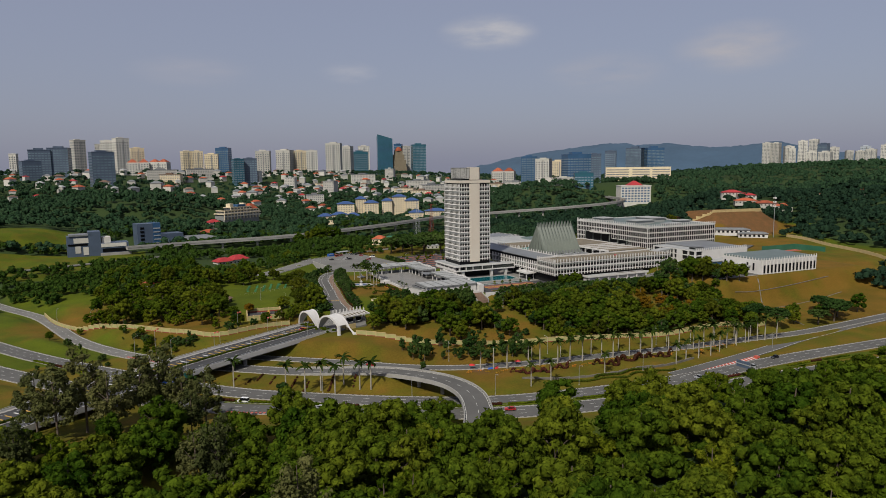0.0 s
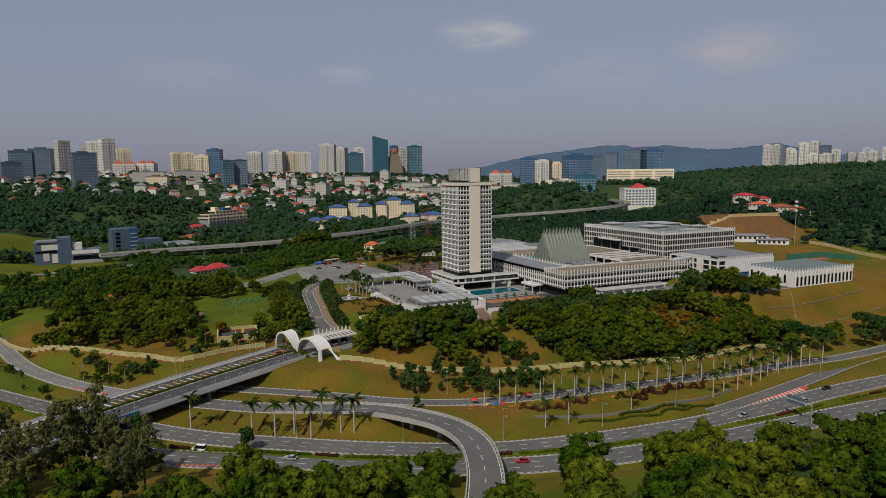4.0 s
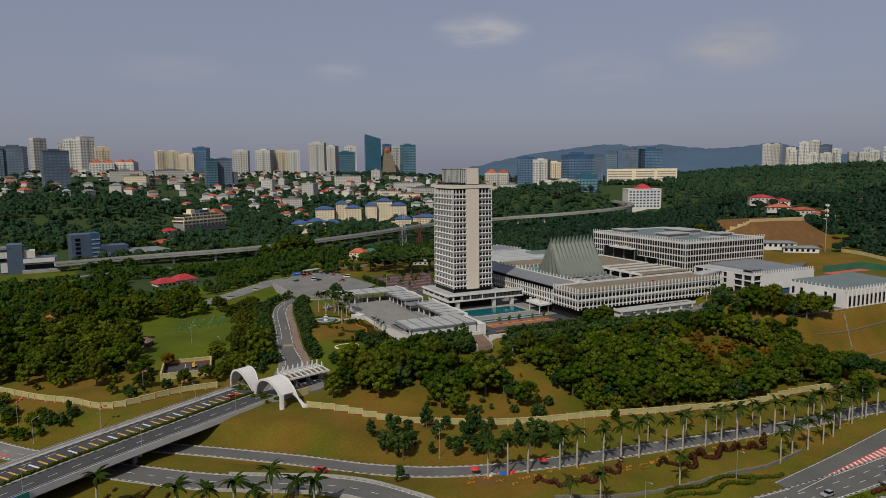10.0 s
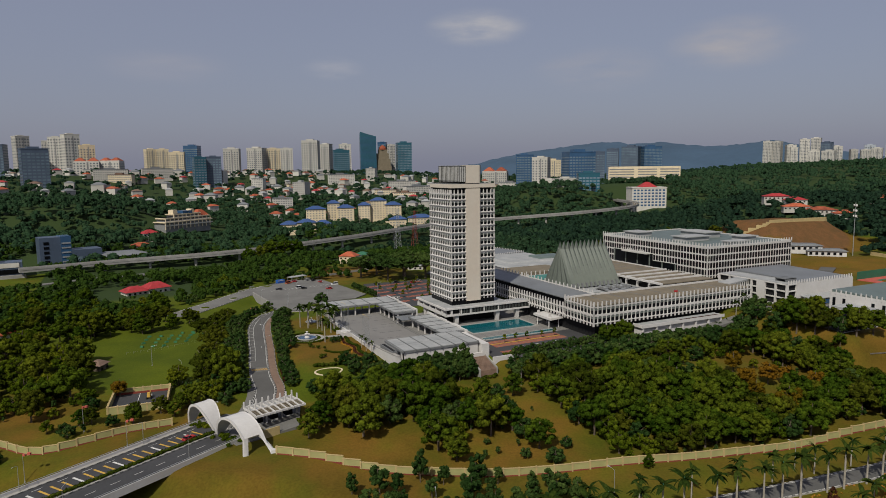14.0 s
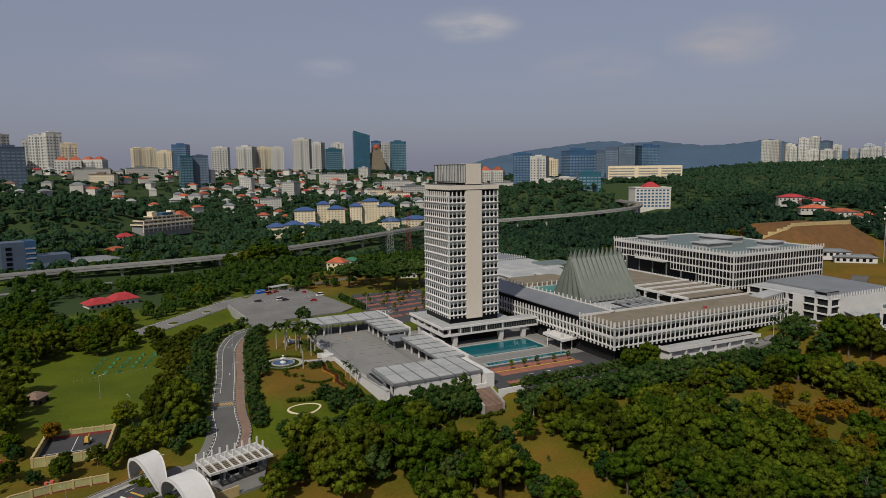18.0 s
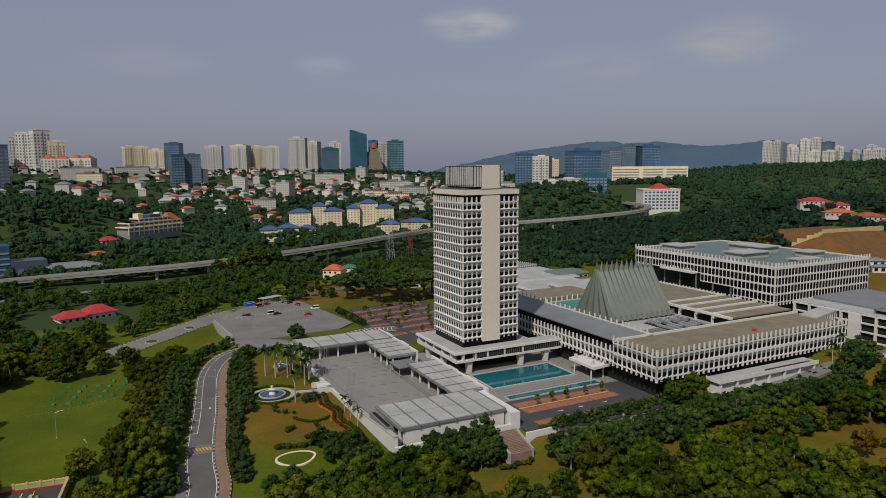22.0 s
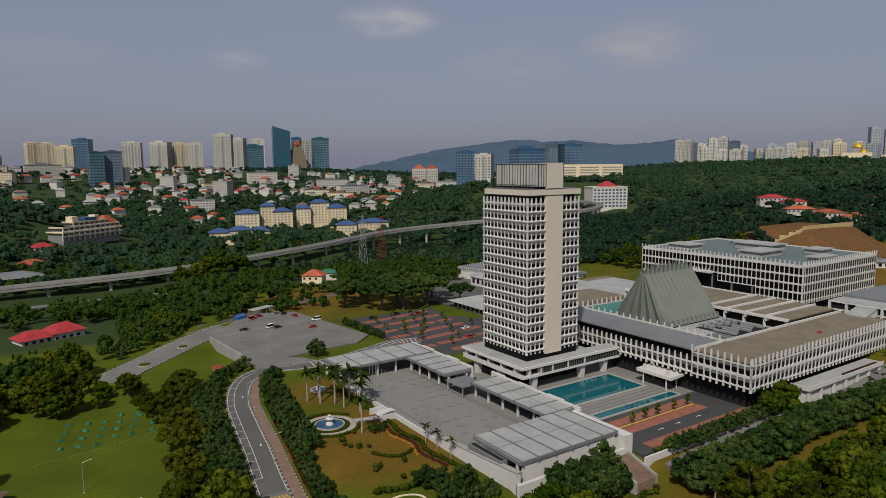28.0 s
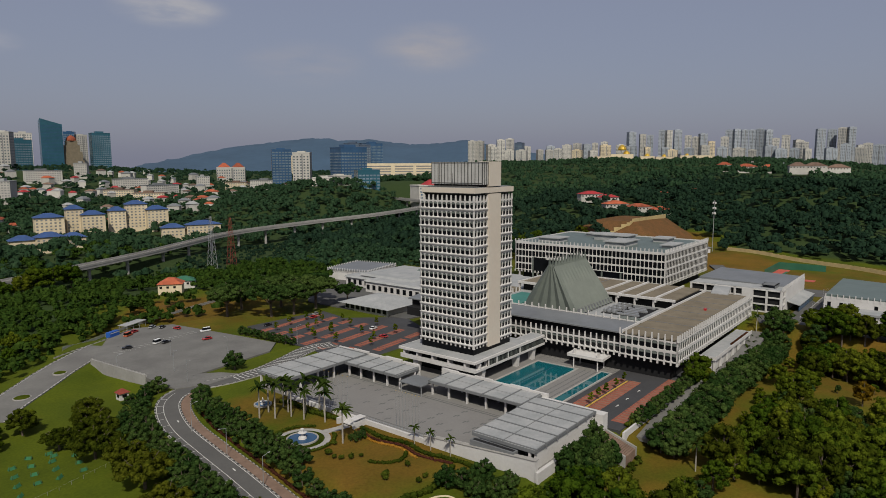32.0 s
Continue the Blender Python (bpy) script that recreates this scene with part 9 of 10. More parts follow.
# royal palms
def palm_meshes(seed, tall, fronds, reach):
    rs = np.random.RandomState(seed)
    s = Mesh()
    s.tube((0, 0, -0.6), (0, 0, tall * 0.5), 0.26, 0.24, 8).tube((0, 0, tall * 0.5), (0.08, 0, tall), 0.24, 0.17, 8)
    shaft = Mesh().tube((0.08, 0, tall), (0.1, 0, tall + 1.3), 0.2, 0.1, 7)
    f = Mesh()
    prev = None
    for j in range(7):
        t = j / 6
        p = Vector((reach * t * (1 - 0.12 * t), 0, 1.5 * t - 2.9 * t * t))
        wd = 0.42 * math.sin(math.pi * min(1, 0.15 + 0.85 * t)) + 0.05
        row = [p + Vector((0, -wd, -0.30 * wd)), p, p + Vector((0, wd, -0.30 * wd))]
        if prev:
            f.face(prev[0], row[0], row[1], prev[1]).face(prev[1], row[1], row[2], prev[2])
        prev = row
    return s.mesh("trunk", M["palmbark"]), shaft.mesh("crownshaft", M["green_paint"]), f.mesh("frond", M["leafpalm"])


PALM = palm_meshes(3, 8.6, 14, 3.6)
PALM_CROWNS = []
for k in range(4):
    rp = random.Random(k)
    crown = Mesh()
    frond = Mesh()
    frond.v = [tuple(v.co) for v in PALM[2].vertices]
    frond.f = [tuple(q.vertices) for q in PALM[2].polygons]
    for i in range(15):
        up = (-46, -24, -6, 14)[i % 4]
        crown.add(frond, Matrix.Translation((0.1, 0, 9.6)) @ pose(0, 0, 0, 0, 0, i * 137.5 + rp.uniform(-12, 12)) @ pose(0, 0, 0, rp.uniform(-30, 30), up + rp.uniform(-8, 8), 0))
    PALM_CROWNS.append(crown.mesh("crown", M["leafpalm"]))


def palm(x, y, scale, seed, label, group, z=None, name="royal_palm"):
    rs = random.Random(seed)
    z = height(x, y) if z is None else z
    ob = new(name)
    ob.matrix_basis = Matrix.Translation((x, y, z)) @ pose(0, 0, 0, 0, 0, rs.uniform(0, 360)) @ Matrix.Scale(scale, 4)
    tagged(ob, label, "palm", group)
    part("trunk", PALM[0], None, ob)
    part("crownshaft", PALM[1], None, ob)
    part("crown", PALM_CROWNS[seed % 4], None, ob)
    return ob


svc = LINES["service_road"]
sn = sideways(svc)
for i in range(24):
    t = 46 + i * 1.0 * 7.2 / 3.0
    k = int(min(len(svc) - 2, t))
    p, n = svc[k], sn[k]
    palm(p[0] - n[0] * 4.6, p[1] - n[1] * 4.6, 1.10 + 0.18 * ((i * 7) % 5) / 5, i, "tall royal palm beside the service road", "service road palms")
    if i > 3 and i % 2 == 0:
        palm(p[0] + n[0] * 5.4, p[1] + n[1] * 5.4, 0.85, 100 + i, "royal palm along the boundary wall", "boundary palms")
for i, (x, y) in enumerate(((-177, -139), (-158, -156), (-151, -161), (-144, -160), (-139.5, -166), (-129, -167), (-125, -170), (-134, -160), (-62, -196), (-52, -196), (-24, -197), (16, -199), (24, -197), (33, -196), (42, -195), (50, -193), (58, -190), (66, -189), (74, -187.5))):
    palm(x, y, 1.0 + 0.25 * (i < 8), 200 + i, "tall slender royal palm on the grass verge", "verge palms")
for i, (x, y) in enumerate(((-62, 27), (-60, 31), (-66, 30), (-58, 36), (-64, 36), (-57, 26), (-61, 22), (-69, 34), (-56, 18), (-58.5, 15), (-66, -1), (-54.5, 22))):
    palm(x, y, 0.98 + 0.08 * (i % 3), 300 + i, "royal palm in the fountain garden", "garden palms")
for i, (x, y) in enumerate(((-54, -18), (-54, -24), (-54, -31), (92, -71.5), (97, -71.8), (102, -71.5), (107, -71.5), (112, -71.2))):
    palm(x, y, 0.55, 340 + i, "short feathery palm beside the wall", "short palms", name="feather_palm")

# driveway avenue: dense trees on both sides
dl = LINES["driveway"]
dn = sideways(dl)
rs = random.Random(9)
for i in range(12, len(dl) - 24, 2):
    p, n = dl[i], dn[i]
    for off in (8.2, 12.6):
        DENSE.plant(p[0] + n[0] * off, p[1] + n[1] * off, None, rs.uniform(0.8, 1.05), rs.uniform(0, 360), rs.randrange(3), "dense shade tree lining the driveway")
    if i > 11:
        DENSE.plant(p[0] - n[0] * 10.4, p[1] - n[1] * 10.4, None, rs.uniform(0.75, 0.98), rs.uniform(0, 360), rs.randrange(3), "dense shade tree between driveway and garden")
    if 24 < i < 44:
        DENSE.plant(p[0] - n[0] * 14.2, p[1] - n[1] * 14.2, None, rs.uniform(0.7, 0.9), rs.uniform(0, 360), rs.randrange(3), "dense shade tree between driveway and garden")
# double row along the platform edge
for i in range(34):
    x = -6 + 4.1 * i
    for y in (-72.0, -76.2):
        DENSE.plant(x + rs.uniform(-0.7, 0.7), y - (1.2 if 56 < x < 136 else 0), None, rs.uniform(1.2, 1.42), rs.uniform(0, 360), rs.randrange(3), "dense shade tree in the row below the platform")


def free(x, y, gap):
    """Whether a tree may stand there: off the roads, pads and buildings."""
    for key, line in LINES.items():
        if key == "loop_ramp":
            line = line[line[:, 1] > -236]
        d = np.hypot(line[:, 0] - x, line[:, 1] - y).min()
        if d < ROADS[key][1] + gap:
            return False
    d = np.hypot(BR[:, 0] - x, BR[:, 1] - y).min()
    return d > 12.5 + gap


def wood(kinds, area, n, gap, seed, lo, hi, apart, label="", taken=None, test=None):
    rs = random.Random(seed)
    spots = [] if taken is None else taken
    tries = 0
    count = 0
    while count < n and tries < n * 40:
        tries += 1
        x, y = rs.uniform(area[0], area[2]), rs.uniform(area[1], area[3])
        if not free(x, y, gap) or (test and not test(x, y)):
            continue
        if any((x - a) ** 2 + (y - b) ** 2 < apart * apart for a, b in spots):
            continue
        spots.append((x, y))
        k = kinds[rs.randrange(len(kinds))]
        k.plant(x, y, None, rs.uniform(lo, hi), rs.uniform(0, 360), rs.randrange(5), label, rs.uniform(0.9, 1.15))
        count += 1
    return spots


def wall_y(x):
    return np.interp(x, [-109, -74, -51, -16, 11, 45, 75, 112], [-99, -124.5, -136, -147, -155.5, -161, -166, -168])


spots = wood([BROAD, LIME, DENSE, BROAD, OLIVE, BROAD], (-62, -158, 142, -86), 225, 3, 61, 0.75, 1.35, 5.0, "", None, lambda x, y: y > wall_y(x) + 4.5 and not (0 < x < 112 and y > -97 + 4 * math.sin(x * 0.3)) and not (-58 < x < -34 and y < -114) and not (46 < x < 100 and -140 < y < -96) and abs(x - np.interp(y, [-112, -88, -78], [-24, -14, -10])) > 3.8 and not (118 < x and y < -124) and not (-30 < x < -12 and y < -92))
wood([GOLD], (40, -150, 100, -110), 6, 3, 62, 0.9, 1.1, 7, "", spots, lambda x, y: y > wall_y(x) + 6)
for gx, gy, gs in ((60, -145, 1.35), (68, -141, 1.1), (-152, -20, 0.9)):
    GOLD.plant(gx, gy, None, gs, gx * 7, 1, "", 1.0)
wood([CONE, CONE, SMALL], (-100, -160, -40, -128), 30, 2.0, 63, 0.9, 1.7, 2.6, "", None, lambda x, y: y < wall_y(x) - 4)
fg = wood([BROAD, LIME, BROAD, LIME, BROAD], (-195, -345, 110, -240), 116, 4, 64, 1.2, 1.9, 7.4, "", None, lambda x, y: y < np.interp(x, [-120, -70, 80], [-240, -258, -268]))
wood([BROAD, BROAD, LIME, PINE], (-270, -330, -165, -200), 46, 5, 65, 1.1, 1.7, 8.0, "", fg)
wood([BROAD, LIME], (-250, -225, -200, -196), 7, 2, 66, 1.0, 1.4, 6.0, "", fg)
wood([RAIN, BROAD], (80, -184, 190, -160), 12, 3, 67, 0.8, 1.1, 10.0)
wood([BROAD, BROAD, DENSE], (100, -295, 240, -262), 20, 4, 68, 0.9, 1.2, 8)
# west lawns and woods
wood([LIME, DENSE, LIME, BROAD, SMALL], (-235, -54, -118, 40), 48, 2.0, 169, 0.45, 0.85, 3.6, "low bushy tree behind the boundary wall", None, lambda x, y: not (-165 < x < -104 and -16 < y) and math.hypot(x + 145, y + 29.5) > 15 and y > np.interp(x, [-272, -262, -247, -225, -202, -188, -174, -150, -136], [88, 52, 22, -5, -35, -47, -61, -58, -58]) + 3)
lawn = lambda x, y: not (-165 < x < -104 and -16 < y < 96) and not (-142 < x and y > 90) and math.hypot(x + 145, y + 29.5) > 17
west_spots = wood([BROAD, LIME, LIME, LIME, OLIVE, BROAD], (-240, -52, -112, 112), 92, 3.5, 69, 0.95, 1.4, 6.6, "", None, lambda x, y: lawn(x, y) and y > -50 - 0.2 * (x + 118) and (x + 250) * 0.9 + 8 > -(y - 30))
for x, y, s in ((-118.5, -13, 1.35), (-112, 24, 1.2), (-115, 8, 1.0), (-111, 54, 1.15), (-109, 40, 1.0), (-105, 66, 1.1), (-101, 79, 1.0), (-114, 71, 0.85), (-97, 90, 0.9), (-150, 96, 0.8), (-165, 92, 0.7)):
    LAWN.plant(x, y, None, s, x * 7, int(x) % 2)
wood([BROAD, DENSE, BROAD], (-235, 112, -78, 200), 60, 3, 70, 0.8, 1.1, 7.0, "", west_spots, lambda x, y: not (-168 < x < -104 and 152 < y < 230) and (x < -126 or y > 166))
wood([LIME, BROAD, OLIVE, BROAD], (-172, 76, -112, 108), 18, 4, 203, 0.8, 1.15, 6.5, "leafy tree along the far edge of the lawn", None, lambda x, y: y > 80 + 0.012 * (x + 140) ** 2)
wood([BROAD, DENSE, LIME], (-172, 110, -108, 166), 30, 4, 204, 0.65, 0.95, 6.0, "leafy tree below the red-roofed bungalow", None, lambda x, y: y > 122 or x < -134)
wood([SMALL, DENSE], (-128, -60, -112, -30), 7, 1.5, 71, 0.6, 0.9, 3.5)
for x, y, s in ((22, 147, 1.5), (33, 142, 1.45), (50, 144, 1.6), (40, 162, 1.6), (8, 166, 1.4), (62, 158, 1.5), (24, 176, 1.5), (70, 140, 1.0)):
    RAIN.plant(x, y, None, s, x * 11, int(x) % 2)
for x, y, sc in ((-34, 322, 1.5), (-22, 330, 1.7), (-10, 334, 1.6), (2, 338, 1.7), (-46, 318, 1.3)):
    BROAD.plant(x, y, None, sc, x * 13, int(x) % 5, "tall broad tree before the railway viaduct")
for i in range(16):
    DENSE.plant(-1 + 3.7 * i, -62.9 - 0.3 * (i % 2), None, 0.72 + 0.05 * (i % 3), i * 47, i, "dense clipped tree against the court wall")
DENSE.plant(-44, 83.5, None, 1.2, 20, 1, "clipped round dark tree by the car park")
wood([DENSE], (-72, -64, -52, -52), 6, 1, 72, 0.75, 0.95, 4.5)
for i in range(30):
    x, y = -43 + 2.1 * (i % 10) + 0.7 * (i // 10), -60.0 - 2.5 * (i // 10) + 0.4 * (i % 2)
    CONE.plant(x, y, None, rs.uniform(1.4, 1.75), i * 40, i, "dense clipped conifer below the plaza wall")


# far and deep woods: many crowns in one piece
def far_wood(name, label, centres, scale, seed, mat, leaves=46, leaf=1.0, each=3):
    rs = np.random.RandomState(seed)
    c3, r3 = [], []
    for (x, y, z), s in zip(centres, scale):
        lift = rs.uniform(-0.6, 2.4)
        for i in range(each + 2):
            a, d = rs.uniform(0, 2 * math.pi), rs.uniform(0.15, 1.0) * 3.0 * s
            c3.append((x + d * math.cos(a), y + d * math.sin(a), z + s * (rs.uniform(3.4, 7.4) if each > 2 else 3.0 + lift + 1.6 * (1 - d / (3.0 * s)))))
            r3.append(s * rs.uniform(1.0, 2.1))
    c3, r3 = np.array(c3), np.array(r3)
    rad = np.stack([r3 * 1.1, r3 * 1.1, r3 * 0.85], 1)
    v1, f1 = leaf_cloud(c3, rad, len(centres) * leaves, leaf, rs)
    v2, f2 = cores(c3, rad, 0.88, DOME_V, DOME_F)
    f2 = f2 + len(v1)
    me = quick_mesh(name, np.vstack([v1, v2]), np.vstack([f1, f2]), mat, True)
    return single(name, me, mat, label, "woodland", "stuff")


def via_clear(x, y):
    d = np.hypot(VIA[:, 0] - x, VIA[:, 1] - y)
    k = d.argmin()
    return d[k] > ((84 if x > 90 else 28) if x > -160 and y < VIA[k, 1] else 9)


BUILT = np.array([(-200, 372, 40), (-243, 322, 44), (-150, 378, 30), (-82, 540, 62), (-131, 440, 20), (-122, 470, 16), (92, 590, 44), (152, 572, 44), (34, 505, 40), (172, 498, 40), (28, 256, 18), (44, 268, 14), (138, 196, 30), (580, 497, 27),
                  (472, 186, 22), (456, 150, 22), (462, 128, 22), (100, 322, 6), (120, 326, 6)])


def built_clear(x, y):
    return (np.hypot(BUILT[:, 0] - x, BUILT[:, 1] - y) > BUILT[:, 2] * 0.8).all()


def scatter(area, n, seed, test, smin, smax):
    rs = np.random.RandomState(seed)
    x, y = rs.uniform(area[0], area[2], n), rs.uniform(area[1], area[3], n)
    keep = np.array([bool(test(a, b)) for a, b in zip(x, y)])
    x, y = x[keep], y[keep]
    return np.c_[x, y, ground(x, y) - 1.0], rs.uniform(smin, smax, len(x))


c, s = scatter((-420, 112, 150, 420), 3200, 81, lambda x, y: free(x, y, 3) and not (-166 < x < -106 and 150 < y < 224) and not (-128 < x < -60 and y < 146) and not (-80 < x < 66 and y < 186) and ((x - 4) / 34) ** 2 + ((y - 207) / 11) ** 2 > 1 and not (5 < x < 45 and 225 < y < 275) and not (66 <= x < 170 and y < 200) and via_clear(x, y) and built_clear(x, y) and not (x < -60 and abs(y - np.interp(x, [-420, -320, -230, -150, -60], [222, 240, 262, 290, 300])) < 11) and not (-430 < x < -205 and 205 + 0.2 * (x + 430) < y < 330) and ((x + 312) / 62) ** 2 + ((y - 392) / 42) ** 2 > 1, 0.8, 1.25)
far_wood("valley_woods", "dense mixed green woods behind the car parks", c, s, 82, M["woods"], 54, 0.95, 3)
c, s = scatter((-700, 330, 760, 820), 6600, 83, lambda x, y: via_clear(x, y) and built_clear(x, y) and ((x + 312) / 62) ** 2 + ((y - 392) / 42) ** 2 > 1, 1.3, 2.1)
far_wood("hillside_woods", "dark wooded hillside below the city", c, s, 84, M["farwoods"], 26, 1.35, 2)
c, s = scatter((70, 290, 480, 440), 1500, 97, lambda x, y: built_clear(x, y) and not via_clear(x, y) and 8 < np.hypot(VIA[:, 0] - x, VIA[:, 1] - y).min() and y < np.interp(x, VIA[:120, 0], VIA[:120, 1]), 0.45, 0.72)
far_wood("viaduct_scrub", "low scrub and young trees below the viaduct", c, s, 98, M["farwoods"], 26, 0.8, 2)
c, s = scatter((240, -330, 800, 420), 4600, 85, lambda x, y: not (312 < x < 400 and 20 < y < 116) and built_clear(x, y) and not (x < 352 and -130 < y < 90) and not (x < 250 and y < 135) and free(x, y, 4), 1.3, 2.1)
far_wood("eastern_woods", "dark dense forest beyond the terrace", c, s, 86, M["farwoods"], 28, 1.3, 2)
c, s = scatter((-800, 800, 1900, 1800), 4200, 87, lambda x, y: True, 1.3, 2.2)
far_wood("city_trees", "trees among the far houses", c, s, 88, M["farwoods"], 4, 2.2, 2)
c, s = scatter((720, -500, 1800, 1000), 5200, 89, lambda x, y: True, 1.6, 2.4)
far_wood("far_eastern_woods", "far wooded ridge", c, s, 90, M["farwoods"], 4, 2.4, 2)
c, s = scatter((140, 195, 300, 430), 620, 95, lambda x, y: via_clear(x, y) and built_clear(x, y), 0.9, 1.5)
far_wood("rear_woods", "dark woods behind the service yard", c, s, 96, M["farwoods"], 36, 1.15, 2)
c, s = scatter((-420, -350, 60, -190), 1150, 91, lambda x, y: free(x, y, 5) and (x < -205 and y < -212 or y < np.interp(x, [-120, -70, 80], [-243, -258, -268]) or (-190 < x < -110 and y < -206)), 0.9, 1.4)
far_wood("near_woods", "thick woods beside the highway", c, s, 92, M["leaf"], 90, 0.75)

# big trees beside the gatehouse and scattered shrubs on the slopes
big = wood([BROAD, OLIVE, DENSE, BROAD], (-98, -98, -50, -62), 24, 5, 181, 1.0, 1.45, 6.4, "broad dark tree between gatehouse and plaza", None, lambda x, y: y > wall_y(x) + 9 and x + 0.6 * y > -140 and not (x < -88 and y > -80) and not (x < -66 and y > -70))
wood([LIME, LIME, SMALL, BROAD], (0, -99, 112, -84), 40, 2, 182, 0.35, 0.8, 4.0, "young bright tree on the open grass")
wood([LIME, SMALL, DENSE], (-60, -132, -20, -104), 14, 2, 183, 0.35, 0.7, 5.0, "young tree on the dry bank", None, lambda x, y: y > wall_y(x) + 4)
wood([LIME, DENSE, SMALL], (-20, -158, 110, -138), 26, 1.5, 184, 0.4, 0.8, 4.0, "small tree beside the boundary wall", None, lambda x, y: abs(y - wall_y(x)) > 3)
wood([LIME, SMALL, CONE], (48, -140, 98, -97), 16, 2, 186, 0.35, 0.75, 6.0, "young tree standing on the open grass")
for i, (x, y, sc) in enumerate(((-207, -172, 2.0), (-214, -179, 1.85), (-200, -181, 1.6), (-231, -176, 2.1), (-239, -184, 1.9), (-223, -187, 1.7), (-193, -193, 1.5), (-246, -176, 1.7))):
    PINE.plant(x, y, None, sc, i * 70, i, "tall wispy casuarina beside the bridge")
wood([LIME, LIME, DENSE, SMALL], (-228, -72, -190, -16), 16, 1.5, 192, 0.5, 0.8, 3.4, "bushy tree on the bank below the boundary wall", None, lambda x, y: y < np.interp(x, [-272, -262, -247, -225, -202, -188, -174, -150], [88, 52, 22, -5, -35, -47, -61, -58]) - 6)
CONE.plant(-194, -140, None, 1.5, 50, 1, "dark conical tree beside the bridge")
wood([DENSE, LIME, SMALL, CONE], (-262, -80, -160, 60), 28, 1.5, 189, 0.35, 0.7, 4.0, "bush on the bank below the boundary wall", None, lambda x, y: y < np.interp(x, [-272, -262, -247, -225, -202, -188, -174, -150], [88, 52, 22, -5, -35, -47, -61, -58]) - 5)
wood([BROAD, LIME, BROAD], (-190, -264, -104, -206), 14, 4, 190, 0.9, 1.4, 7.5)
CONE.plant(-162, -168.5, None, 1.7, 20, 0, "dark conical tree on the highway median")
wood([DENSE], (-86, -60, -60, -40), 12, 1.5, 191, 0.7, 0.95, 4.0, "dense clipped tree in the lower garden", None, lambda x, y: math.hypot(x + 77, y + 45) > 6.5)
for x, y, sc in ((-92, -85, 0.95), (-87, -80, 0.85), (-83, -89, 1.0), (-97, -91, 0.85)):
    BROAD.plant(x, y, None, sc, x * 5, int(x) % 5, "leafy tree beside the gatehouse")
palm(-12, -84, 0.8, 402, "leaning coconut palm on the grass strip", "slope palms", name="coconut_palm")
palm(28, -98, 0.8, 403, "coconut palm among the slope trees", "slope palms", name="coconut_palm")
palm(40, -112, 0.85, 405, "coconut palm among the slope trees", "slope palms", name="coconut_palm")
wood([BROAD, OLIVE, DENSE], (-162, -58, -124, -43), 8, 3, 188, 0.5, 0.75, 5.0, "leafy tree between guard yard and wall", None, lambda x, y: y > -52)

# young trees in the car park and court
for x, y in ((3, 118), (12, 106), (20, 109), (27, 113), (33, 121), (30, 96), (14, 92), (24, 82), (6, 80), (34, 70), (0, 104), (8, 98), (18, 96), (36, 108), (26, 124), (14, 122), (20, 70), (40, 88), (4, 92), (12, 64)):
    SAPLING.plant(x, y, -0.5, 1.1 + 0.3 * ((x * 3) % 4) / 4, x * 9, int(x) % 2)
for x, y in ((4, -44.6), (10, -44.6), (16, -44.6), (24, -44.6), (31, -44.6)):
    SAPLING.plant(x, y, 0.1, 0.95 + 0.1 * (int(x) % 3), x * 9, int(x) % 2)
for i in range(9):
    DENSE.plant(-9.5 + 0.25 * i, 128 - 4.3 * i, -0.9, 0.62, i * 50, i, "clipped dense shrub between the car parks")
wood([BROAD, DENSE, OLIVE], (236, 96, 330, 200), 46, 3, 171, 1.0, 1.4, 7.0, "", None, lambda x, y: x < 312 or y > 150)
wood([BROAD, DENSE], (104, -104, 128, -84), 7, 2, 172, 1.1, 1.4, 6.0)
for x, y, s in ((46, -63.5, 0.9), (50, -64.5, 0.8), (56, -66, 0.7)):
    BROAD.plant(x, y, None, s, x * 5, int(x), "leafy tree at the low block's corner")
BROAD.plant(56.5, -63.2, None, 0.95, 40, 2, "leafy tree at the corner of the low block")
for px2, py2, ps in ((103, -68.2, 0.7), (110, -68, 0.75), (117, -67.5, 0.72), (124, -66.5, 0.78), (131, -65, 0.75)):
    palm(px2, py2, ps, int(px2) + 700, "feathery palm beside the low block", "corner palms", name="feather_palm")
palm(45, -61.5, 0.75, 401, "feathery palm at the block's corner", "corner palms", name="feather_palm")

# ---- garden planting ----
def bed(name, label, pts, width, tall, mat, seed, category="hedge", size=0.22):
    ln = spline([(x, y, height(x, y)) for x, y in pts], 2.0)
    ln[:, 2] = ground(ln[:, 0], ln[:, 1])
    return hedge_along(name, label, ln, width, tall, size, mat, seed, category)


bed("wavy_hedge", "clipped green hedge band along the plaza wall", [(-55, 2), (-56.5, -8), (-55, -16), (-57, -24), (-55.5, -34), (-56, -44)], 1.6, 1.1, M["hedge"], 801)
bed("red_border", "low dark red border plants beside the hedge", [(-57, 2), (-58.6, -8), (-57, -16), (-59, -24), (-57.4, -34)], 0.9, 0.6, M["topiary"], 802, "shrub")
bed("orange_border", "low orange flowering border along the garden", [(-58.3, 1), (-59.8, -8), (-58.4, -16), (-60.4, -24)], 0.7, 0.45, M["flowers"], 803, "flowers")
bed("clipped_hedge", "thick clipped hedge across the lower garden", [(-80, -37), (-72, -39), (-64, -38), (-60, -36)], 2.2, 1.6, M["hedge"], 804)
bed("curved_hedge", "curved low hedge on the brown lawn", [(-70, -16), (-68, -20), (-64, -22), (-60, -20)], 1.2, 0.8, M["hedge"], 805)
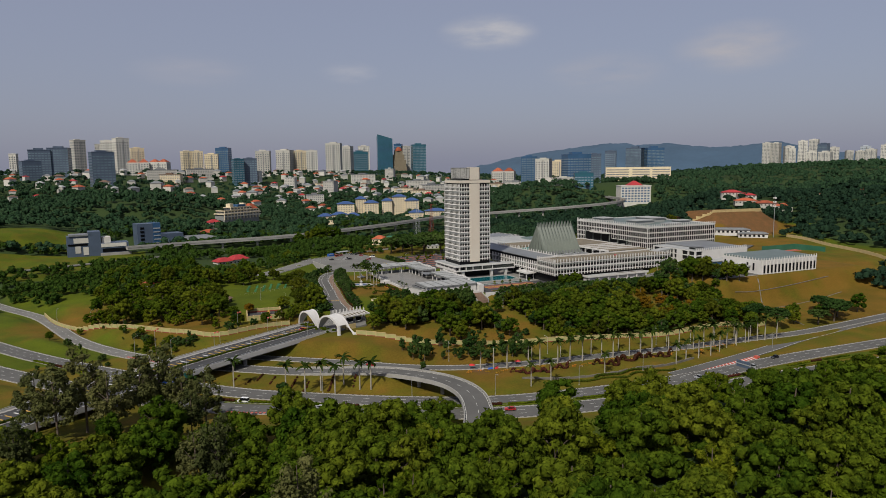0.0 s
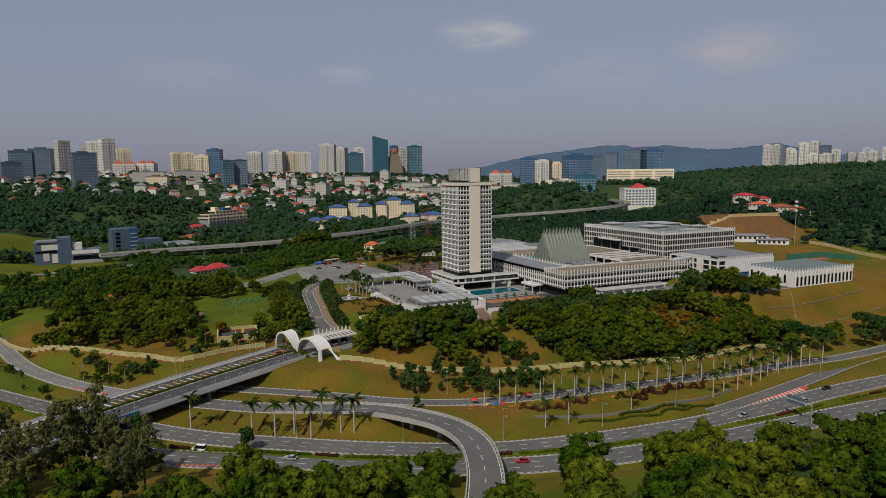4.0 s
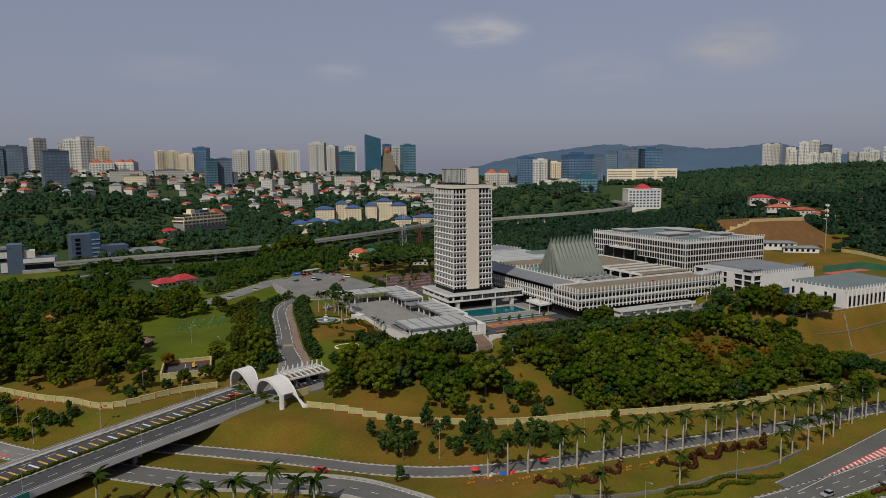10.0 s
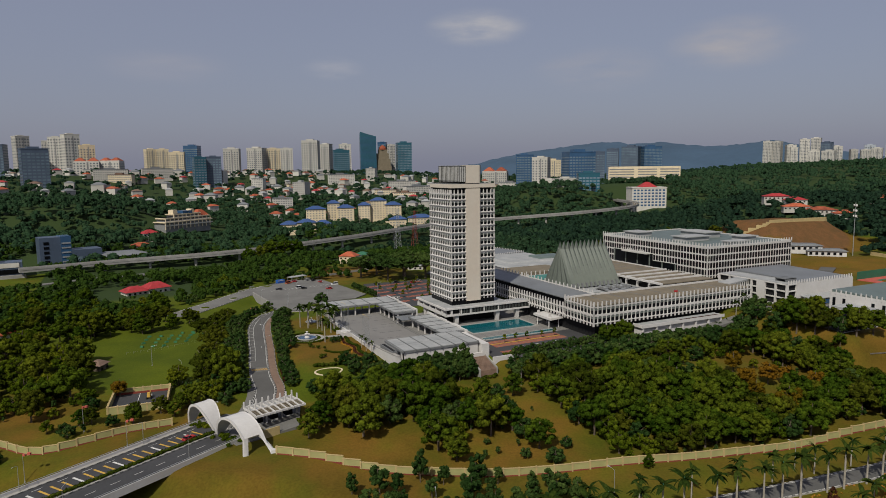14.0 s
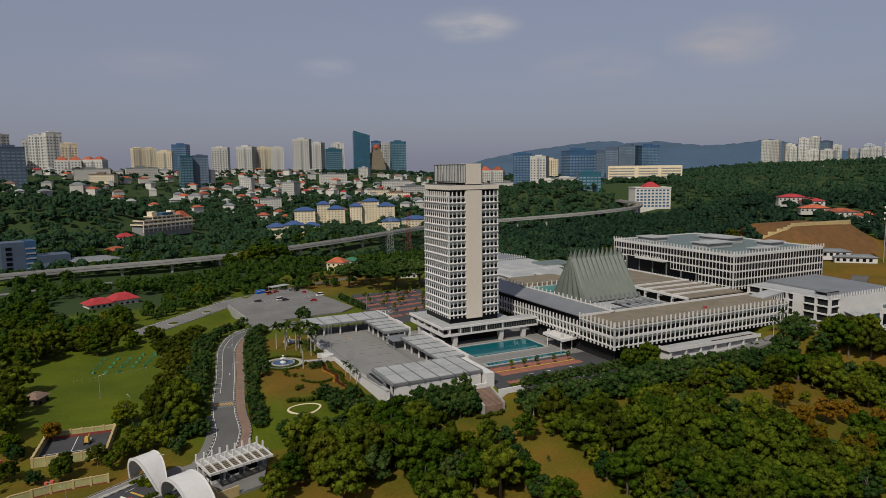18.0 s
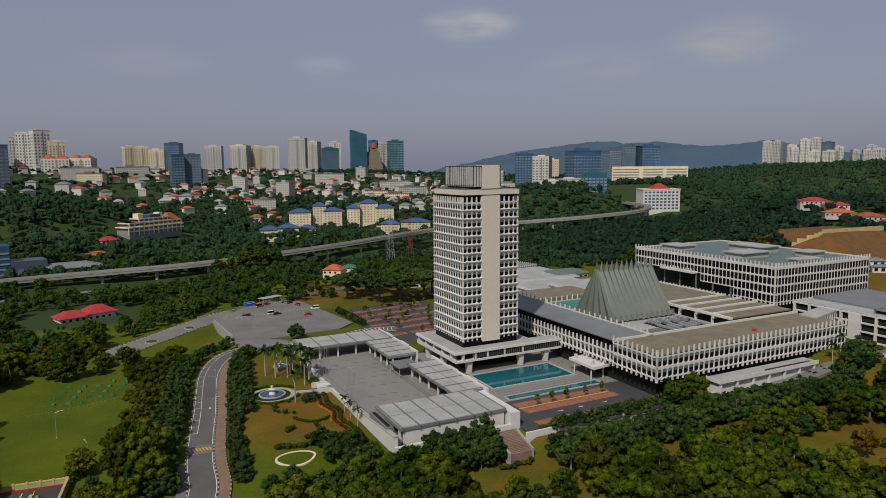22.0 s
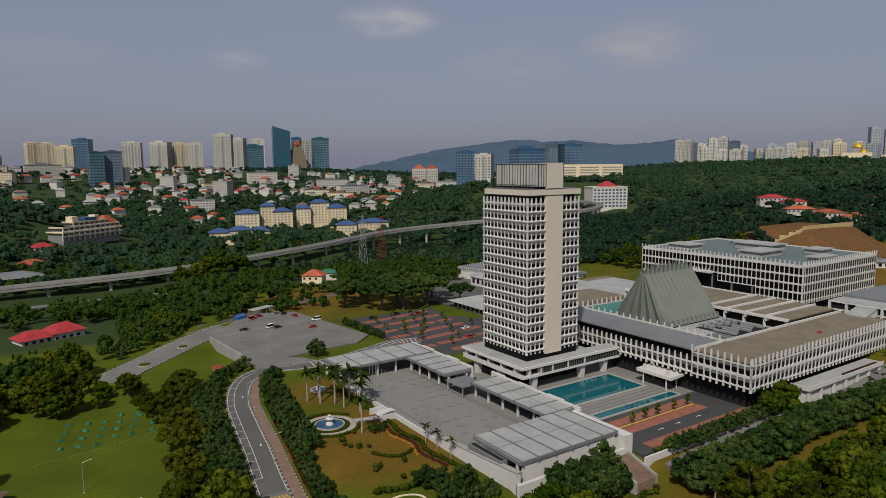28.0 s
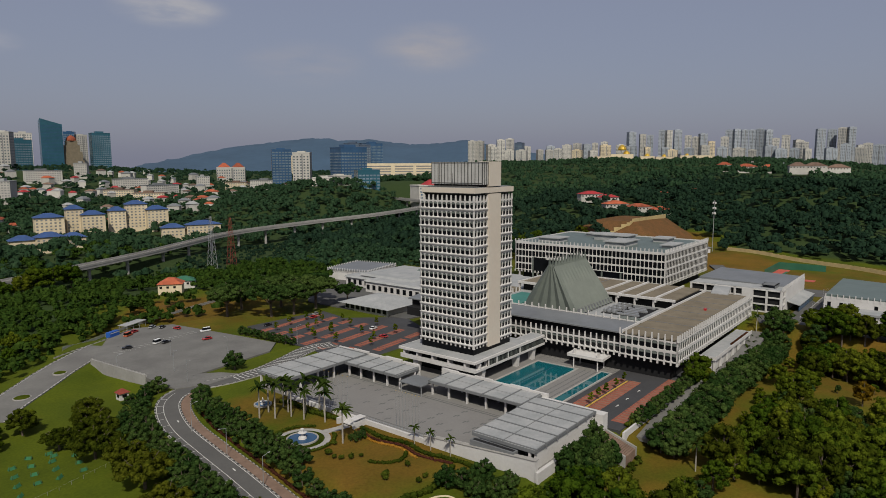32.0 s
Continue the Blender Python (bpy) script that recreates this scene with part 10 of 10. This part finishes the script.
bed("garden_hedge", "dark hedge between garden and plaza", [(-55, 14), (-56, 24), (-55, 34), (-56, 40)], 2.0, 1.6, M["hedge"], 806)
bed("driveway_hedge", "dark red clipped hedge along the footpath", [(-93, -40), (-91.8, -28), (-89.6, -12), (-86.4, 6), (-83.6, 24), (-80.4, 42), (-77, 54)], 0.9, 0.8, M["topiary"], 807)
ring = np.array([(-71.5 + 9.4 * math.cos(a), 10.2 + 9.4 * math.sin(a), -0.95) for a in np.linspace(0.5, 5.8, 26)])
hedge_along("ring_hedge", "clipped hedge ring round the fountain", ring, 1.1, 0.8, 0.2, M["hedge"], 808)
single("garden_path", ribbon(spline([(-63.6, 9.4, -0.98), (-60, 8.2, -0.98), (-56, 7.5, -0.98)]), 1.5, -1.5, 0.06, 0.3), M["kerb"], "pale paved path from fountain to stair", "path", "structure")
oval = np.array([(-77 + 5.4 * math.cos(a), -45 + 3.8 * math.sin(a), 0) for a in np.linspace(0, 2 * math.pi, 30)])
oval[:, 2] = ground(oval[:, 0], oval[:, 1])
single("oval_path", ribbon(oval, 0.32, -0.32, 0.12, 0.4), M["cream"], "cream oval garden path", "path", "structure")
for i in range(16):
    a = rs.uniform(0, 6.28)
    x, y = (-67 + 7.5 * math.cos(a), -6 + 6.0 * math.sin(a)) if i < 9 else (-70 + 6 * math.cos(a), -29 + 5 * math.sin(a))
    SHRUB.plant(x, y, None, rs.uniform(0.8, 1.5), i * 33, i, "small clipped round shrub on the brown lawn")
for i in range(7):
    CONE.plant(-63.5 + 1.6 * (i % 4), -2 - 1.8 * (i // 4), None, 0.45, i * 40, i, "tiny clipped conical shrub in the garden")

hedge_along("court_hedge", "clipped low hedge along the court's edge", np.array([(-6 + 4.0 * k, -61.7, 0.0) for k in range(15)]), 1.7, 1.3, 0.24, M["hedge"], 811)
for i in range(7):
    SHRUB.plant(-24 + 1.6 * i, -68.5 - 0.6 * (i % 3), None, 1.3, i * 50, i, "round clipped shrub beside the garden steps")

# teal netting stands on the lawn
stand = thing("net_stand", "small teal netting stand on the lawn", "stand", (-117, 67, height(-117, 67)), group="lawn net stands")
part("net", Mesh().face((-0.8, 0, 0.05), (0.8, 0, 0.05), (0.6, 0.5, 0.9), (-0.6, 0.5, 0.9)).face((-1.0, 0, 0.05), (-0.8, 0.5, 1.1), (-0.9, 1.2, 0.05)).face((1.0, 0, 0.05), (0.9, 1.2, 0.05), (0.8, 0.5, 1.1)), M["net"], stand)
part("frame", Mesh().tube((-1.0, 0, 0), (-0.8, 0.5, 1.15), 0.04, 0.04, 5).tube((1.0, 0, 0), (0.8, 0.5, 1.15), 0.03, 0.03, 5), M["green_paint"], stand)
for i in range(1, 24):
    x, y = -112 - 5.2 * (i % 6) - 1.5 * (i // 6), 68 - 6.4 * (i // 6) + 1.8 * (i % 3)
    copy_thing(stand, pose(x, y, height(x, y), 0, 0, (i * 47) % 90 - 45))
rail_line = spline([(-149, 43, 0), (-125, 44, 0), (-103, 46, 0)], 3.0)
lawn_fence = thing("lawn_fence", "thin wire fence across the lawn", "fence")
for i in range(len(rail_line)):
    x, y = rail_line[i][:2]
    z = height(x, y)
    part("post", Mesh().tube((x, y, z - 0.2), (x, y, z + 1.1), 0.04, 0.04, 5), M["steel"], lawn_fence)
    if i:
        x0, y0 = rail_line[i - 1][:2]
        part("wire", Mesh().tube((x0, y0, height(x0, y0) + 1.0), (x, y, z + 1.0), 0.015, 0.015, 4), M["steel"], lawn_fence)
